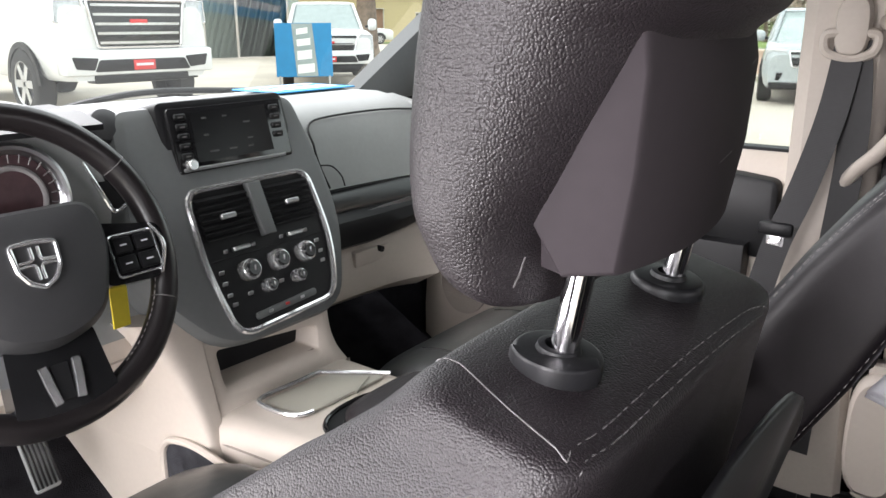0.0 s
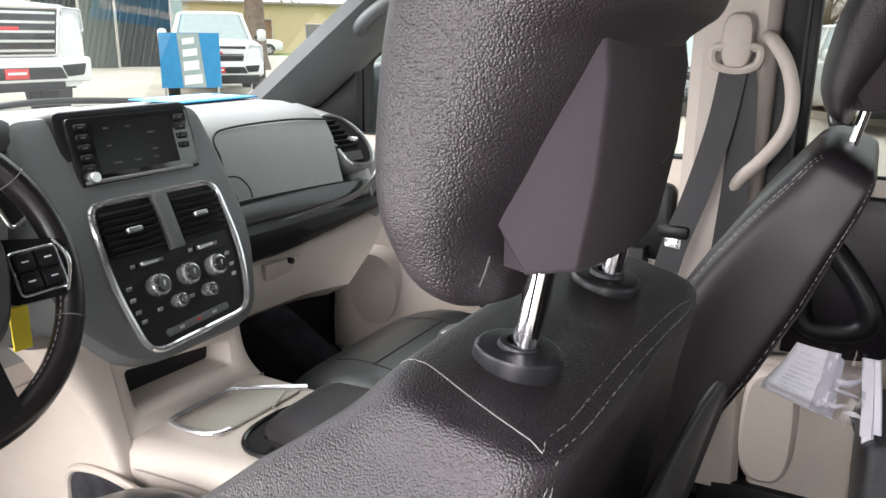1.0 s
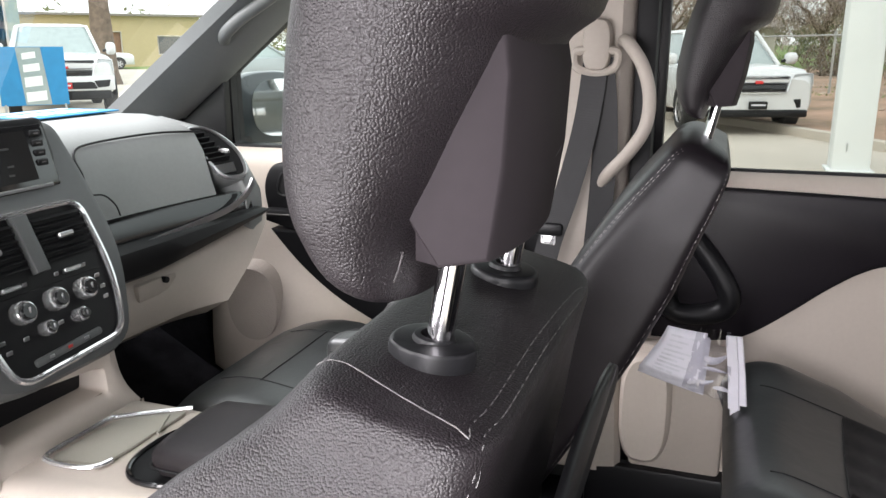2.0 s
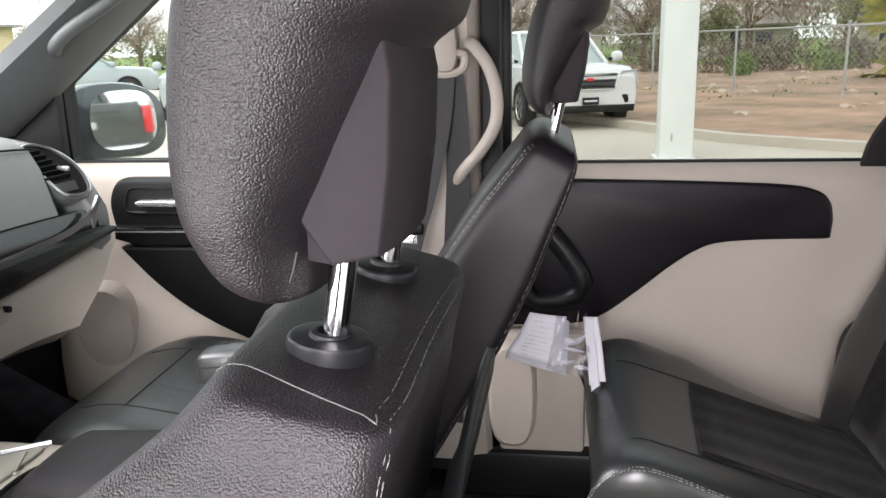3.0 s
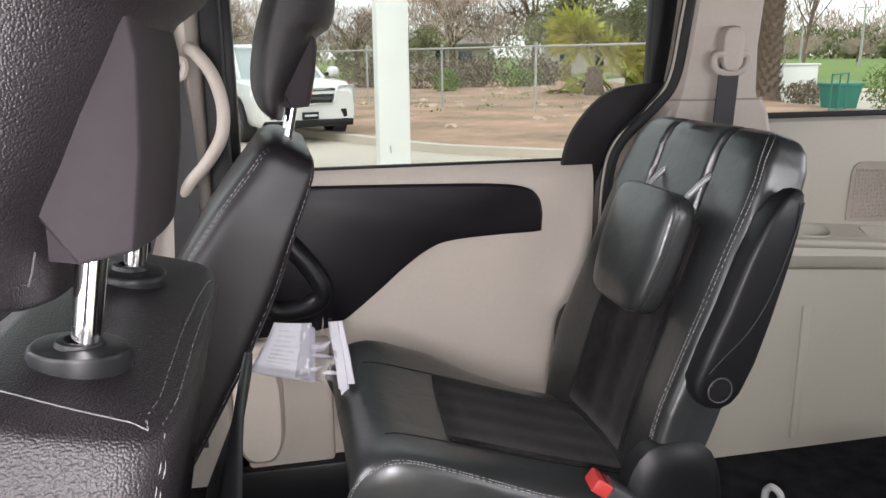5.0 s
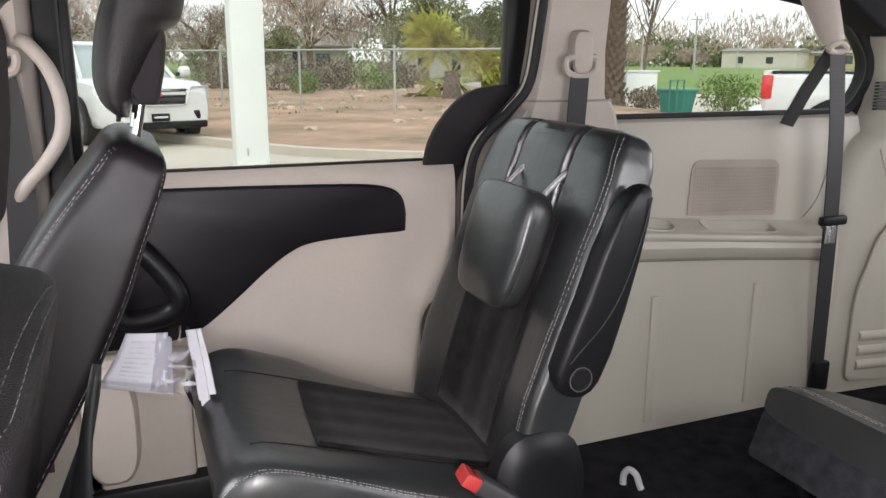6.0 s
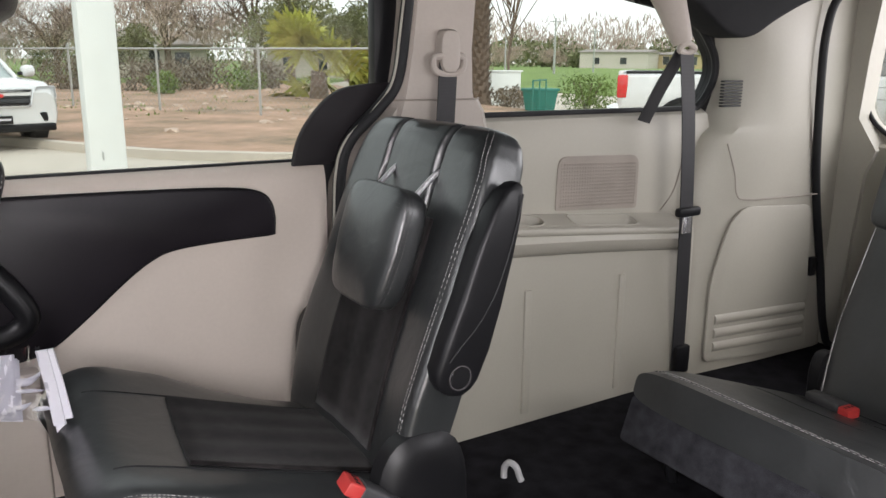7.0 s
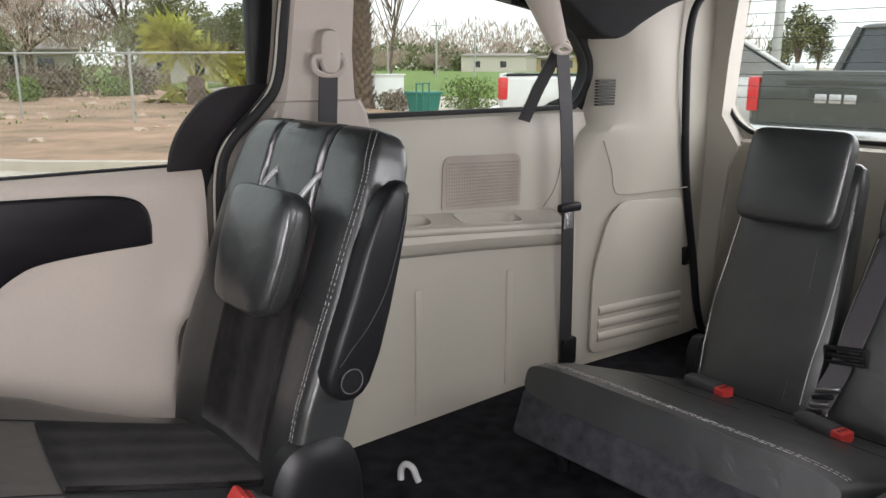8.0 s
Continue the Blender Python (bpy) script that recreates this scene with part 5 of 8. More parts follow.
for x0, x1 in ((-0.56, 0.000), (0.010, 0.365)):
    TB = ((x0 + x1) / 2, -2.10, 0.45)
    hw = (x1 - x0) / 2
    tab = [(0.0, hw * 0.97, 0.045, 0.05, 0.01), (0.12, hw * 0.99, 0.05, 0.05, 0.012), (0.24, hw, 0.05, 0.05, 0.012), (0.5, hw * 0.90, 0.045, 0.05, 0.01), (0.64, hw * 0.84, 0.04, 0.045, 0.0), (0.68, hw * 0.8, 0.03, 0.03, 0.0), (0.69, hw * 0.7, 0.018, 0.018, 0)]
    bm = bmesh.new()
    loft(bm, back_rings(TB, TR, tab, 48, 24, 5))
    edges_ = [snapped(bm, smooth_line([on_back(sx * hw, 0.05, h, TB, up, fw) for sx, h in row], 8), 0.0006) for row in (((-0.78, 0.03), (-0.80, 0.14), (-0.86, 0.28), (-0.87, 0.46), (-0.88, 0.56)), ((0.93, 0.02), (0.97, 0.14), (1.02, 0.24), (0.95, 0.38), (0.90, 0.50)))]
    part("backrest", bm, LEATHER_SM, third)
    for row in edges_:
        bm = bmesh.new()
        sweep(bm, row, 0.0018, 6)
        part("piping", bm, THREAD_LIGHT, third, "thin grey piping")
    bm = bmesh.new()
    stitches(bm, smooth_line([on_back(sx, 0.05, h, TB, up, fw) for sx, h in ((hw * 0.93, 0.02), (hw * 0.96, 0.2), (hw * 0.88, 0.45))], 6), 0.0065, 0.002, 0.0007)
    stitches(bm, smooth_line([on_back(-sx * 0.55, 0.05, h, TB, up, fw) for sx, h in ((hw * 0.93, 0.02), (hw * 0.96, 0.2), (hw * 0.88, 0.45))], 6), 0.0065, 0.002, 0.0007)
    part("stitching", bm, THREAD, third)["kind"] = "stuff"
    bm = bmesh.new()
    c0 = on_back(0.008, 0.072, 0.625, TB, up, fw)
    loft(bm, [oval(c0 + fw * d, (1, 0, 0), up, (hw * 0.80) * s, 0.132 * s, 72, 9) for d, s in ((-0.03, 0.9), (-0.02, 0.97), (0.0, 1.0), (0.020, 0.997), (0.027, 0.985), (0.032, 0.955), (0.035, 0.90), (0.0375, 0.7), (0.039, 0.3))])
    part("headrest", bm, LEATHER_SM, third, "black leather flip-down headrest")
bm = bmesh.new()
loft(bm, [oval((x, -2.10, 0.50), (0, 1, 0), (0, 0, 1), w, h, 20, 3) for x, w, h in ((0.36, 0.045, 0.09), (0.39, 0.045, 0.09), (0.40, 0.03, 0.07))])
part("hinge_cover", bm, BLACK_PLASTIC, third)
buckle("red buckle on a black stalk on the rear bench", (0.200, -1.915, 0.526), (-0.85, 0.12, 0.0), 1.2)
buckle("red buckle on a black stalk beside the lap belt", (-0.125, -1.868, 0.540), (-0.85, 0.2, -0.02), 1.2)
lap = thing("centre_seat_belt", "grey webbing belt with metal tongue lying on the bench", "seat belt")
bm = bmesh.new()
sweep(bm, smooth_line([(-0.125, -2.225, 1.12), (-0.100, -2.19, 0.98), (-0.070, -2.148, 0.838), (-0.056, -2.120, 0.751), (-0.042, -2.090, 0.66)], 8), 0, flat=(0.029, 0.0015), ref=(1, 0, 0))
part("webbing", bm, WEB_GREY, lap)
bm = bmesh.new()
for w0, w1 in ((-0.050, -0.044), (0.044, 0.050)):
    box(bm, (w0, -0.008, -0.022), (w1, 0.008, 0.022), 0.003, m=Matrix.Translation((-0.040, -2.080, 0.652)) @ Matrix.Rotation(radians(8), 4, "Y"))
for h in (-0.018, 0.0, 0.018):
    box(bm, (-0.050, -0.009, h - 0.005), (0.050, 0.009, h + 0.005), 0.003, m=Matrix.Translation((-0.040, -2.080, 0.652)) @ Matrix.Rotation(radians(8), 4, "Y"))
part("slider", bm, BLACK_PLASTIC, lap)
bm = bmesh.new()
sweep(bm, smooth_line([(-0.038, -2.080, 0.640), (-0.030, -2.072, 0.60), (-0.022, -2.060, 0.570), (-0.014, -2.045, 0.535), (-0.006, -2.028, 0.505)], 6), 0, flat=(0.026, 0.0015), ref=(1, 0.1, 0.2))
part("webbing", bm, WEB_GREY, lap)
for q, (x, y, z) in enumerate(((-0.022, -2.050, 0.562), (-0.016, -2.040, 0.543), (-0.012, -2.032, 0.524), (-0.006, -2.018, 0.505))):
    bm = bmesh.new()
    box(bm, (-0.030 + 0.003 * q, -0.007, -0.006), (0.030 - 0.003 * q, 0.007, 0.006), 0.003, m=Matrix.Translation((x, y, z)) @ Matrix.Rotation(radians(16), 4, "Y"))
    part("tongue", bm, SATIN if q % 2 == 0 else BLACK_PLASTIC, lap)

# hook on the floor and the papers in their clear bag
bm = bmesh.new()
sweep(bm, smooth_line([(0.503, -1.132, 0.412), (0.506, -1.128, 0.424), (0.512, -1.122, 0.446), (0.528, -1.114, 0.452), (0.538, -1.108, 0.437), (0.537, -1.106, 0.412)], 6), 0.008, 10)
tagged(finish("floor_hook", bm, HOOK_MAT), "pale grey loop hook on the black carpet", "hook")
# ---- dashboard and front of the cabin ----
dash = thing("dashboard", "dark grey dashboard with beige lower half", "dashboard")


def bow(x):
    """How far the dash face comes towards the seats at a place across the van."""
    t = max(0.0, (x - 0.20) / 0.42)
    return -0.055 * t * t


def across(bm, profile, x0, x1, steps=10, bend=True):
    """A cross-section of (y, z) drawn across the van."""
    rings = []
    for k in range(steps + 1):
        x = x0 + (x1 - x0) * k / steps
        o = bow(x) if bend else 0.0
        rings.append([Vector((x, y + o * max(0.0, min(1.0, (1.25 - y) / 0.3)), z)) for y, z in profile])
    loft(bm, rings)


bm = bmesh.new()
across(bm, [(1.62, 1.14), (1.60, 1.20), (1.40, 1.245), (1.20, 1.262), (1.04, 1.262), (0.975, 1.250), (0.935, 1.228), (0.915, 1.19), (0.90, 1.13), (0.892, 1.10), (0.98, 1.08), (1.62, 1.05)], 0.16, 0.548, 14)
part("upper_dash", bm, DASH_GREY, dash, "dark grey soft dash top")
bm = bmesh.new()
across(bm, [(1.62, 1.14), (1.60, 1.20), (1.40, 1.245), (1.20, 1.268), (1.00, 1.275), (0.92, 1.265), (0.88, 1.235), (0.86, 1.16), (0.84, 1.06), (0.82, 0.98), (1.0, 0.95), (1.62, 1.05)], -0.80, 0.16, 6, False)
part("upper_dash", bm, DASH_GREY, dash, "dark grey soft dash top")
# upper glovebox lid outline
bm = bmesh.new()


def face_y(x, z):
    return 0.892 + (z - 1.10) * 0.18 + (0.0 if z < 1.19 else (z - 1.19) * 0.55) + bow(x)


ring = curve2([(0.262, 1.105), (0.246, 1.15), (0.240, 1.195), (0.252, 1.222), (0.30, 1.232), (0.45, 1.235), (0.56, 1.228)], 6)
sweep(bm, [Vector((x, face_y(x, z) - 0.006, z)) for x, z in ring], 0.0022, 6)
sweep(bm, [Vector((x, face_y(x, z) - 0.006, z)) for x, z in curve2([(0.246, 1.15), (0.275, 1.145), (0.295, 1.125), (0.30, 1.104)], 5)], 0.0015, 6)
part("glovebox_gap", bm, RUBBER, dash)
bm = bmesh.new()
across(bm, [(0.905, 1.098), (0.884, 1.098), (0.878, 1.09), (0.872, 1.058), (0.90, 1.058)], 0.21, 0.622, 12)
part("trim_strip", bm, GLOSS_BLACK, dash, "gloss black trim strip")
bm = bmesh.new()
sweep(bm, smooth_line([(0.255, 0.866 + bow(0.255), 1.043), (0.36, 0.865 + bow(0.36), 1.049), (0.48, 0.864 + bow(0.48), 1.060), (0.55, 0.860 + bow(0.55), 1.074), (0.592, 0.856 + bow(0.592), 1.10), (0.612, 0.858 + bow(0.612), 1.125)], 8), 0, flat=(0.0055, 0.003), ref=(0, 0, 1))
part("chrome_strip", bm, SATIN, dash, "chrome strip")
bm = bmesh.new()
across(bm, [(0.90, 1.06), (0.868, 1.056), (0.848, 1.045), (0.842, 1.02), (0.852, 0.995), (0.87, 0.985), (0.95, 0.98)], 0.19, 0.632, 12)
for v in bm.verts:
    v.co.z += 0.052 * max(0.0, (v.co.x - 0.34) / 0.29) ** 1.3 * min(1.0, max(0.0, (1.062 - v.co.z) / 0.06))
part("lower_fascia", bm, BLACK_PLASTIC, dash)
bm = bmesh.new()
across(bm, [(1.0, 0.995), (0.880, 0.99), (0.862, 0.975), (0.852, 0.93), (0.858, 0.89), (0.90, 0.865), (1.0, 0.86)], 0.17, 0.592, 10)
for v in bm.verts:
    end = 0.478 + 2.0 * max(0.0, v.co.z - 0.88)
    v.co.z += 0.050 * max(0.0, (v.co.x - 0.34) / 0.25) ** 1.3 * min(1.0, max(0.0, (v.co.z - 0.90) / 0.08))
    if v.co.x > 0.40:
        v.co.x = 0.40 + (v.co.x - 0.40) * (end - 0.40) / 0.192
part("glovebox_door", bm, BEIGE, dash, "beige glovebox door")
bm = bmesh.new()
box(bm, (0.285, 0.836, 0.945), (0.395, 0.86, 0.978), 0.006, m=Matrix.Translation((0, 0.012, 0)))
hd = part("glovebox_handle", bm, BEIGE, dash, "beige glovebox handle")
bm = bmesh.new()
disc(bm, (0.355, 0.846, 0.972), (0, 1, 0), 0.006, 0.012, 14)
part("lock", bm, RUBBER, hd)
bm = bmesh.new()
loft(bm, [oval((0.634, y, z), (1, 0, 0), (0, 0, 1), 0.03, h, 18, 3) for y, z, h in ((0.82, 1.06, 0.05), (0.85, 1.09, 0.08), (0.95, 1.12, 0.11), (1.05, 1.15, 0.10))])
part("end_cap", bm, DASH_GREY, dash)

# round-cornered side vent
vent = thing("side_air_vent", "dark slatted air vent with satin silver surround", "air vent")
VN = Vector((-0.451, -0.752, 0.481))
ln = smooth_line([(0.555, 0.92, 1.226), (0.58, 0.908, 1.231), (0.604, 0.886, 1.218), (0.62, 0.862, 1.195), (0.625, 0.842, 1.169), (0.617, 0.827, 1.139), (0.598, 0.833, 1.13), (0.571, 0.852, 1.135), (0.562, 0.871, 1.157), (0.557, 0.896, 1.189)], 5, True)
ln = [q + VN * 0.004 for q in ln]
mid = sum(ln, Vector()) / len(ln)
bm = bmesh.new()
sweep(bm, ln, 0.0040, 8, True)
part("surround", bm, SATIN, vent, "satin silver surround")
bm = bmesh.new()
big = [mid + (q - mid) * 1.10 for q in ln]
loft(bm, [[q - VN * 0.003 for q in big], [mid + (q - mid) * 1.22 + Vector((0.015, 0.03, -0.012)) for q in ln], [mid + (q - mid) * 1.3 + Vector((0.05, 0.16, -0.05)) for q in ln]])
part("pod", bm, DASH_GREY, vent)
bm = bmesh.new()
inner = [mid + (q - mid) * 0.97 for q in ln]
loft(bm, [[q - VN * 0.004 for q in inner], [q - VN * 0.0015 for q in inner]])
part("backing", bm, RUBBER, vent)
va, vb_ = ln[0].lerp(ln[5], 0.5), ln[30].lerp(ln[35], 0.5)
vw = (ln[15] - ln[45]).normalized()
for k in range(6):
    bm = bmesh.new()
    c = va.lerp(vb_, 0.13 + 0.105 * k)
    w = 0.014 + 0.0028 * k
    sweep(bm, [c - vw * w + VN * 0.002, c + vw * (w * 0.9) + VN * 0.002], 0, flat=(0.0065, 0.0013), ref=tuple(VN * 0.8 - (vb_ - va).normalized() * 0.5))
    part("slat", bm, BLACK_PLASTIC, vent)
bm = bmesh.new()
box(bm, (-0.004, -0.013, -0.005), (0.004, 0.013, 0.005), 0.003, m=Matrix.Translation(mid + VN * 0.010 + vw * 0.006))
part("tab", bm, CHROME, vent)
bm = bmesh.new()
c = va.lerp(vb_, 0.84)
sweep(bm, [c - vw * 0.022 + VN * 0.001, c + vw * 0.022 + VN * 0.001], 0, flat=(0.010, 0.002), ref=tuple(vb_ - va))
part("lower_plate", bm, SATIN, vent)

# centre stack
SO = Vector((0.0, 0.80, 1.172))
SV, SN = Vector((0, -0.371, -0.928)), Vector((0, -0.928, 0.371))


def st(u, v, d=0.0):
    """A place on the centre stack: u across, v down, d out of it."""
    return SO + Vector((u, 0, 0)) + SV * v + SN * d


stack = thing("centre_stack", "black centre stack with vents and chrome-ringed knobs", "control panel")
body_loop = rounded([(-0.185, -0.135), (0.150, -0.135), (0.175, 0.0), (0.178, 0.10), (0.125, 0.236), (-0.12, 0.238), (-0.215, 0.12), (-0.205, 0.0)], [0.03, 0.03, 0.05, 0.05, 0.05, 0.06, 0.08, 0.05])
bm = bmesh.new()
plate(bm, body_loop, lambda u, v: st(u, v, -0.20), tuple(SN * 0.192), bevel=0.018)
part("surround", bm, STACK_GREY, stack, "dark grey surround")
face = rounded([(-0.116, 0.0), (0.118, 0.0), (0.128, 0.12), (0.100, 0.212), (-0.100, 0.222), (-0.120, 0.12)], [0.025, 0.025, 0.05, 0.03, 0.03, 0.05])
bm = bmesh.new()
plate(bm, face, lambda u, v: st(u, v, -0.012), tuple(SN * 0.008))
part("face_plate", bm, BLACK_PLASTIC, stack)
bm = bmesh.new()
sweep(bm, [st(u, v, 0.0) for u, v in face], 0.0048, 8, True)
part("chrome_ring", bm, CHROME, stack, "chrome surround ring")
for x0, x1 in ((-0.108, -0.012), (0.020, 0.112)):
    bm = bmesh.new()
    plate(bm, rounded([(x0, 0.010), (x1, 0.010), (x1, 0.080), (x0 + 0.006, 0.080)], 0.006), lambda u, v: st(u, v, -0.003), tuple(SN * 0.001))
    vb = part("vent", bm, RUBBER, stack, "black slatted air vent")
    for k in range(7):
        bm = bmesh.new()
        v = 0.016 + 0.0098 * k
        sweep(bm, [st(x0 + 0.002, v, 0.002), st(x1 - 0.002, v, 0.002)], 0, flat=(0.0040, 0.0010), ref=tuple(SN * 0.8 + SV * 0.6))
        part("slat", bm, BLACK_PLASTIC, vb)
    bm = bmesh.new()
    c = st((x0 + x1) / 2, 0.046, 0.006)
    loft(bm, [oval(c + Vector((d, 0, 0)), SV, SN, w, w, 12, 3) for d, w in ((-0.014, 0.002), (-0.012, 0.0042), (0.012, 0.0042), (0.014, 0.002))])
    part("tab", bm, SATIN, vb)
bm = bmesh.new()
plate(bm, [(-0.010, 0.004), (0.016, 0.004), (0.018, 0.088), (-0.006, 0.088)], lambda u, v: st(u, v, -0.004), tuple(SN * 0.012), bevel=0.003)
part("divider", bm, STACK_GREY, stack)
for u0 in (-0.052, 0.056):
    bm = bmesh.new()
    loft(bm, [oval(st(u0 + d, 0.0965, 0.001), SV, SN, w, w * 1.3, 12, 3) for d, w in ((-0.016, 0.002), (-0.014, 0.0035), (0.014, 0.0035), (0.016, 0.002))])
    part("vent_slider", bm, SATIN, stack)
    for s in (-1, 1):
        bm = bmesh.new()
        box(bm, (-0.004, -0.001, -0.003), (0.004, 0.001, 0.003), 0.0008, 1, Matrix.Translation(st(u0 + s * 0.026, 0.0965, -0.003)))
        part("icon", bm, SATIN, stack)
bm = bmesh.new()
sweep(bm, [st(-0.108, 0.107, -0.003), st(0.114, 0.107, -0.003)], 0.0012, 6)
part("panel_gap", bm, RUBBER, stack)


def knob(u, v, r):
    bm = bmesh.new()
    loft(bm, [oval(st(u, v, d), (1, 0, 0), SV, w, w, 28, 2) for d, w in ((-0.004, r), (0.010, r), (0.0125, r * 0.92), (0.013, r * 0.8))])
    k = part("knob", bm, CHROME, stack, "chrome-ringed control knob")
    bm = bmesh.new()
    loft(bm, [oval(st(u, v, d), (1, 0, 0), SV, w, w, 24, 2) for d, w in ((0.012, r * 0.72), (0.0165, r * 0.70), (0.018, r * 0.6))])
    part("cap", bm, GLOSS_BLACK, k)
    bm = bmesh.new()
    box(bm, (-0.0012, -0.0012, -r * 0.30), (0.0012, 0.0012, r * 0.30), 0.0005, 1, Matrix.Translation(st(u, v, 0.018)))
    part("pointer", bm, SATIN, k)


knob(-0.052, 0.132, 0.0165)
knob(0.006, 0.130, 0.0165)
knob(0.062, 0.130, 0.0165)
knob(-0.026, 0.163, 0.0105)
knob(0.034, 0.163, 0.0105)
for u, v in ((-0.096, 0.125), (-0.096, 0.142), (-0.094, 0.160), (-0.09, 0.175), (0.098, 0.118), (0.100, 0.136), (0.098, 0.152), (-0.058, 0.166), (0.004, 0.163)):
    bm = bmesh.new()
    box(bm, (-0.005, -0.001, -0.003), (0.005, 0.001, 0.003), 0.001, 1, Matrix.Translation(st(u, v, -0.003)))
    part("icon", bm, SATIN, stack)
bm = bmesh.new()
plate(bm, rounded([(-0.062, 0.197), (0.062, 0.190), (0.062, 0.201), (-0.062, 0.208)], 0.005), lambda u, v: st(u, v, -0.004), tuple(SN * 0.005), bevel=0.0015)
strip = part("switch_strip", bm, STACK_GREY, stack, "grey switch strip")
for u, mt in ((-0.036, SATIN), (-0.002, RED), (0.030, SATIN)):
    bm = bmesh.new()
    box(bm, (-0.004, -0.001, -0.0022), (0.004, 0.001, 0.0022), 0.0006, 1, Matrix.Translation(st(u, 0.199 - 0.056 * u, 0.0018)))
    part("icon", bm, mt, strip)

# touch screen radio
RO = Vector((0.0, 0.842, 1.287))
RV, RN = Vector((0, -0.21, -0.978)), Vector((0, -0.978, 0.21))


def rp(u, v, d=0.0):
    return RO + Vector((u, 0, 0)) + RV * v + RN * d


radio = thing("touch_screen_radio", "black touch screen radio, dark display lit dimly", "car radio")
bm = bmesh.new()
plate(bm, rounded([(-0.122, -0.012), (0.118, -0.012), (0.128, 0.106), (-0.122, 0.110)], 0.014), lambda u, v: rp(u, v, -0.12), tuple(RN * 0.118), bevel=0.008)
part("housing", bm, BLACK_PLASTIC, radio)
bm = bmesh.new()
plate(bm, rounded([(-0.108, 0.0), (0.106, 0.0), (0.112, 0.094), (-0.108, 0.097)], 0.006), lambda u, v: rp(u, v, -0.004), tuple(RN * 0.009), bevel=0.003)
part("bezel", bm, GLOSS_BLACK, radio)
bm = bmesh.new()
plate(bm, [(-0.070, 0.008), (0.070, 0.008), (0.073, 0.080), (-0.072, 0.082)], lambda u, v: rp(u, v, 0.0045), tuple(RN * 0.0015))
part("display", bm, SCREEN, radio)
random.seed(4)
for row in range(5):
    for col in range(3):
        if random.random() < 0.75:
            w = random.uniform(0.008, 0.018)
            u, v = -0.052 + col * 0.038 + random.uniform(-.004, .004), 0.017 + row * 0.0125
            bm = bmesh.new()
            plate(bm, [(u, v), (u + w, v), (u + w, v + 0.0028), (u, v + 0.0028)], lambda a, b: rp(a, b, 0.0061), tuple(RN * 0.0004))
            part("text_bar", bm, SCREEN_TEXT, radio)
for sx in (-1, 1):
    for k in range(5 if sx < 0 else 4):
        bm = bmesh.new()
        box(bm, (-0.010, -0.0025, -0.0052), (0.010, 0.0025, 0.0052), 0.002, 1, Matrix.Translation(rp(sx * 0.0885, 0.014 + k * 0.0142, 0.005)))
        bt = part("button", bm, BLACK_PLASTIC, radio)
        bm = bmesh.new()
        c = rp(sx * 0.0885, 0.014 + k * 0.0142, 0.0078)
        sweep(bm, [c + Vector((-0.004, 0, 0)), c + Vector((0.004, 0, 0))], 0, flat=(0.0010, 0.0003), ref=tuple(RV))
        part("icon", bm, THREAD_DIM, bt)
bm = bmesh.new()
loft(bm, [oval(rp(-0.088, 0.084, d), (1, 0, 0), RV, w, w, 24, 2) for d, w in ((0.0, 0.0085), (0.014, 0.0085), (0.016, 0.007))])
part("knob", bm, CHROME, radio, "chrome volume knob")
bm = bmesh.new()
box(bm, (-0.10, -0.002, -0.0025), (0.095, 0.002, 0.0025), 0.001, 1, Matrix.Translation(rp(0.0, 0.0905, 0.006)))
part("slot", bm, DASH_GREY, radio)

# lower console
con = thing("centre_console", "beige centre console with tray and cup holders", "console")
bm = bmesh.new()
slot = rounded([(-0.112, 0.934), (0.082, 0.914), (0.076, 0.879), (-0.110, 0.883)], 0.005)
outer = rounded([(-0.175, 1.005), (0.140, 0.995), (0.118, 0.93), (0.118, 0.88), (0.150, 0.83), (-0.165, 0.83), (-0.150, 0.90)], [0.03, 0.02, 0.04, 0.05, 0.01, 0.01, 0.05])
plate(bm, outer, lambda x, z: Vector((x, 1.088 + (z - 0.90) * 0.25, z)), (0, -0.34, 0), [slot], bevel=0.014)
part("upper_shroud", bm, BEIGE, con)
bm = bmesh.new()
loft(bm, [[Vector((x, y + (z - 0.90) * 0.25, z)) for x, y in rounded([(-0.135, 0.7455), (xl, 0.7455), (xl - 0.012, 1.20), (-0.135, 1.20)], [0.004, 0.075, 0.01, 0.01], 8)] for z, xl in ((0.76, -0.166), (0.83, -0.168), (0.87, -0.174), (0.92, -0.188), (0.97, -0.212), (1.005, -0.235))])
part("shroud_side", bm, BEIGE, con)
bm = bmesh.new()
box(bm, (-0.114, 0.80, 0.868), (0.094, 0.83, 0.940), 0.004)
box(bm, (-0.109, 0.752, 0.8735), (0.082, 0.82, 0.878), 0.001, 1)
part("storage_slot", bm, RUBBER, con, "black-lined storage slot")
bm = bmesh.new()
rings = []
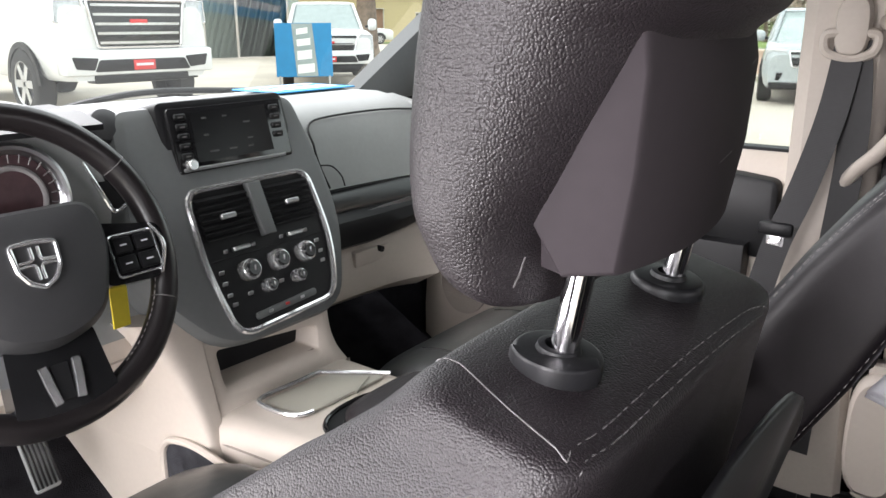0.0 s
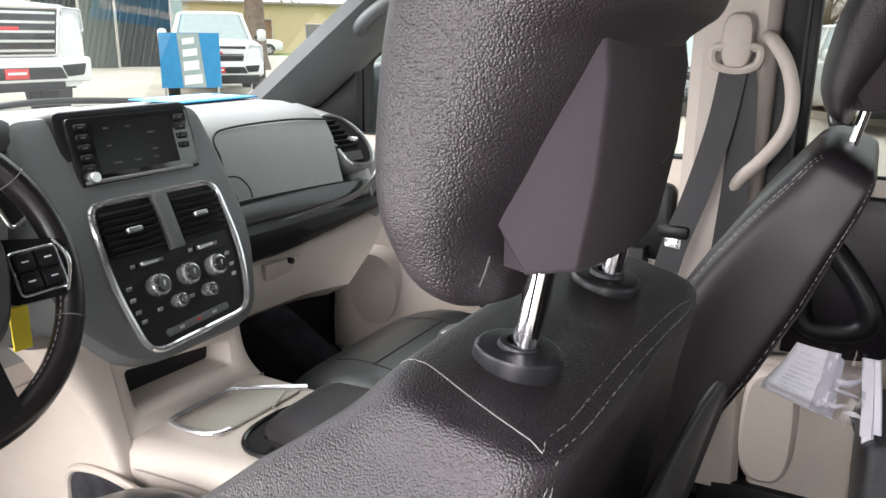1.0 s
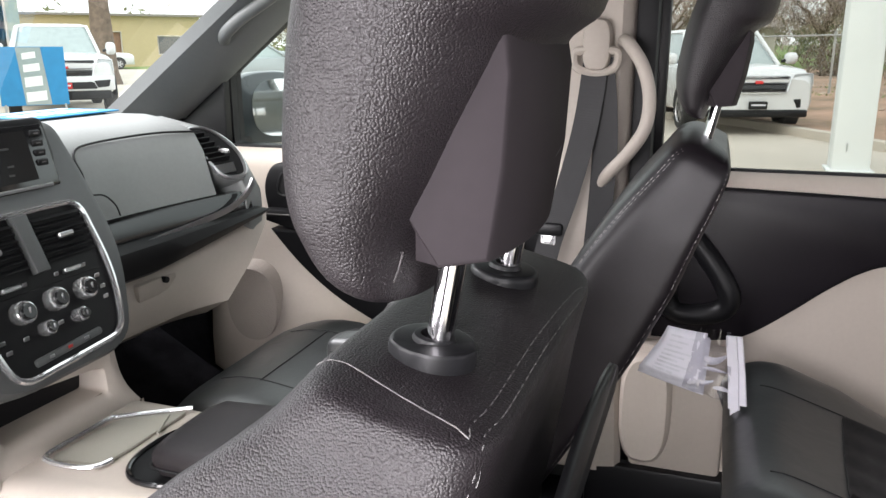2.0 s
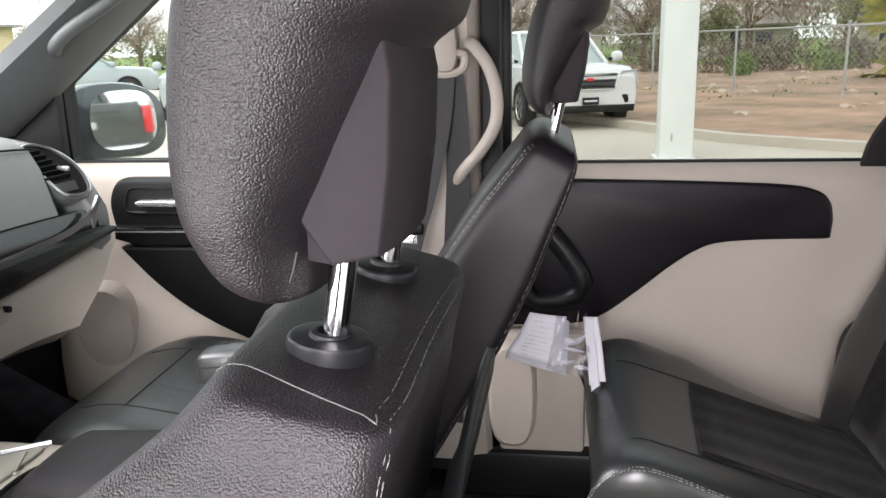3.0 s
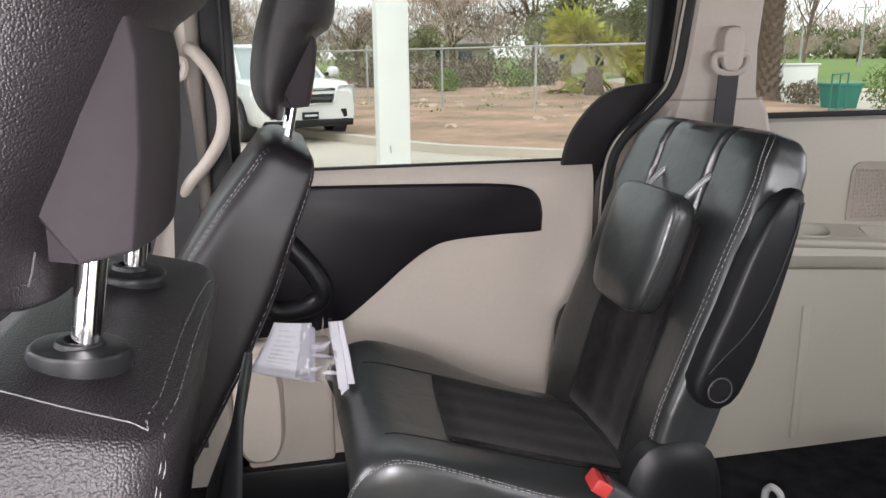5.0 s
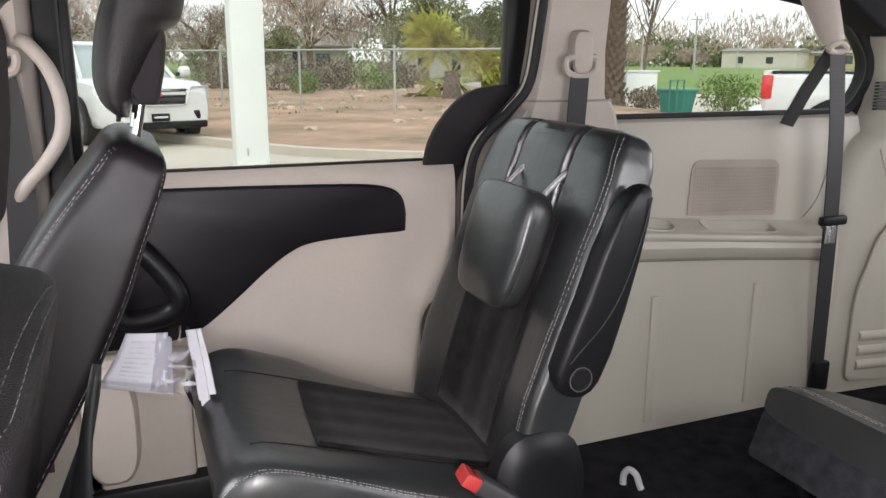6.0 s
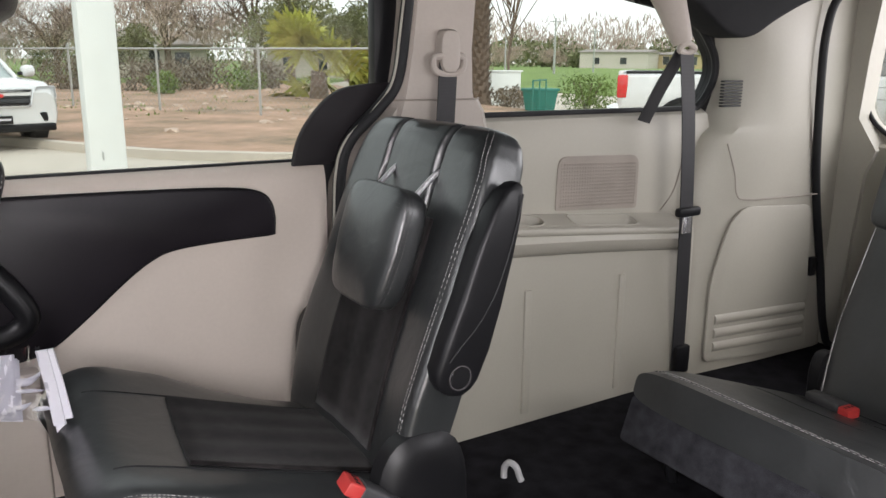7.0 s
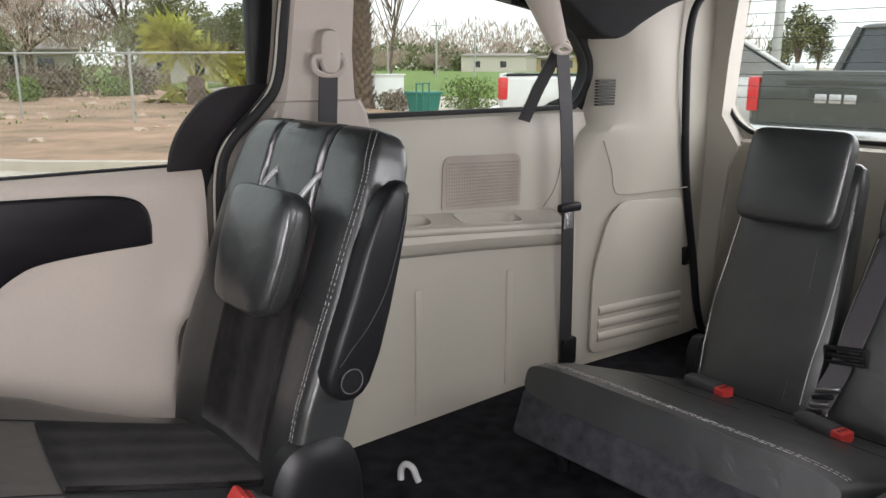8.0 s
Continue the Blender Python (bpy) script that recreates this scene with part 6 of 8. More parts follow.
for y, zt, w0, w1 in ((1.50, 0.80, -0.165, 0.13), (1.30, 0.81, -0.165, 0.13), (1.10, 0.80, -0.165, 0.13), (0.86, 0.835, -0.162, 0.135), (0.75, 0.848, -0.155, 0.145), (0.70, 0.848, -0.145, 0.145), (0.58, 0.846, -0.135, 0.145), (0.40, 0.842, -0.125, 0.14), (0.22, 0.835, -0.12, 0.135)):
    rings.append([Vector((w0 - 0.004, y, FLOOR_Z - 0.1)), Vector((w0 - 0.002, y, zt - 0.20)), Vector((w0, y, zt - 0.035)), Vector((w0 + 0.006, y, zt - 0.014)), Vector((w0 + 0.018, y, zt - 0.004)), Vector((w0 + 0.035, y, zt)), Vector((w1 - 0.035, y, zt)), Vector((w1 - 0.018, y, zt - 0.004)), Vector((w1 - 0.006, y, zt - 0.014)), Vector((w1, y, zt - 0.035)), Vector((w1 + 0.002, y, zt - 0.2)), Vector((w1 + 0.004, y, FLOOR_Z - 0.1))])
loft(bm, rings)
part("body", bm, BEIGE, con)
bm = bmesh.new()
sweep(bm, [(-0.157, 0.86, 0.802), (-0.150, 0.75, 0.812), (-0.138, 0.62, 0.812), (-0.131, 0.45, 0.808)], 0.0018, 6)
part("lid_gap", bm, BEIGE_DARK, con)
bm = bmesh.new()
plate(bm, rounded([(-0.078, 0.716), (0.049, 0.708), (0.112, 0.622), (-0.064, 0.630)], [0.02, 0.02, 0.02, 0.03]), lambda x, y: Vector((x, y, 0.8485)), (0, 0, 0.004), bevel=0.002)
part("tray", bm, BEIGE_LIGHT, con)
bm = bmesh.new()
sweep(bm, smooth_line([(-0.050, 0.629, 0.852), (-0.072, 0.637, 0.8525), (-0.083, 0.665, 0.853), (-0.083, 0.706, 0.854), (-0.067, 0.721, 0.855), (0.0, 0.718, 0.855), (0.042, 0.715, 0.855), (0.060, 0.700, 0.854), (0.118, 0.622, 0.852)], 7), 0.0038, 8)
part("tray_rail", bm, CHROME, con, "chrome tray rail")
bm = bmesh.new()
sweep(bm, [(0.03, 0.618, 0.853), (0.085, 0.640, 0.853)], 0.002, 6)
part("tray_groove", bm, BEIGE_LIGHT, con)
bm = bmesh.new()
loft(bm, [oval((0.0, 0.545, z), (1, 0, 0), (0, 1, 0), w, w * 0.75, 28, 2.4) for z, w in ((0.842, 0.082), (0.8485, 0.080), (0.8495, 0.072))])
cupp = part("cup_holder", bm, RUBBER, con, "black cup holder insert")
bm = bmesh.new()
sweep(bm, oval((0.0, 0.545, 0.8495), (1, 0, 0), (0, 1, 0), 0.083, 0.063, 36, 2.4), 0.004, 8, True)
part("cup_rim", bm, GLOSS_BLACK, cupp)
bm = bmesh.new()
loft(bm, [oval((0.008, y, z), (1, 0, 0), (0, 0, 1), w, h, 28, 3.6) for y, z, w, h in ((0.552, 0.872, 0.060, 0.010), (0.548, 0.873, 0.074, 0.020), (0.53, 0.875, 0.084, 0.026), (0.40, 0.878, 0.088, 0.028), (0.20, 0.878, 0.086, 0.028))])
lidp = part("armrest_lid", bm, LEATHER, con, "black padded console lid")
bm = bmesh.new()
for yy in (0.540, 0.536):
    stitches(bm, smooth_line([(-0.060, yy - 0.004, 0.8965), (-0.03, yy, 0.8975), (0.05, yy, 0.8975), (0.076, yy - 0.004, 0.8965)], 5), 0.006, 0.003, 0.0006)
part("stitching", bm, THREAD, lidp)["kind"] = "stuff"
bm = bmesh.new()
sweep(bm, smooth_line([(-0.078, 0.42, 0.872), (-0.077, 0.52, 0.870), (-0.060, 0.553, 0.868), (0.01, 0.556, 0.868), (0.074, 0.553, 0.868)], 6), 0.0016, 6)
part("lid_seam", bm, RUBBER, lidp)
# knee panel on the driver's side
bm = bmesh.new()
across(bm, [(1.0, 1.0), (0.845, 1.004), (0.825, 0.985), (0.824, 0.94), (0.86, 0.88), (0.95, 0.83), (1.15, 0.82), (1.3, 0.82), (1.3, 0.95)], -0.34, -0.155, 6, False)
part("knee_panel", bm, BEIGE, con)
bm = bmesh.new()
across(bm, [(1.0, 1.0), (0.845, 1.004), (0.825, 0.985), (0.835, 0.94), (0.88, 0.905), (1.0, 0.895), (1.2, 0.895)], -0.80, -0.342, 4, False)
part("knee_panel", bm, BEIGE, con)
bm = bmesh.new()
sweep(bm, smooth_line([(-0.34, 0.817, 0.955), (-0.25, 0.817, 0.95), (-0.17, 0.80, 0.962), (-0.12, 0.755, 0.975)], 6), 0.0016, 6)
part("panel_gap", bm, BEIGE_DARK, con)
# flat charcoal plate in place of the shade inside the pocket
bm = bmesh.new()
pk_ = rounded([(0.838, 0.60), (0.836, 0.795), (0.76, 0.812), (0.60, 0.79), (0.56, 0.60)], [0.01, 0.035, 0.05, 0.05, 0.01])
plate(bm, pk_, side_plane(-0.168), (-0.004, 0, 0))
sp_ = part("side_pocket", bm, CARPET_GREY, con, "side pocket with its inner shade drawn as a charcoal plate")
bm = bmesh.new()
sweep(bm, [Vector((-0.173, y, z)) for y, z in pk_], 0.006, 8, True)
part("pocket_rim", bm, BEIGE, sp_)

# steering wheel
SC, SR = Vector((-0.398, 0.705, 1.150)), 0.160
wx, wn_, wu = Vector((1, 0, 0)), Vector((0, -0.927, 0.375)), Vector((0, 0.375, 0.927))
wheel = thing("steering_wheel", "black leather steering wheel with gloss black spokes", "steering wheel")


def wp(u, v, d=0.0):
    return SC + wx * (u * 1.07) + wu * (v * 1.08) + wn_ * d


bm = bmesh.new()
sweep(bm, [wp(SR * math.cos(a), SR * math.sin(a), 0.0) for a in [2 * math.pi * k / 72 for k in range(72)]], 0.0165, 14, True)
part("rim", bm, RIM_LEATHER, wheel, "black leather rim")
bm = bmesh.new()
for a0, a1 in ((-60, 8), (172, 240)):
    stitches(bm, [wp((SR - 0.0155) * math.cos(radians(a)), (SR - 0.0155) * math.sin(radians(a)), 0.007) for a in range(a0, a1, 3)], 0.005, 0.0025, 0.0009)
part("stitching", bm, THREAD, wheel)["kind"] = "stuff"
bm = bmesh.new()
rings = [[wp(u * s, v * s, d) for u, v in rounded([(-0.088, 0.055), (0.088, 0.055), (0.092, 0.0), (0.065, -0.075), (0.0, -0.095), (-0.065, -0.075), (-0.092, 0.0)], 0.03)] for d, s in ((-0.03, 0.9), (0.0, 1.0), (0.022, 0.97), (0.034, 0.88), (0.038, 0.7), (0.039, 0.3))]
loft(bm, rings)
part("airbag_cover", bm, AIRBAG, wheel, "dark grey airbag cover")
bm = bmesh.new()
def em(u, v, d=0.0405):
    return wp(0.003 + u * 0.66, -0.003 + v * 0.66, d)


sweep(bm, [em(u, v * 1.08) for u, v in rounded([(-0.034, 0.028), (0.0, 0.030), (0.034, 0.026), (0.032, -0.008), (0.020, -0.026), (0.0, -0.036), (-0.020, -0.026), (-0.032, -0.008)], 0.006)], 0.0028, 8, True)
for sx in (-1, 1):
    sweep(bm, smooth_line([em(sx * 0.006, 0.024), em(sx * 0.006, 0.008), em(sx * 0.010, 0.004), em(sx * 0.028, 0.003)], 5), 0.0020, 8)
    sweep(bm, smooth_line([em(sx * 0.004, -0.026), em(sx * 0.004, -0.008), em(sx * 0.009, -0.003), em(sx * 0.028, -0.003)], 5), 0.0020, 8)
part("emblem", bm, CHROME, wheel, "chrome shield outline")
for s in (-1, 1):
    bm = bmesh.new()
    rings = [[wp(s * u, v, d) for u, v in rounded([(0.070, 0.028), (0.158, 0.012), (0.156, -0.030), (0.140, -0.048), (0.075, -0.045)], 0.012)] for d in (-0.012, 0.012, 0.016)]
    loft(bm, rings)
    spk_ = part("spoke", bm, GLOSS_BLACK, wheel, "gloss black spoke")
    for du, dv in ((-0.013, 0.008), (0.013, 0.008), (-0.013, -0.013), (0.013, -0.013)):
        bm = bmesh.new()
        plate(bm, rounded([(s * 0.118 + du - 0.011, -0.012 + dv - 0.009), (s * 0.118 + du + 0.011, -0.012 + dv - 0.009), (s * 0.118 + du + 0.011, -0.012 + dv + 0.009), (s * 0.118 + du - 0.011, -0.012 + dv + 0.009)], 0.003), lambda u, v: wp(u, v, 0.015), tuple(wn_ * 0.005), bevel=0.0015)
        btn = part("button", bm, BLACK_PLASTIC, spk_)
        plate(bm := bmesh.new(), [(s * 0.118 + du - 0.004, -0.0128 + dv), (s * 0.118 + du + 0.004, -0.0128 + dv), (s * 0.118 + du + 0.004, -0.0112 + dv), (s * 0.118 + du - 0.004, -0.0112 + dv)], lambda u, v: wp(u, v, 0.0202), tuple(wn_ * 0.0004))
        part("icon_bar", bm, PAPER, spk_)
    bm = bmesh.new()
    sweep(bm, [wp(s * 0.118 + u, -0.0145 + v, 0.0165) for u, v in rounded([(-0.027, -0.024), (0.027, -0.024), (0.027, 0.022), (-0.027, 0.022)], 0.006)], 0.0016, 8, True)
    part("button_bezel", bm, CHROME, spk_, "silver button surround")
    bm = bmesh.new()
    sweep(bm, smooth_line([wp(s * 0.145, 0.014, 0.016), wp(s * 0.155, -0.012, 0.017), wp(s * 0.142, -0.044, 0.016)], 6), 0.0022, 8)
    part("spoke_trim", bm, CHROME, spk_)
bm = bmesh.new()
rings = [[wp(u, v, d) for u, v in rounded([(-0.046, -0.075), (0.046, -0.075), (0.054, -0.157), (-0.054, -0.157)], 0.008)] for d in (-0.012, 0.010, 0.014)]
loft(bm, rings)
low = part("spoke", bm, GLOSS_BLACK, wheel, "gloss black lower spoke")
bm = bmesh.new()
plate(bm, rounded([(-0.0085, -0.104), (0.0095, -0.104), (0.0070, -0.141), (-0.0065, -0.141)], 0.002), lambda u, v: wp(u, v, 0.0142), tuple(wn_ * 0.0006))
part("spoke_recess", bm, RUBBER, low)
for a in (33, -27, 147, 207):
    bm = bmesh.new()
    mid_ = wp(SR * math.cos(radians(a)), SR * math.sin(radians(a)), 0.0)
    sweep(bm, oval(mid_, (mid_ - SC).normalized(), wn_, 0.0168, 0.0168, 24, 2), 0.0007, 5, True)
    part("rim_seam", bm, THREAD_DIM, wheel, "thin grey seam round the rim")
for u in (-0.013, 0.015):
    bm = bmesh.new()
    sweep(bm, [wp(u * 1.25, -0.103, 0.015), wp(u * 1.1, -0.122, 0.0155), wp(u * 0.85, -0.143, 0.015)], 0, flat=(0.0042, 0.0016), ref=(1, 0, 0))
    part("spoke_trim", bm, CHROME, low)
tag = thing("paper_tag", "yellow paper tag hanging behind the steering wheel", "tag")
bm = bmesh.new()
box(bm, (-0.286, 0.728, 1.035), (-0.262, 0.731, 1.110), 0.001, 1)
part("card", bm, YELLOW, tag)
bm = bmesh.new()
sweep(bm, [(-0.274, 0.730, 1.110), (-0.29, 0.76, 1.15)], 0.0012, 6)
part("string", bm, THREAD, tag)
col = thing("steering_column", "dark grey steering column cover", "steering column")
bm = bmesh.new()
sweep(bm, [SC - wn_ * 0.02, SC - wn_ * 0.13, SC - wn_ * 0.28], [0.05, 0.06, 0.07], 18)
part("cover", bm, DASH_GREY, col)

# instrument cluster
clus = thing("instrument_cluster", "dark gauge cluster under a hood with satin ring", "instrument cluster")
bm = bmesh.new()
loft(bm, [[Vector((x, y, z)) for x, z in rounded([(-0.60, 1.12), (-0.235, 1.12), (-0.225, 1.20), (-0.27, 1.285), (-0.55, 1.285), (-0.61, 1.20)], 0.05)] for y in (0.80, 0.90)])
part("housing", bm, DASH_GREY, clus)
for x, r in ((-0.355, 0.062), (-0.49, 0.062)):
    bm = bmesh.new()
    disc(bm, (x, 0.795, 1.205), (0, -1, 0.15), r, 0.012, 40)
    g = part("gauge", bm, DIAL, clus, "dark red-tinted gauge")
    bm = bmesh.new()
    sweep(bm, oval((x, 0.785, 1.207), (1, 0, 0), (0, 0.15, 1), r, r, 44, 2), 0.006, 8, True)
    part("gauge_ring", bm, SATIN, g, "satin silver ring")
    bm = bmesh.new()
    loft(bm, [oval((x, y, 1.2065), (1, 0, 0), (0, 0.15, 1), r * k, r * k, 44, 2) for y, k in ((0.784, 1.0), (0.7865, 0.93), (0.7885, 0.86))], cap=False)
    part("bowl", bm, SATIN, g, "satin silver gauge bowl").modifiers.new("thickness", "SOLIDIFY").thickness = 0.0012
    bm = bmesh.new()
    sweep(bm, oval((x, 0.7865, 1.2065), (1, 0, 0), (0, 0.15, 1), r * 0.60, r * 0.60, 44, 2), 0.0035, 8, True)
    part("scale_band", bm, THREAD, g, "pale grey scale band")
    for k in range(19):
        a = radians(-40 + k * 14.5)
        bm = bmesh.new()
        c = Vector((x + r * 0.8 * math.cos(a), 0.786, 1.206 + r * 0.8 * math.sin(a)))
        d = Vector((math.cos(a), 0, math.sin(a))) * 0.005
        sweep(bm, [c - d, c + d], 0.0009, 5)
        part("tick", bm, THREAD, g)
bm = bmesh.new()
across(bm, [(0.98, 1.285), (0.90, 1.302), (0.82, 1.298), (0.775, 1.285), (0.775, 1.278), (0.83, 1.285), (0.90, 1.285)], -0.59, -0.24, 8, False)
part("hood", bm, BLACK_PLASTIC, clus)
pod = thing("dash_sensor_pod", "small dark round pod on the dash", "sensor")
bm = bmesh.new()
loft(bm, [oval((-0.187, 0.880 - d, 1.262 + d * 0.5), (1, 0, 0), (0, 0.4, 0.9), w, w, 24, 2) for d, w in ((-0.02, 0.026), (0.012, 0.027), (0.022, 0.023), (0.026, 0.014))])
part("cap", bm, AIRBAG, pod)
lamp = thing("light_switch_panel", "dark switch panel with chrome edge", "control panel")
bm = bmesh.new()
lp = rounded([(-0.262, 1.243), (-0.232, 1.243), (-0.203, 1.178), (-0.228, 1.164)], 0.010)
plate(bm, lp, lambda x, z: Vector((x, 0.805 + (z - 1.15) * 0.12, z)), (0, -0.012, 0), bevel=0.003)
part("panel", bm, BLACK_PLASTIC, lamp)
bm = bmesh.new()
sweep(bm, [Vector((x, 0.792 + (z - 1.15) * 0.12, z)) for x, z in lp], 0.0028, 8, True)
part("edge", bm, CHROME, lamp, "chrome edge")
ped = thing("accelerator_pedal", "ribbed dark metal accelerator pedal", "pedal")
bm = bmesh.new()
pm = Matrix.Translation((-0.275, 1.03, 0.742)) @ Matrix.Rotation(radians(-28), 4, "X")
box(bm, (-0.021, -0.006, -0.056), (0.021, 0.006, 0.056), 0.006, m=pm)
part("pad", bm, DASH_GREY, ped)
for k in range(6):
    bm = bmesh.new()
    box(bm, (-0.019 + 0.007 * k, -0.009, -0.050), (-0.0155 + 0.007 * k, -0.005, 0.050), 0.001, 1, pm)
    part("rib", bm, BLACK_PLASTIC, ped)
bm = bmesh.new()
sweep(bm, smooth_line([(-0.275, 1.04, 0.77), (-0.275, 1.12, 0.84), (-0.275, 1.45, 0.94)], 5), 0.010, 8)
part("arm", bm, BLACK_PLASTIC, ped)
bm = bmesh.new()
across(bm, [(0.95, 0.98), (1.5, 0.98), (1.5, 1.05), (0.95, 1.05)], -0.80, 0.64, 2, False)
tagged(finish("dash_underside", bm, CARPET), "black underside of the dashboard", "dashboard", kind="structure")

# blue card on the dash
card = thing("dash_card", "blue printed card lying on the dash top", "card")
bm = bmesh.new()
box(bm, (0.335, 1.09, 1.2655), (0.56, 1.245, 1.2685), 0.001, 1)
part("sheet", bm, BLUE, card)
for k in range(5):
    bm = bmesh.new()
    box(bm, (0.350 + 0.040 * k, 1.12, 1.2687), (0.374 + 0.040 * k, 1.175, 1.2695), 0.0, 1)
    part("letter_bar", bm, PAPER, card)
bm = bmesh.new()
box(bm, (0.35, 1.205, 1.2687), (0.54, 1.222, 1.2695), 0.0, 1)
part("letter_bar", bm, PAPER, card)

# front passenger door
fd = thing("front_passenger_door", "beige front door panel with dark armrest and speaker", "car door")
bm = bmesh.new()
run(bm, [(0.845, 1.166), (0.825, 1.162), (0.808, 1.150), (0.798, 1.12), (0.792, 1.00), (0.775, 0.90), (0.752, 0.80), (0.742, 0.70), (0.742, 0.50), (0.85, 0.46)], 0.195, 1.16, 8)
part("door_panel", bm, BEIGE, fd)
bm = bmesh.new()
box(bm, (0.728, 1.035, 0.30), (0.80, 1.50, 0.955), 0.006)
part("kick_panel", bm, CARPET, fd, "black kick panel beside the footwell")
bm = bmesh.new()
loft(bm, [oval((x, 0.915, 0.790), (0, 1, 0), (0, 0, 1), w, h, 40, 2.2) for x, w, h in ((0.79, 0.10, 0.115), (0.752, 0.078, 0.098), (0.742, 0.068, 0.09))])
part("speaker_grille", bm, SPEAKER_BEIGE, fd, "round beige speaker grille")
bm = bmesh.new()
pod_l = rounded([(0.885, 1.085), (0.86, 1.135), (0.55, 1.135), (0.30, 1.125), (0.205, 1.115), (0.205, 0.955), (0.36, 0.965), (0.80, 0.985), (0.875, 1.01)], [0.03, 0.03, 0.05, 0.04, 0.02, 0.02, 0.04, 0.03, 0.03])
plate(bm, pod_l, side_plane(0.80), (-0.030, 0, 0), bevel=0.012)
part("armrest_pod", bm, BLACK_PLASTIC, fd, "black armrest pod")
bm = bmesh.new()
plate(bm, rounded([(0.845, 1.06), (0.83, 1.115), (0.66, 1.115), (0.66, 1.055)], 0.018), side_plane(0.7695), (-0.002, 0, 0))
part("handle_recess", bm, RUBBER, fd)
bm = bmesh.new()
sweep(bm, [Vector((0.768, y, z)) for y, z in rounded([(0.845, 1.06), (0.83, 1.115), (0.66, 1.115), (0.66, 1.055)], 0.018)], 0.0035, 8, True)
part("handle_bezel", bm, BLACK_PLASTIC, fd, "black handle bezel")
bm = bmesh.new()
loft(bm, [oval((0.758, y, 1.082), (1, 0, 0), (0, 0, 1), w, w * 0.8, 14, 2.6) for y, w in ((0.81, 0.004), (0.80, 0.010), (0.72, 0.011), (0.68, 0.010), (0.672, 0.004))])
part("door_handle", bm, CHROME, fd, "chrome door handle")
bm = bmesh.new()
plate(bm, rounded([(0.875, 1.005), (0.875, 1.03), (0.34, 1.03), (0.34, 1.00), (0.80, 0.985)], 0.012), side_plane(0.775), (-0.035, 0, 0), bevel=0.010)
ar = part("armrest", bm, BLACK_PLASTIC, fd, "black armrest")
bm = bmesh.new()
sweep(bm, smooth_line([(0.742, 0.868, 1.020), (0.7385, 0.80, 1.021), (0.7385, 0.60, 1.022), (0.7385, 0.36, 1.020)], 6), 0.0016, 6)
part("armrest_piping", bm, THREAD, ar, "grey piping")
bm = bmesh.new()
box(bm, (0.738, 0.68, 1.030), (0.765, 0.79, 1.034), 0.002)
part("window_switch", bm, GLOSS_BLACK, ar)
bm = bmesh.new()
plate(bm, curve2([(0.85, 0.985), (0.77, 0.90), (0.67, 0.825), (0.53, 0.760), (0.38, 0.722), (0.25, 0.705)], 5) + [(0.25, 0.99)], side_plane(0.79), (-0.052, 0, 0), bevel=0.006)
part("lower_insert", bm, BLACK_PLASTIC, fd, "black lower insert")
bm = bmesh.new()
plate(bm, rounded([(1.24, 1.165), (1.004, 1.165), (1.002, 1.330), (1.03, 1.325), (1.20, 1.20)], 0.008), side_plane(0.842), (-0.024, 0, 0), bevel=0.004)
part("mirror_sail", bm, BLACK_PLASTIC, fd, "black triangular corner trim")

# A pillar
ap = thing("a_pillar_trim", "dark grey A pillar trim beside the windscreen", "pillar", kind="structure")
for s in (1, -1):
    bm = bmesh.new()
    rings = []
    for t in [-0.35 + 1.75 * k / 10 for k in range(11)]:
        a = Vector((0.78, 1.311, 1.256)).lerp(Vector((0.67, 0.887, 1.5)), t)
        b = Vector((0.805, 1.027, 1.297)).lerp(Vector((0.785, 0.762, 1.497)), t)
        mid = (a + b) / 2 + Vector((-0.035, -0.02, 0.0))
        rings.append([Vector((p.x * s, p.y, p.z)) for p in (a, a + Vector((0.06, 0.03, 0.01)), b + Vector((0.03, 0.0, 0)), b, b.lerp(mid, 0.4) + Vector((-0.014, 0, 0)), mid, a.lerp(mid, 0.5) + Vector((-0.018, -0.01, 0)))])
    loft(bm, rings)
    part("trim_panel", bm, PILLAR_GREY, ap)
gh = thing("a_pillar_grab_handle", "dark grey grab handle on the A pillar", "grab handle")
bm = bmesh.new()
sweep(bm, smooth_line([(0.735, 0.935, 1.412), (0.700, 0.905, 1.426), (0.690, 0.860, 1.455), (0.690, 0.783, 1.498), (0.690, 0.70, 1.55), (0.70, 0.65, 1.59)], 7), 0.014, 12)
part("grip", bm, PILLAR_GREY, gh)

# door mirror outside
mir = thing("door_mirror", "slate door mirror outside the passenger window", "wing mirror")
mn = Vector((-0.385, -0.92, 0.035)).normalized()
mxx = Vector((0, 0, 1)).cross(mn).normalized()
mzz = mn.cross(mxx)
mc = Vector((1.02, 0.985, 1.245))
bm = bmesh.new()
loft(bm, [oval(mc - mn * d + mxx * 0.008 - mzz * 0.004, mxx, mzz, w, h, 44, 2.9) for d, w, h in ((0.0, 0.142, 0.086), (0.003, 0.147, 0.092), (0.012, 0.150, 0.096), (0.05, 0.148, 0.095), (0.09, 0.120, 0.078), (0.115, 0.07, 0.045))])
for v in bm.verts:
    v.co.z -= 0.10 * max(0.0, (v.co - mc).dot(mxx) - 0.02)
part("housing", bm, SLATE_PAINT, mir, "slate painted housing")
bm = bmesh.new()
loft(bm, [oval(mc + mn * d + mxx * 0.024 - mzz * 0.004, mxx, mzz, w, h, 44, 2.9) for d, w, h in ((-0.004, 0.098, 0.074), (0.003, 0.098, 0.074))])
part("mirror_glass", bm, MIRROR, mir, "mirror glass")
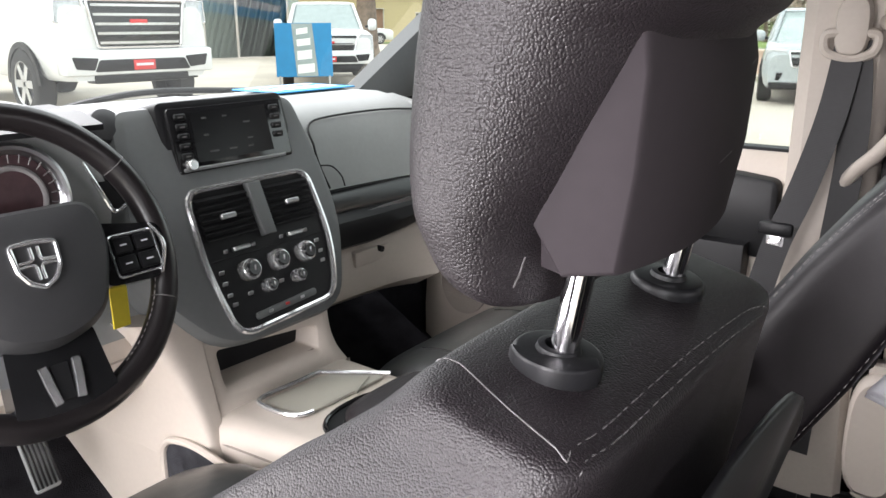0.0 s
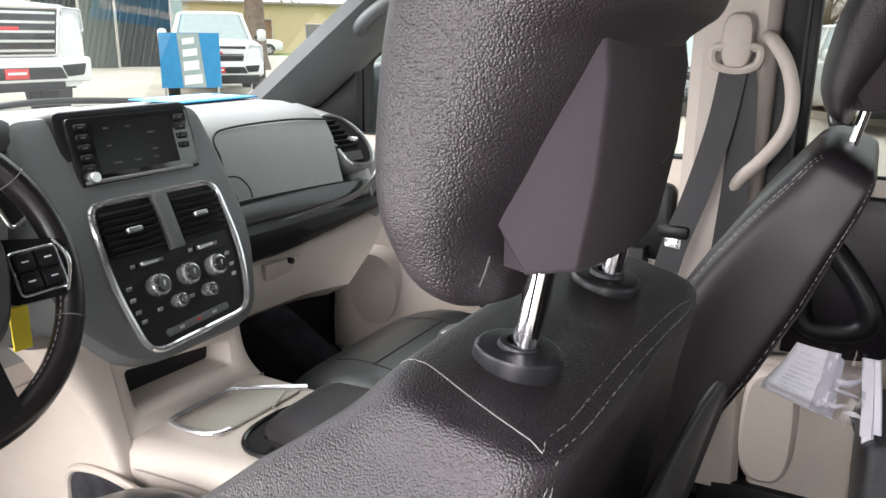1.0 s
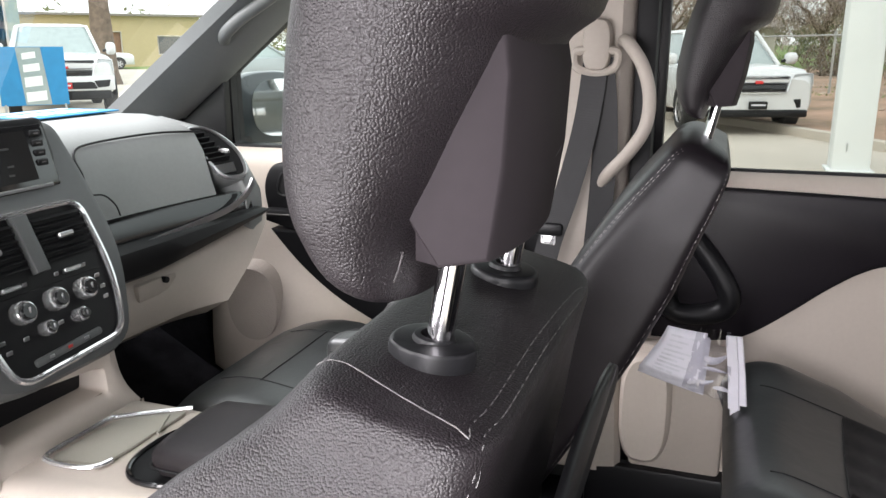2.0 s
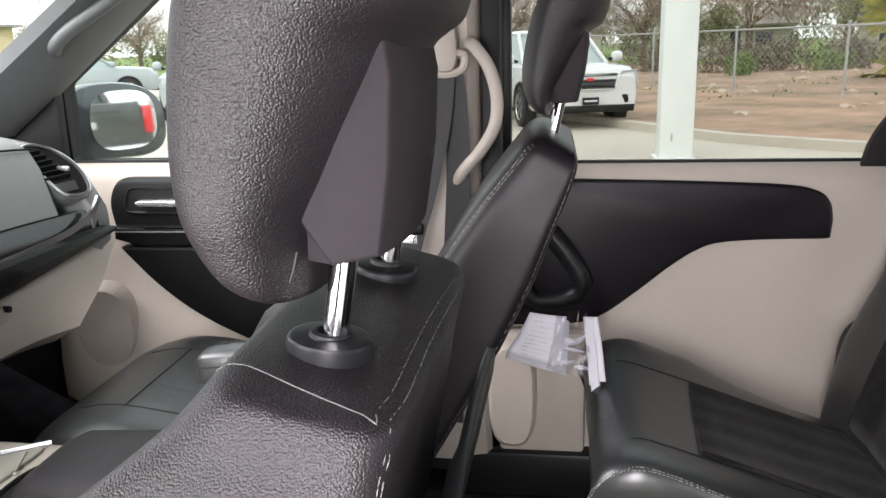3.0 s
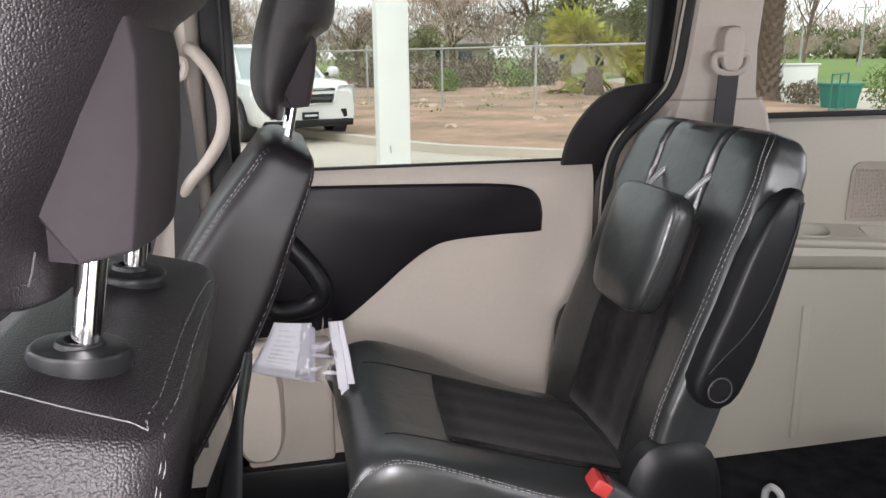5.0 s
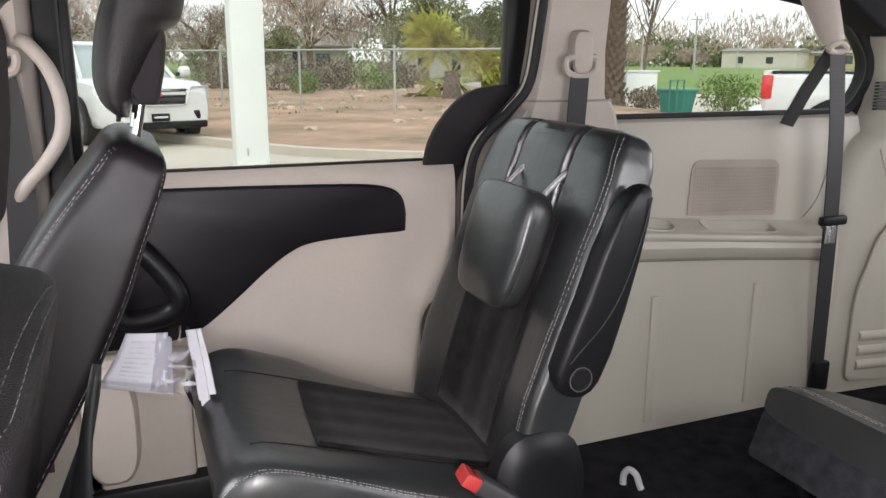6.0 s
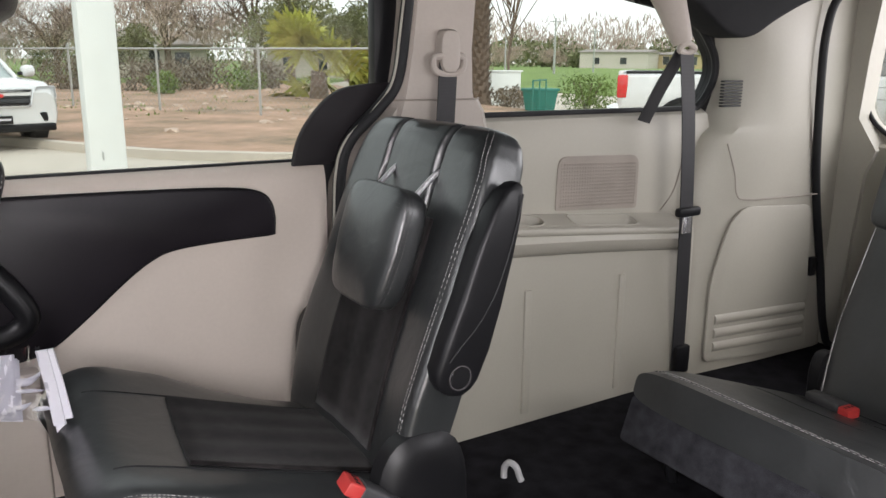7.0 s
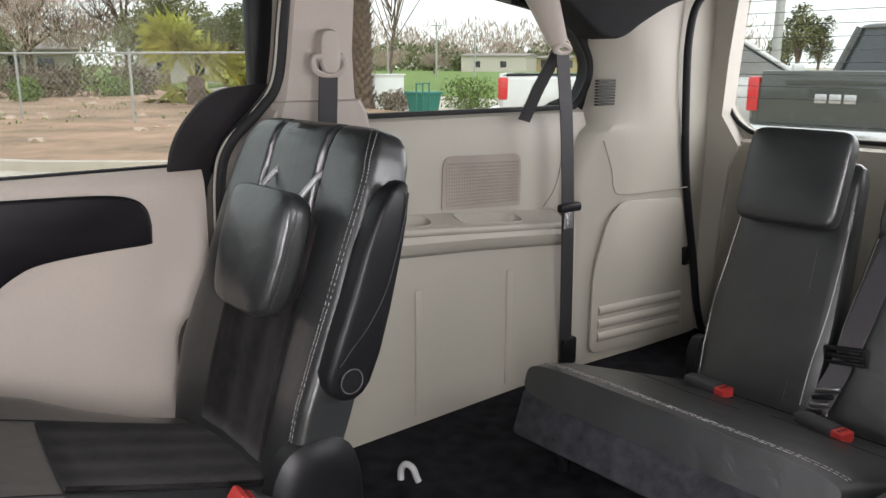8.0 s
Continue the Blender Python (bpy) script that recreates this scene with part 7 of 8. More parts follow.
bm = bmesh.new()
loft(bm, [oval((x, 1.06, 1.165), (0, 1, 0), (0, 0, 1), w, 0.018, 16, 3) for x, w in ((0.86, 0.05), (0.93, 0.045), (1.0, 0.05))])
part("foot", bm, BLACK_PLASTIC, mir)

# clear bag of papers in the pocket behind the passenger seat
bag = thing("paper_bag", "clear plastic bag of folded white papers", "papers")
TL, TR_, BR_, BL = Vector((0.46, -0.066, 0.950)), Vector((0.46, -0.176, 0.940)), Vector((0.455, -0.196, 0.818)), Vector((0.455, -0.020, 0.866))
bnorm = (TR_ - TL).cross(BL - TL).normalized()
if bnorm.x > 0:
    bnorm = -bnorm


def leaf_pt(u, v, k=0.0):
    p = TL.lerp(TR_, u).lerp(BL.lerp(BR_, u), v)
    return p + bnorm * (0.010 * math.sin(2.6 * u + 0.6) - k * 0.003) + Vector((0, 0, -0.0035 * k - 0.005 * math.sin(4 * v + k)))


for k, (u0, u1, v1) in enumerate(((0.0, 0.57, 0.90), (0.0, 0.60, 0.93), (0.0, 0.62, 0.96))):
    bm = bmesh.new()
    loft(bm, [[leaf_pt(u0 + (u1 - u0) * i / 10, v1 * j / 8, k) for i in range(11)] for j in range(9)], cap=False, closed=False)
    sh = part("paper_sheet", bm, PAPER, bag, "white printed sheet")
    sh.modifiers.new("thickness", "SOLIDIFY").thickness = 0.001
for u in (0.90, 0.975):
    bm = bmesh.new()
    sweep(bm, [leaf_pt(u + 0.01 * math.sin(7 * j), -0.02 + (1.08 if u < 0.95 else 0.98) * j / 6, 0.0) + bnorm * 0.006 for j in range(7)], 0, flat=(0.0085, 0.002), ref=tuple((TR_ - TL) + bnorm * 0.05))
    part("folded_edge", bm, PAPER, bag, "white folded paper edge")
bm = bmesh.new()
loft(bm, [[leaf_pt(0.42 + 0.46 * i / 8, -0.02 + 1.0 * j / 8, -1.0) + bnorm * 0.004 * math.sin(i * 1.9 + j * 1.3) for i in range(9)] for j in range(9)], cap=False, closed=False)
fl = part("plastic_sleeve", bm, PLASTIC_FILM, bag, "crinkled clear plastic sleeve")
fl.visible_shadow = False
# torn white slips that lie in the clear strip
for v0, bend, u0, u1, wide in ((0.20, 0.10, 0.44, 0.86, 0.13), (0.50, -0.03, 0.50, 0.84, 0.07), (0.70, 0.05, 0.46, 0.70, 0.11), (0.82, -0.05, 0.70, 0.88, 0.08)):
    bm = bmesh.new()
    loft(bm, [[leaf_pt(u0 + (u1 - u0) * i / 10, v0 + bend * math.sin(math.pi * i / 10) + wide * j * math.sin(math.pi * (0.12 + 0.82 * i / 10)), 0.6) for i in range(11)] for j in (0, 0.5, 1)], cap=False, closed=False)
    part("paper_slip", bm, PAPER, bag, "torn white slip of paper").modifiers.new("thickness", "SOLIDIFY").thickness = 0.0006
bm = bmesh.new()
loft(bm, [[leaf_pt(u, v, 0.5) + Vector((0, 0, dz)) for u in (0.86, 0.89, 0.92, 0.95)] for v, dz in ((0.85, 0), (1.0, 0), (1.15, -0.004), (1.30, -0.010))] + [[leaf_pt(u, 1.36 + (0.16 if u > 0.93 else 0.0), 0.5) for u in (0.89, 0.91, 0.93, 0.95)]], cap=False, closed=False)
part("folded_tail", bm, PAPER, bag, "white folded paper tail").modifiers.new("thickness", "SOLIDIFY").thickness = 0.0012
for j in range(9):
    bm = bmesh.new()
    v = 0.12 + 0.085 * j
    sweep(bm, [leaf_pt(0.10, v, 0) + bnorm * 0.0016, leaf_pt(0.30, v, 0) + bnorm * 0.0016, leaf_pt(0.44 - 0.08 * (j % 3), v, 0) + bnorm * 0.0016], 0, flat=(0.0016, 0.0003), ref=tuple(BL - TL))
    part("print_bar", bm, PRINT_PALE, bag)

# wiper arms at the foot of the windscreen
wip = thing("windscreen_wiper", "thin black wiper arm resting below the windscreen", "wiper")
bm = bmesh.new()
sweep(bm, smooth_line([(0.05, 1.60, 1.20), (0.22, 1.59, 1.235), (0.40, 1.57, 1.245), (0.72, 1.54, 1.225)], 6), 0.008, 8)
part("arm", bm, BLACK_PLASTIC, wip)
bm = bmesh.new()
sweep(bm, [(0.10, 1.585, 1.222), (0.40, 1.565, 1.228), (0.74, 1.53, 1.215)], 0.006, 6)
part("blade", bm, RUBBER, wip)
# ---- outside: ground, kerb, fence ----
bm = bmesh.new()
rings = [[Vector((r * math.cos(2 * math.pi * k / 48), r * math.sin(2 * math.pi * k / 48), 0.0)) for k in range(48)] for r in (3, 12, 40, 150, 900, 4000)]
loft(bm, rings, cap=False)
bm.verts.ensure_lookup_table()
bm.faces.new([v for v in bm.verts][:48])
tagged(finish("ground", bm, CONCRETE), "pale concrete car park ground", "ground", kind="structure")
KERB = smooth_line([(21.0, 6.5, 0), (17.0, 2.6, 0), (14.2, -0.4, 0), (12.4, -1.55, 0), (10.8, -2.45, 0), (10.0, -3.3, 0), (9.3, -4.4, 0), (8.8, -7.0, 0), (8.6, -10.0, 0)], 8)
bm = bmesh.new()
poly = [(p.x, p.y) for p in KERB] + [(13.0, -13.5), (24, -14.0), (40, -18), (46, -4), (44, 10), (30, 12)]
plate(bm, poly, lambda x, y: Vector((x, y, 0.02)), (0, 0, 0.09))
tagged(finish("dirt_lot", bm, DIRT), "bare brown dirt lot behind the kerb", "ground", kind="structure")
bm = bmesh.new()
sweep(bm, [p + Vector((0, 0, 0.06)) for p in KERB], 0, flat=(0.10, 0.065), ref=(0.6, -0.8, 0))
tagged(finish("kerb", bm, CONCRETE), "pale concrete kerb round the dirt lot", "kerb", kind="structure")
bm = bmesh.new()
plate(bm, [(44, -20), (500, -330), (900, -100), (800, 500), (60, 300), (40, 60), (46, 8)], lambda x, y: Vector((x, y, 0.005)), (0, 0, 0.03))
plate(bm, [(24, -24), (120, -420), (480, -340), (46, -22.5)], lambda x, y: Vector((x, y, 0.005)), (0, 0, 0.03))
tagged(finish("grass_field", bm, GRASS), "green grass field in the distance", "grass", kind="structure")
bm = bmesh.new()
random.seed(11)
for k in range(70):
    x, y = random.uniform(11, 32), random.uniform(-12, 4)
    if y > (x - 14.2) * 1.4 - 2.5 or y < -4.4 - (x - 10) * 2.0:
        continue
    s = random.uniform(0.04, 0.16)
    vs = bmesh.ops.create_icosphere(bm, subdivisions=1, radius=s, matrix=pose(x, y, 0.12, 0, 0, random.uniform(0, 180)) @ Matrix.Diagonal((1.3, 1.0, 0.5, 1)))["verts"]
    for v in vs:
        v.co += Vector((random.uniform(-.2, .2) * s, random.uniform(-.2, .2) * s, random.uniform(-.2, .2) * s))
tagged(finish("stones", bm, CLOD), "pale stones and clods lying on the dirt", "stones", kind="stuff")
bm = bmesh.new()
for k in range(420):
    x, y = random.uniform(18, 44), random.uniform(-14, 9)
    if random.random() < 0.6 and abs((x - 19.9) * 1.65 - (y + 4.6) * 2.8) > 14:
        continue
    for j in range(4):
        a, h = random.uniform(0, 6.28), random.uniform(0.03, 0.11)
        d = Vector((math.cos(a), math.sin(a), 0)) * 0.03
        p = Vector((x + random.uniform(-.2, .2), y + random.uniform(-.2, .2), 0.10))
        bm.faces.new([bm.verts.new(p - d), bm.verts.new(p + d), bm.verts.new(p + Vector((d.y * 2, -d.x * 2, h)))])
tagged(finish("weeds", bm, GRASS), "patchy green weeds on the dirt lot", "weeds", kind="stuff")

column = thing("canopy_column", "white painted square steel column outside the van", "column")
bm = bmesh.new()
box(bm, (8.82, -1.775, 0.0), (9.2, -1.385, 5.5), 0.02, m=None)
part("shaft", bm, WHITE_POST, column)
bm = bmesh.new()
box(bm, (8.77, -1.82, 0.0), (9.25, -1.34, 0.03), 0.005)
part("base_plate", bm, WHITE_POST, column)
bm = bmesh.new()
box(bm, (8.812, -1.53, 0.24), (8.822, -1.51, 0.33), 0.003)
part("outlet", bm, GALV, column, "small grey outlet")

fence = thing("chain_link_fence", "grey galvanised chain-link fence across the lot", "fence")
F0, FD = Vector((19.9, -4.6, 0)), Vector((2.8, 1.65, 0))
for k in range(-2, 9):
    bm = bmesh.new()
    p = F0 + FD * k
    sweep(bm, [p, p + Vector((0, 0, 1.68))], 0.03, 8)
    disc(bm, p + Vector((0, 0, 1.70)), (0, 0, 1), 0.04, 0.05, 8)
    part("post", bm, GALV, fence)
bm = bmesh.new()
sweep(bm, [F0 + FD * -2 + Vector((0, 0, 1.62)), F0 + FD * 8 + Vector((0, 0, 1.62))], 0.024, 8)
part("top_rail", bm, GALV, fence)
bm = bmesh.new()
along, length = FD.normalized(), FD.length * 10
start = F0 + FD * -2
nw = int(length / 0.16)
for k in range(nw):
    for s in (1, -1):
        a = start + along * (k * 0.16) + Vector((0, 0, 0.1))
        b = a + along * (1.5 * s)
        if (b - start).dot(along) < 0 or (b - start).dot(along) > length:
            continue
        b.z = 1.6
        d = Vector((0, 0, 0.004))
        bm.faces.new([bm.verts.new(v) for v in (a - d, a + d, b + d, b - d)])
ms = part("mesh", bm, GALV, fence, "chain-link wire mesh")
ms["kind"] = "stuff"

# ---- vehicles ----


def wheel_part(parent, x, y, r, w):
    bm = bmesh.new()
    s = 1 if y > 0 else -1
    prof = [(r * 0.66, w * 0.5), (r * 0.9, w * 0.52), (r * 0.985, w * 0.42), (r, w * 0.2), (r, -w * 0.2), (r * 0.985, -w * 0.42), (r * 0.9, -w * 0.52), (r * 0.66, -w * 0.5)]
    n = 28
    rings = [[Vector((x + q * math.cos(2 * math.pi * k / n), y + o, r + q * math.sin(2 * math.pi * k / n))) for k in range(n)] for q, o in prof]
    loft(bm, rings, cap=False)
    t = part("wheel", bm, TYRE, parent, "black tyre")
    bm = bmesh.new()
    disc(bm, (x, y + s * w * 0.30, r), (0, 1, 0), r * 0.67, 0.02, 28)
    part("rim", bm, BLACK_PLASTIC, t)
    for k in range(6):
        a = 2 * math.pi * k / 6
        d = Vector((math.cos(a), 0, math.sin(a)))
        bm = bmesh.new()
        c = Vector((x, y + s * w * 0.40, r))
        sweep(bm, [c + d * 0.03, c + d * r * 0.66], 0, flat=(r * 0.11, 0.012), ref=tuple(d.cross(Vector((0, 1, 0)))))
        part("spoke", bm, SATIN, t, "silver spoke")
    bm = bmesh.new()
    sweep(bm, [Vector((x + r * 0.66 * math.cos(2 * math.pi * k / n), y + s * w * 0.44, r + r * 0.66 * math.sin(2 * math.pi * k / n))) for k in range(n)], 0.014, 6, True)
    part("rim_lip", bm, SATIN, t)


def body_ring(x, w, z0, zt, crown=0.03, tuck=0.96):
    pts = [(-w * 0.90, z0), (-w * tuck, z0 + 0.06), (-w, z0 + (zt - z0) * 0.35), (-w * 0.995, z0 + (zt - z0) * 0.7), (-w * 0.955, zt - 0.05), (-w * 0.88, zt),
           (-w * 0.4, zt + crown), (0, zt + crown * 1.2)]
    pts += [(-a, b) for a, b in pts[-2::-1]]
    return [Vector((x, a, b)) for a, b in pts]


def vehicle(name, label, paint, m, kind="suv", tail=False, front=True, grille="dark", glassmat=None, group="parked vehicles", tall=0.0):
    """A parked vehicle; local x points ahead."""
    glassmat = glassmat or SMOKED
    t = thing(name, label, "pickup truck" if kind == "pickup" else "car", group)
    t.matrix_world = m
    big = kind == "pickup"
    L, W = (2.85, 1.02) if big else (2.32, 0.92)
    hood, belt, roof = (1.26 + tall, 1.28 + tall, 1.92 + tall) if big else (1.05, 1.06, 1.66)
    z0 = 0.48 if big else 0.30
    r = 0.42 if big else 0.35
    wb = 1.85 if big else 1.36
    bm = bmesh.new()
    rows = [(-L, W * 0.93, belt - 0.06), (-L + 0.06, W * 0.985, belt - 0.01), (-L + 0.5, W, belt), (-0.5, W, belt), (L * 0.36, W, belt), (L * 0.62, W, hood), (L * 0.86, W * 0.985, hood - 0.04), (L * 0.955, W * 0.955, hood - 0.10), (L, W * 0.88, hood - 0.20)]
    loft(bm, [body_ring(x, w, z0, zt) for x, w, zt in rows])
    part("body", bm, paint, t)
    # cabin
    x0, x1 = (-0.75, 1.15) if big else (-L + 0.15, 1.05)
    y0, y1 = (x0 + 0.12, x1 - 0.75) if big else (x0 + 0.45, x1 - 0.85)
    bm = bmesh.new()
    base = rounded([(x0, -W * 0.90), (x1, -W * 0.84), (x1 + 0.06, 0), (x1, W * 0.84), (x0, W * 0.90)], 0.12, 3)
    top = rounded([(y0, -W * 0.70), (y1, -W * 0.68), (y1 + 0.06, 0), (y1, W * 0.68), (y0, W * 0.70)], 0.12, 3)
    loft(bm, [[Vector((a, b, belt - 0.02)) for a, b in base], [Vector((a, b, roof - 0.06)) for a, b in top]])
    cabin = part("windows", bm, glassmat, t, "vehicle glass")
    bm = bmesh.new()
    loft(bm, [[Vector((c0[0] + (a - c0[0]) * s, b * s, z)) for a, b in top] for c0 in (((y0 + y1) / 2, 0),) for s, z in ((1.02, roof - 0.075), (1.03, roof - 0.05), (0.98, roof - 0.015), (0.85, roof + 0.005), (0.5, roof + 0.012))])
    part("roof", bm, paint, t)
    for s in (1, -1):
        for (bx_, tx, wd) in ((x1 + 0.01, y1 + 0.01, 0.035), ((x0 + x1) / 2 - 0.05, (y0 + y1) / 2, 0.035), (x0 + 0.02, y0 + 0.02, 0.06)):
            bm = bmesh.new()
            wb_ = W * (0.845 if bx_ > x1 - 0.1 else 0.90)
            sweep(bm, [(bx_, s * wb_, belt - 0.02), (tx, s * W * 0.695, roof - 0.05)], wd, 8)
            part("pillar", bm, paint, t)
        bm = bmesh.new()
        loft(bm, [oval((x1 - 0.12 + d, s * (W + 0.10), belt + 0.10), (0, 1, 0), (0, 0, 1), w * 0.11, w * (0.10 if not big else 0.14), 16, 3) for d, w in ((-0.06, 0.9), (0.0, 1.0), (0.06, 0.8), (0.09, 0.4))])
        part("door_mirror", bm, paint, t)
        bm = bmesh.new()
        sweep(bm, [(x1 - 0.12, s * W * 0.93, belt + 0.05), (x1 - 0.12, s * (W + 0.06), belt + 0.08)], 0.03, 6)
        part("mirror_stalk", bm, BLACK_PLASTIC, t)
        for x in (wb, -wb):
            wheel_part(t, x, s * (W - 0.085), r, 0.24)
            bm = bmesh.new()
            n = 16
            arch = [Vector((x + (r + 0.05) * math.cos(math.pi * k / n), s * (W + 0.004), r + (r + 0.05) * math.sin(math.pi * k / n))) for k in range(n + 1)]
            sweep(bm, arch, 0, flat=(0.02, 0.035), ref=(0, 1, 0))
            inner = [bm.verts.new(p) for p in arch]
            bm.faces.new(inner)
            part("wheel_arch", bm, BLACK_PLASTIC, t)
    if front:
        # grille, lamps, bumper
        gz0, gz1, gw = (0.80 + 0.06 * (tall > 0), 1.16 + tall, 0.62) if big else (0.66, 0.92, 0.50)
        xf, slant = L + 0.012, 0.03 if tall else 0.14
        bm = bmesh.new()
        plate(bm, rounded([(-gw, gz1), (gw, gz1), (gw * 0.86, gz0), (-gw * 0.86, gz0)], 0.05), lambda y, z: Vector((xf - 0.10 - (z - gz0) * slant, y, z)), (0.11, 0, 0), bevel=0.02)
        g = part("grille", bm, GLOSS_BLACK, t, "dark grille")
        bars = 5 if grille == "chrome" else 3
        for k in range(bars):
            z = gz0 + (gz1 - gz0) * (k + 0.5) / bars
            bm = bmesh.new()
            ww = gw * (0.86 + 0.14 * (z - gz0) / (gz1 - gz0)) * 0.93
            sweep(bm, [(xf + 0.014 - (z - gz0) * slant, -ww, z), (xf + 0.022 - (z - gz0) * slant, 0, z), (xf + 0.014 - (z - gz0) * slant, ww, z)], 0, flat=(0.015 if grille == "chrome" else 0.008, 0.008), ref=(0, 0, 1))
            part("grille_bar", bm, CHROME if grille == "chrome" else BLACK_PLASTIC, g)
        bm = bmesh.new()
        sweep(bm, [Vector((xf + 0.014 - (z - gz0) * slant, y, z)) for y, z in rounded([(-gw, gz1), (gw, gz1), (gw * 0.86, gz0), (-gw * 0.86, gz0)], 0.05)], 0.018, 6, True)
        part("grille_frame", bm, CHROME, g, "chrome grille frame")
        bm = bmesh.new()
        zc = (gz0 + gz1) / 2 + 0.03
        box(bm, (xf - 0.01, -0.11 if big else -0.06, zc - 0.025), (xf + 0.022, 0.11 if big else 0.06, zc + 0.025), 0.008)
        part("badge", bm, RED_LENS, g, "plain red badge bar")
        for s in (1, -1):
            bm = bmesh.new()
            lm = rounded([(s * (gw + 0.05), gz1 + 0.02), (s * W * 0.93, gz1 + (0.03 if not big else 0.0)), (s * W * 0.95, gz1 - (0.16 if not big else 0.26)), (s * (gw + 0.03), gz1 - (0.18 if not big else 0.24))], 0.03)
            plate(bm, lm, lambda y, z: Vector((L - 0.16 - 0.20 * max(0, abs(y) - gw - 0.05) , y, z)), (0.13, 0, 0), bevel=0.015)
            hl = part("headlamp", bm, LENS, t, "clear headlamp")
            bm = bmesh.new()
            sweep(bm, [Vector((L - 0.022 - 0.20 * max(0, abs(y) - gw - 0.05), y, z)) for y, z in lm], 0.010, 6, True)
            part("lamp_edge", bm, CHROME if big else SATIN, hl)
            bm = bmesh.new()
            plate(bm, rounded([(s * 0.56, z0 + 0.26), (s * W * 0.86, z0 + 0.28), (s * W * 0.82, z0 + 0.14), (s * 0.62, z0 + 0.12)], 0.02), lambda y, z: Vector((L - (0.0 if big else 0.06) - (0.0 if big else 0.12) * max(0, abs(y) - 0.6), y, z)), (0.07, 0, 0), bevel=0.01)
            part("fog_lamp_bezel", bm, BLACK_PLASTIC, t)
        bm = bmesh.new()
        low_w = W * (0.60 if tall else 0.86)
        box(bm, (L - 0.25, -low_w, z0 - (0.02 if not big else 0.04 if tall else 0.12)), (L + 0.03, low_w, z0 + (0.10 if not big else 0.07)), 0.03)
        part("lower_bumper", bm, BLACK_PLASTIC, t, "black lower bumper")
        if big:
            bm = bmesh.new()
            box(bm, (L - 0.2, -W * 0.94, z0 + 0.06), (L + 0.06, W * 0.94, z0 + 0.36), 0.04)
            bp_ = part("bumper", bm, paint, t, "white painted bumper")
            bm = bmesh.new()
            plate(bm, rounded([(-0.62, z0 + 0.10), (0.62, z0 + 0.10), (0.55, z0 + 0.24), (-0.55, z0 + 0.24)], 0.03), lambda y, z: Vector((L + 0.045, y, z)), (0.02, 0, 0), bevel=0.004)
            part("air_intake", bm, BLACK_PLASTIC, bp_, "dark air intake")
        bm = bmesh.new()
        box(bm, (L + 0.03, -0.14, z0 + 0.11), (L + 0.075, 0.14, z0 + 0.23), 0.006)
        pl = part("dealer_plate", bm, RED_LENS if big else RUBBER, t, "red dealer plate" if big else "dark dealer plate")
        bm = bmesh.new()
        box(bm, (L + 0.075, -0.11, z0 + 0.16), (L + 0.079, 0.11, z0 + 0.19), 0.0)
        part("text_bar", bm, PAPER, pl)
    if big:
        # load bed and tailgate
        bm = bmesh.new()
        box(bm, (-L + 0.08, -W * 0.86, belt - 0.40), (-0.85, W * 0.86, belt + 0.045), 0.01)
        part("bed_liner", bm, BLACK_PLASTIC, t, "black load bed")
        bm = bmesh.new()
        box(bm, (-L - 0.025, -W * 0.84, z0 + 0.26), (-L + 0.05, W * 0.84, belt + 0.05), 0.025)
        tg = part("tailgate", bm, paint, t)
        bm = bmesh.new()
        box(bm, (-L - 0.045, -W * 0.55, belt - 0.10), (-L - 0.02, W * 0.55, belt - 0.03), 0.02)
        part("handle_recess", bm, paint, tg)
        for k in range(3):
            bm = bmesh.new()
            box(bm, (-L - 0.040, -0.22 + 0.155 * k, belt - 0.30), (-L - 0.022, -0.22 + 0.155 * k + 0.13, belt - 0.20), 0.012)
            part("badge", bm, SATIN, tg, "plain silver badge block")
        bm = bmesh.new()
        box(bm, (-L - 0.16, -W * 0.94, z0 + 0.06), (-L + 0.02, W * 0.94, z0 + 0.24), 0.03)
        part("rear_bumper", bm, CHROME, t, "chrome rear bumper")
        for s in (1, -1):
            bm = bmesh.new()
            box(bm, (-L - 0.02, s * W * 0.86, belt - 0.42), (-L + 0.12, s * W * 1.005, belt - 0.02), 0.03)
            part("tail_lamp", bm, RED_LENS, t, "red tail lamp")
    return t


def heading(x, y, fx, fy):
    return pose(x, y, 0, 0, 0, math.degrees(math.atan2(fy, fx)))


vehicle("white_suv", "white compact suv parked facing the van", WHITE_PAINT, heading(14.75, -0.02, -0.95, -0.30), glassmat=PALE_GLASS)
vehicle("silver_suv", "silver suv parked in the row facing the van", SILVER_PAINT, heading(16.2, 3.4, -0.97, -0.25), glassmat=PALE_GLASS)
vehicle("grey_suv", "grey suv with chrome grille parked in the row", SILVER_PAINT, heading(17.2, 8.0, -0.93, -0.36), grille="chrome")
vehicle("silver_hatchback", "silver hatchback parked beyond the front of the van", SILVER_PAINT, heading(23.5, 15.2, 0.55, -0.83), glassmat=PALE_GLASS)
vehicle("front_white_pickup", "large white pickup truck with chrome grille", WHITE_PAINT, heading(6.74, 14.50, -0.10, -0.995) @ Matrix.Scale(1.25, 4), "pickup", grille="chrome", tall=0.24)
vehicle("second_white_pickup", "white pickup truck parked before a metal building", WHITE_PAINT, heading(13.9, 14.5, -0.68, -0.73), "pickup", glassmat=PALE_GLASS)
vehicle("rear_white_pickup", "white pickup truck parked side-on behind the van", WHITE_PAINT, heading(6.72, -12.37, -0.79, -0.62) @ Matrix.Diagonal((1.2, 0.94, 0.94, 1)), "pickup", front=False)
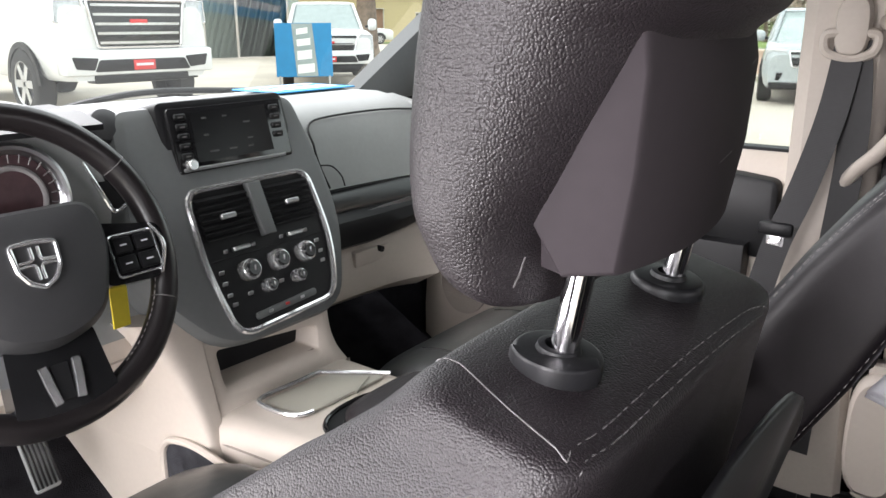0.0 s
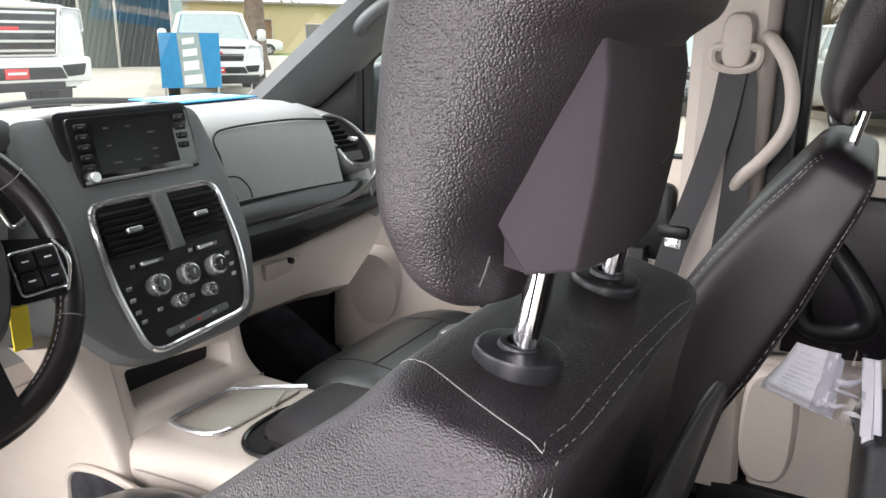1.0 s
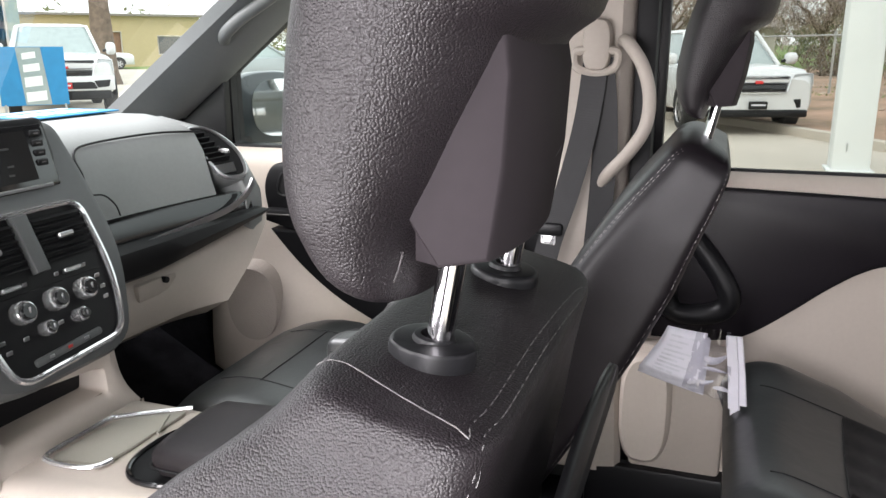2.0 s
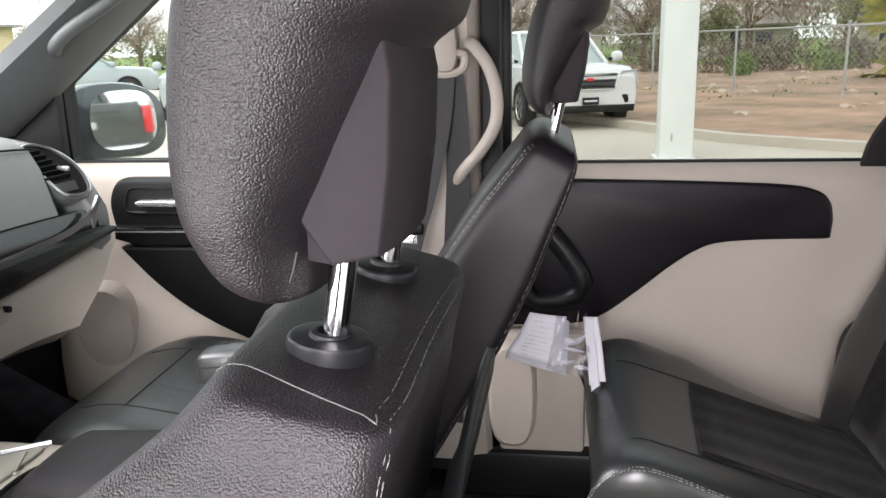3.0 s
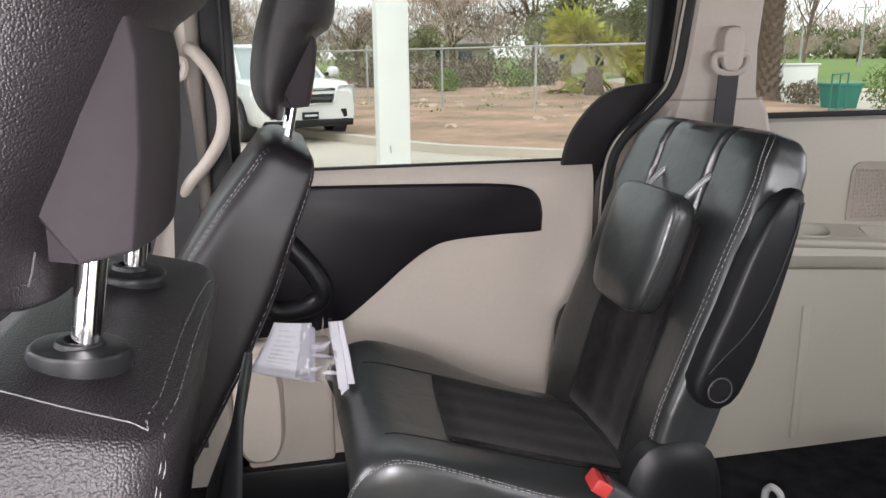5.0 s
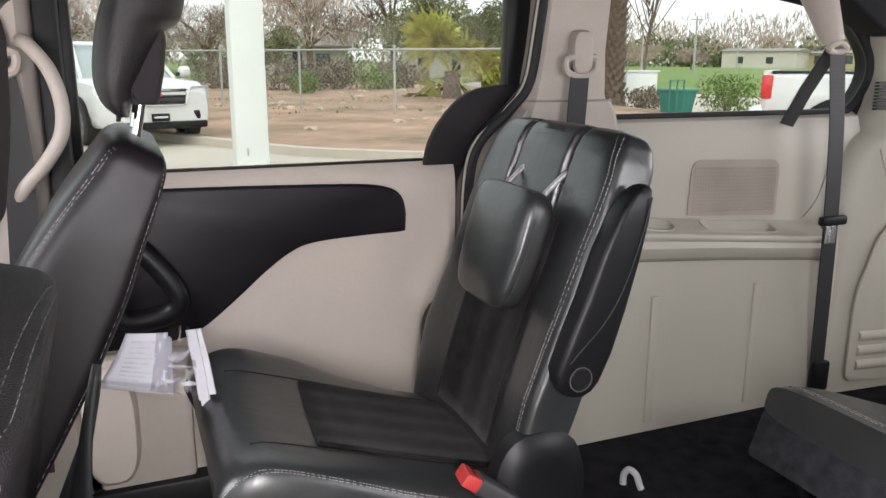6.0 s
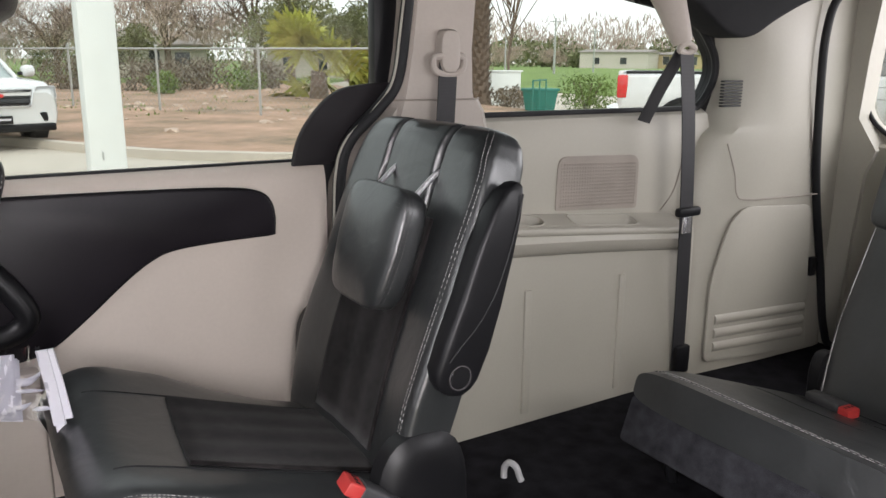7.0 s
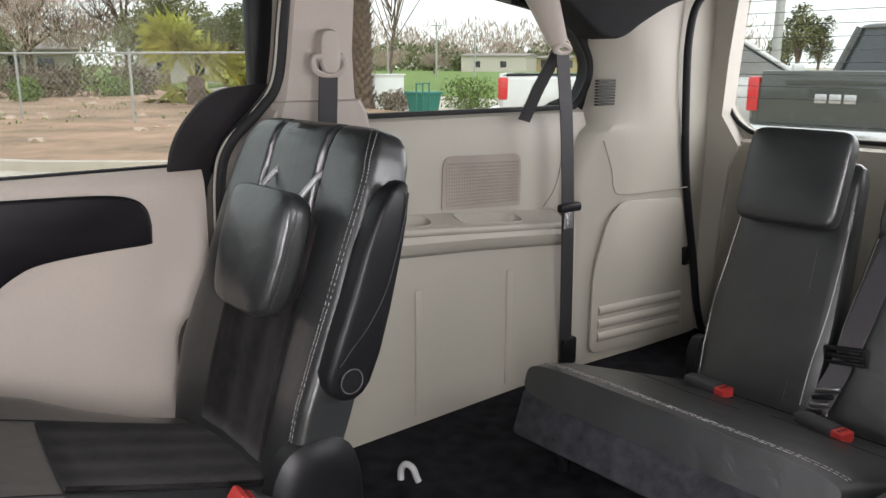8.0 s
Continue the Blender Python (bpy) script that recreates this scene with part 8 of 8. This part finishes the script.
vehicle("dark_pickup", "dark grey pickup truck close behind the van", DARK_PAINT, heading(3.05, -11.75, 0.02, -1.0), "pickup", front=False)
for k, (x, y) in enumerate(((62, 52), (70, 49), (42, 39), (58, 12), (60, 4))):
    vehicle("far_car", "small pale car parked far off", WHITE_PAINT if k % 2 == 0 else SILVER_PAINT, heading(x, y, 0.7, -0.7), front=False, group="far parked cars")

# ---- trees, bushes and buildings ----


def blades(bm, c, radii, count, size, rng, upright=False):
    """Small leaves strewn through an uneven lobe."""
    for _ in range(count):
        while True:
            q = Vector((rng.uniform(-1, 1), rng.uniform(-1, 1), rng.uniform(-1, 1)))
            if 0.25 < q.length <= 1:
                break
        p = c + Vector((q.x * radii[0], q.y * radii[1], q.z * radii[2]))
        a = Vector((rng.uniform(-1, 1), rng.uniform(-1, 1), rng.uniform(-1, 1) + (1.5 if upright else 0))).normalized()
        b = a.orthogonal().normalized() * (rng.uniform(0.10, 0.22) if upright else rng.uniform(0.25, 0.6))
        s = size * rng.uniform(0.5, 1.3)
        bm.faces.new([bm.verts.new(p - b * s * 0.5), bm.verts.new(p + a * s), bm.verts.new(p + b * s * 0.5), bm.verts.new(p - a * s * 0.6)])


def tree(name, label, seed, height, spread, leaf, lobes=9, count=230, size=0.22, bare=False, trunk_r=0.18):
    rng = random.Random(seed)
    t = thing(name, label, "tree")
    bm = bmesh.new()
    top = Vector((rng.uniform(-.3, .3), rng.uniform(-.3, .3), height * 0.75))
    sweep(bm, [(0, 0, -0.05), (0.05, 0, height * 0.2), top * 0.55, top], [trunk_r * 1.3, trunk_r, trunk_r * 0.7, trunk_r * 0.25], 9)
    tips = []
    for k in range(lobes):
        a = 2 * math.pi * k / lobes + rng.uniform(-.3, .3)
        h = rng.uniform(0.42, 0.95) * height
        q = Vector((math.cos(a), math.sin(a), 0)) * spread * rng.uniform(0.35, 0.85) * (1.2 - 0.6 * h / height) + Vector((0, 0, h))
        s = Vector((0, 0, rng.uniform(0.22, 0.5) * height))
        sweep(bm, [s, s.lerp(q, 0.5) + Vector((0, 0, 0.1 * height)), q], [trunk_r * 0.5, trunk_r * 0.3, trunk_r * 0.1], 6)
        tips.append(q)
        if bare:
            for j in range(14):
                d = Vector((rng.uniform(-1, 1), rng.uniform(-1, 1), rng.uniform(0.0, 1.2))).normalized() * spread * rng.uniform(0.25, 0.5)
                o = s.lerp(q, rng.uniform(0.4, 1.0)) + Vector((0, 0, 0.05 * height))
                sweep(bm, [o, o + d * 0.5 + Vector((0, 0, 0.06)), o + d], [trunk_r * 0.14, trunk_r * 0.09, trunk_r * 0.03], 4)
    part("trunk", bm, BARK, t)
    bm = bmesh.new()
    for q in tips + [top]:
        blades(bm, q, (spread * rng.uniform(.3, .5), spread * rng.uniform(.3, .5), height * rng.uniform(.12, .2)), count, size, rng, upright=bare)
    part("crown", bm, leaf, t)
    return t


def far_copy(ob, rows):
    for x, y, s, rz in rows:
        copy_thing(ob, pose(x, y, 0, 0, 0, rz) @ Matrix.Diagonal((s, s, s * (0.9 + 0.2 * ((x * 7 + y * 3) % 1)), 1)))


# cameras' right-hand skyline: brown winter trees with some evergreens
brown = tree("winter_tree", "bare brown winter tree with dense fine twigs", 3, 5.8, 4.0, LEAF_BROWN, 11, 700, 0.19, True, 0.17)
brown.matrix_world = pose(50, 3, 0)
far_copy(brown, ((56, 13, 0.95, 40), (53, -6, 1.05, 100), (55, -13, 1.4, 200), (53, -18.5, 1.35, 300), (57, -2, 1.15, 120), (62, 22, 1.0, 15), (58, -26, 0.95, 77), (66, 36, 1.1, 140), (75, 50, 1.0, 250), (60, 6, 0.7, 20), (100, -75, 0.8, 50), (110, -92, 0.75, 150), (96, -58, 0.8, 200)))
green = tree("evergreen_tree", "dark green leafy tree behind the fence", 8, 5.4, 3.2, LEAF, 9, 260, 0.24, False, 0.2)
green.matrix_world = pose(44, -17.5, 0)
far_copy(green, ((48, -23, 1.0, 60), (41, -20, 0.8, 150), (54, -1, 0.8, 90), (60, 16, 0.9, 10), (46, -9, 0.62, 33), (120, -70, 0.6, 10), (126, -84, 0.55, 80)))
bare = tree("bare_tree", "bare branching tree beside the palm trunk", 21, 7.5, 4.4, LEAF_BROWN, 18, 4, 0.10, True, 0.05)
bare.matrix_world = pose(23.5, -18.2, 0, 0, 0, 50)
conifer = tree("conifer", "tall ragged conifer far behind the pickups", 31, 5.2, 1.5, LEAF, 12, 120, 0.25, False, 0.12)
conifer.matrix_world = pose(26.3, -55.9, 0)
far_copy(conifer, ((25.0, -56.5, 0.85, 90), (27.8, -56.4, 0.7, 190)))



def far_woods(label, mat, seed, az0, az1, dist, low, high, clumps, size):
    """A distant belt of trees with an uneven top."""
    rng = random.Random(seed)
    bm = bmesh.new()
    for k in range(clumps):
        a = radians(az0 + (az1 - az0) * (k + rng.uniform(-.6, .6)) / clumps)
        r = dist * rng.uniform(0.92, 1.12)
        h = rng.uniform(low, high)
        blades(bm, Vector((r * math.cos(a), r * math.sin(a), h * 0.5)), (h * rng.uniform(.4, .8), h * rng.uniform(.4, .8), h * 0.55), 330, size, rng, upright=mat is LEAF_BROWN)
    tagged(finish("far_woods", bm, mat), label, "trees", kind="stuff")


far_woods("distant belt of bare brown trees", LEAF_BROWN, 70, 48, -36, 92, 3.5, 8.5, 60, 0.55)
far_woods("distant belt of dull green trees", LEAF, 71, 48, -36, 84, 2.5, 6.0, 46, 0.5)
far_woods("distant brown trees beyond the field", LEAF_BROWN, 72, -36, -62, 240, 8, 17, 30, 1.4)
far_woods("distant dark green trees beyond the field", LEAF, 73, -36, -62, 225, 4, 9, 26, 1.2)

palm_trunk = thing("palm_trunk", "rough brown palm trunk with old leaf stubs", "palm tree")
bm = bmesh.new()
rng = random.Random(5)
sweep(bm, [(19.5, -14.0, -0.05), (19.5, -14.0, 0.6), (19.52, -14.02, 3.0), (19.5, -14.0, 6.5)], [0.50, 0.36, 0.33, 0.30], 14)
part("trunk", bm, BARK, palm_trunk)
bm = bmesh.new()
for k in range(420):
    a, z = k * 2.399, 0.2 + k * 0.0145
    d = Vector((math.cos(a), math.sin(a), 0))
    p = Vector((19.5, -14.0, z)) + d * (0.34 if z > 0.6 else 0.42)
    s = Vector((-d.y, d.x, 0)) * 0.07
    bm.faces.new([bm.verts.new(v) for v in (p - s, p + s, p + s * 0.4 + d * 0.13 + Vector((0, 0, 0.20)), p - s * 0.4 + d * 0.13 + Vector((0, 0, 0.20)))])
stub = part("leaf_stub", bm, BARK, palm_trunk)
stub["kind"] = "stuff"
other = thing("tall_palm_trunk", "tall slender brown palm trunk beyond the windscreen", "palm tree")
bm = bmesh.new()
sweep(bm, [(24.4, 22.5, -0.05), (24.4, 22.5, 0.5), (24.4, 22.5, 3.0), (24.4, 22.5, 7.0)], [0.62, 0.48, 0.36, 0.32], 14)
part("trunk", bm, BARK, other)
bm = bmesh.new()
blades(bm, Vector((24.4, 22.5, 7.2)), (1.6, 1.6, 0.9), 300, 0.7, rng)
part("crown", bm, PALM, other)


def fan_palm(name, label, at, seed, height, fans):
    """A clump of fan palm leaves on arching stalks."""
    rng = random.Random(seed)
    t = thing(name, label, "palm bush")
    at = Vector(at)
    bm = bmesh.new()
    sweep(bm, [at, at + Vector((0, 0, height * 0.35))], [0.35, 0.25], 9)
    part("trunk", bm, BARK, t)
    for k in range(fans):
        a, e = k * 2.399 + rng.uniform(-0.3, 0.3), -0.35 + 1.65 * ((k * 0.618) % 1.0)
        d = Vector((math.cos(a) * math.cos(e), math.sin(a) * math.cos(e), math.sin(e)))
        ln = height * rng.uniform(0.38, 0.66)
        o = at + Vector((0, 0, height * 0.30))
        c = o + d * ln
        q = d.orthogonal().normalized()
        q = (Matrix.Rotation(rng.uniform(-0.9, 0.9), 3, d) @ q).normalized()
        fold = d.cross(q)
        bm = bmesh.new()
        sweep(bm, [o, o.lerp(c, 0.6) + Vector((0, 0, 0.03)), c], 0.014, 4)
        for j in range(11):
            b = -1.5 + 3.0 * j / 10
            far = height * 0.36 * (1 - 0.18 * abs(b) / 1.5) * rng.uniform(0.9, 1.08)
            tip = c + (d * math.cos(b) + q * math.sin(b)) * far + fold * (0.05 * height * (j % 2)) + Vector((0, 0, -0.09 * height * rng.uniform(0.3, 1.2)))
            s = (q * math.cos(b) - d * math.sin(b)) * 0.075 * height / 2.2
            mid = c.lerp(tip, 0.45) + Vector((0, 0, 0.03))
            bm.faces.new([bm.verts.new(v) for v in (c, mid + s, tip, mid - s)])
        part("fan_leaf", bm, PALM, t)
    return t


fan_palm("fan_palm_bush", "yellow-green fan palm bush behind the fence", (24.2, -10.75, 0), 2, 2.95, 48)


def bush(name, label, at, radii, mat, seed, count=900, size=0.1):
    t = thing(name, label, "bush")
    rng = random.Random(seed)
    bm = bmesh.new()
    for k in range(5):
        o = Vector((rng.uniform(-.5, .5) * radii[0], rng.uniform(-.5, .5) * radii[1], radii[2] * rng.uniform(0.45, 0.6)))
        blades(bm, Vector(at) + o, (radii[0] * .7, radii[1] * .7, radii[2] * .55), count // 5, size, rng)
    part("leaves", bm, mat, t)
    bm = bmesh.new()
    for k in range(7):
        a = k * 0.9
        sweep(bm, [Vector(at), Vector(at) + Vector((math.cos(a) * radii[0] * .5, math.sin(a) * radii[1] * .5, radii[2] * .8))], 0.015, 4)
    part("stems", bm, BARK, t)


bush("hedge_bush", "clipped green hedge bush by the bins", (15.5, -14.9, 0), (0.75, 0.75, 1.05), HEDGE, 4, 1600, 0.08)
bush("low_shrub", "dark low shrub under the palm trunk", (18.6, -14.6, 0), (0.9, 0.9, 0.6), DRY_BUSH, 9, 900, 0.09)
for k, (x, y, r) in enumerate(((33, -7.2, 1.5), (34, -9.4, 1.6), (36, -4.6, 1.5), (34, -12.2, 1.3), (38, -0.5, 1.4), (40, 4.0, 1.6))):
    bush("dry_bush", "grey-brown dry bush beyond the dirt lot", (x, y, 0), (r, r, 1.35), DRY_BUSH, 40 + k, 1000, 0.16)
for k, (x, y, r) in enumerate(((33.2, -11.0, 0.9), (30, -7.0, 0.7), (31, -2.0, 0.8))):
    bush("green_bush", "small green bush beyond the dirt lot", (x, y, 0), (r, r, 0.9), HEDGE, 60 + k, 500, 0.14)


def building(name, label, a, b, depth, h, wall, roof_mat, openings=(), roof_h=0.6, stripe=None):
    """A low building whose front runs from a to b; openings: (from, to, low, high, material) along the front."""
    t = thing(name, label, "building")
    a, b = Vector((*a, 0)), Vector((*b, 0))
    d = (b - a).normalized()
    n = Vector((d.y, -d.x, 0))
    if n.dot(-a) < 0:
        n = -n
    ln = (b - a).length
    bm = bmesh.new()
    holes = [[(ln * u0, z0), (ln * u1, z0), (ln * u1, z1), (ln * u0, z1)] for u0, u1, z0, z1, _ in openings]
    plate(bm, [(0, 0), (ln, 0), (ln, h), (0, h)], lambda u, z: a + d * u + Vector((0, 0, z)), tuple(-n * 0.3), holes)
    part("wall", bm, wall, t)
    bm = bmesh.new()
    loft(bm, [[a - n * 0.3, a - n * depth, a - n * depth + Vector((0, 0, h)), a - n * 0.3 + Vector((0, 0, h))], [b - n * 0.3, b - n * depth, b - n * depth + Vector((0, 0, h)), b - n * 0.3 + Vector((0, 0, h))]])
    part("rear_block", bm, wall, t)
    bm = bmesh.new()
    e = d * 0.5
    loft(bm, [[p + n * 0.5 + Vector((0, 0, h)), p + n * 0.5 + Vector((0, 0, h + 0.15)), p - n * depth * 0.5 + Vector((0, 0, h + roof_h)), p - n * (depth + 0.5) + Vector((0, 0, h + 0.15)), p - n * (depth + 0.5) + Vector((0, 0, h))] for p in (a - e, b + e)])
    part("roof", bm, roof_mat, t)
    for u0, u1, z0, z1, mt in openings:
        bm = bmesh.new()
        plate(bm, [(ln * u0, z0), (ln * u1, z0), (ln * u1, z1), (ln * u0, z1)], lambda u, z: a + d * u + Vector((0, 0, z)) - n * 0.2, tuple(-n * 0.05))
        w = part("window", bm, mt, t)
        bm = bmesh.new()
        sweep(bm, [a + d * (ln * u) + Vector((0, 0, z)) + n * 0.02 for u, z in ((u0, z0), (u1, z0), (u1, z1), (u0, z1))], 0.06, 4, True)
        part("frame", bm, WALL_PALE, w)
    return t


building("metal_building", "grey-green metal building with pale door frames", (9.0, 34.5), (24.5, 26.6), 10, 6.5, WALL_GREEN, ROOFING,
         ((0.52, 0.60, 0, 4.2, WALL_GREEN), (0.66, 0.76, 0, 4.2, WALL_GREEN), (0.84, 0.97, 0, 4.5, WHITE_POST)))
building("tan_building", "tan and brick low building across the road", (41.0, 45.0), (51.5, 37.5), 12, 3.6, WALL_TAN, ROOFING,
         ((0.10, 0.30, 0, 2.6, WALL_BRICK), (0.40, 0.55, 0.3, 2.5, WALL_BRICK), (0.75, 0.9, 0.9, 2.2, SMOKED)), 0.3)
for k, (a, b, h) in enumerate((((64, 10), (66, -4), 2.5), ((62, -9), (60, -17), 2.3), ((58, -21), (55, -28), 2.4), ((70, 34), (74, 22), 2.8))):
    building("house", "low pale house with grey roof behind the trees", a, b, 8, h, WALL_PALE, ROOFING, ((0.15, 0.3, 0.9, 1.9, SMOKED), (0.5, 0.6, 0.1, 2.0, SMOKED), (0.72, 0.86, 0.9, 1.9, SMOKED)), 1.3)
building("far_hall", "long low grey-brown hall beyond the field", (146, -154), (129, -160), 14, 3.4, WALL_TAN, ROOFING, ((0.2, 0.3, 1, 3, SMOKED), (0.6, 0.7, 1, 3, SMOKED)), 0.8)
building("far_hall", "long low grey hall beyond the field", (150, -134), (136, -143), 14, 3.8, WALL_PALE, ROOFING, ((0.2, 0.3, 1, 2.6, SMOKED), (0.6, 0.7, 1, 2.6, SMOKED)), 0.8)

unit = thing("white_utility_box", "white utility box beside the palm trunk", "utility box")
bm = bmesh.new()
box(bm, (20.3, -16.3, 0.0), (21.0, -15.1, 1.05), 0.02)
part("cabinet", bm, WHITE_POST, unit)
bm = bmesh.new()
box(bm, (20.25, -16.35, 1.05), (21.05, -15.05, 1.10), 0.01)
part("lid", bm, WHITE_POST, unit)
bn = thing("green_bin", "dark green wheeled bin behind a wire gate", "bin")
bm = bmesh.new()
loft(bm, [[Vector((15.8 + x * s, -13.5 + y * s, z)) for x, y in rounded([(-0.35, -0.35), (0.35, -0.35), (0.35, 0.35), (-0.35, 0.35)], 0.06)] for s, z in ((0.8, 0.05), (1.0, 0.62))])
part("bin_body", bm, TEAL, bn)
bm = bmesh.new()
box(bm, (15.42, -13.88, 0.62), (16.18, -13.12, 0.70), 0.03)
part("lid", bm, TEAL, bn)
gt = thing("wire_gate", "small green wire gate beside the bin", "gate")
for p0, p1 in (((14.6, -12.3), (14.6, -12.3)), ((15.2, -13.2), (15.2, -13.2)), ((14.9, -12.75), (14.9, -12.75))):
    bm = bmesh.new()
    sweep(bm, [(*p0, 0), (*p1, 0.95)], 0.02, 6)
    part("bar", bm, TEAL, gt)
for z in (0.15, 0.93):
    bm = bmesh.new()
    sweep(bm, [(14.6, -12.3, z), (15.2, -13.2, z)], 0.018, 6)
    part("bar", bm, TEAL, gt)


def pole(name, label, x, y, h, r, arm=0.0):
    t = thing(name, label, "pole")
    bm = bmesh.new()
    sweep(bm, [(x, y, 0), (x, y, h)], [r, r * 0.7], 10)
    part("mast", bm, GALV, t)
    if arm:
        bm = bmesh.new()
        sweep(bm, [(x - arm, y - arm, h - 0.4), (x + arm, y + arm, h - 0.4)], r * 0.4, 6)
        part("arm", bm, GALV, t)
    return t


pole("light_mast", "grey steel lamp mast behind the pickups", 8.6, -18.4, 9.0, 0.12)
pole("utility_pole", "thin wooden utility pole in the distance", 74, -62.5, 6.5, 0.14, 0.5)
pole("utility_pole", "thin wooden utility pole in the distance", 84, -78, 6.0, 0.14, 0.5)
pole("sign_post", "short grey sign post near the field", 26.5, -20.2, 2.4, 0.04)

# flat panel outdoors stands in for the dash card's windscreen reflection
sign = thing("card_reflection", "blue and white panel standing in for the dash card's reflection in the windscreen", "sign")
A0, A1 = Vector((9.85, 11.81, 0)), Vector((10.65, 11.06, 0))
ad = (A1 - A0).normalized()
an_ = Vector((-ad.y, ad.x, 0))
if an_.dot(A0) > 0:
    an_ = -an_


def on_reflection(u, z, d=0.0):
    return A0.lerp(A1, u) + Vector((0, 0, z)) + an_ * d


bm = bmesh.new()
plate(bm, [(0, 0.40), (1, 0.40), (1, 1.42), (0, 1.42)], lambda u, z: on_reflection(u, z), tuple(an_ * 0.02))
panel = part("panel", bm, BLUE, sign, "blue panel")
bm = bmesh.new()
plate(bm, [(0.36, 0.41), (0.74, 0.41), (0.66, 1.41), (0.30, 1.41)], lambda u, z: on_reflection(u, z, 0.021), tuple(an_ * 0.004))
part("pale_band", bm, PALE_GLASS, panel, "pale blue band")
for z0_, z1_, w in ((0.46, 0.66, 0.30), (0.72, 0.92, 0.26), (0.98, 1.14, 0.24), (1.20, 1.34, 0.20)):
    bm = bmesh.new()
    plate(bm, [(0.38, z0_), (0.38 + w, z0_ + 0.03), (0.38 + w, z1_), (0.38, z1_ - 0.03)], lambda u, z: on_reflection(u, z, 0.026), tuple(an_ * 0.003))
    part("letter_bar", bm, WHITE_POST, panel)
# legs added so that the stand-in panel rests on the ground
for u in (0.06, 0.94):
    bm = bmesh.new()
    sweep(bm, [on_reflection(u, 0.0, 0.01), on_reflection(u, 0.42, 0.01)], 0.02, 8)
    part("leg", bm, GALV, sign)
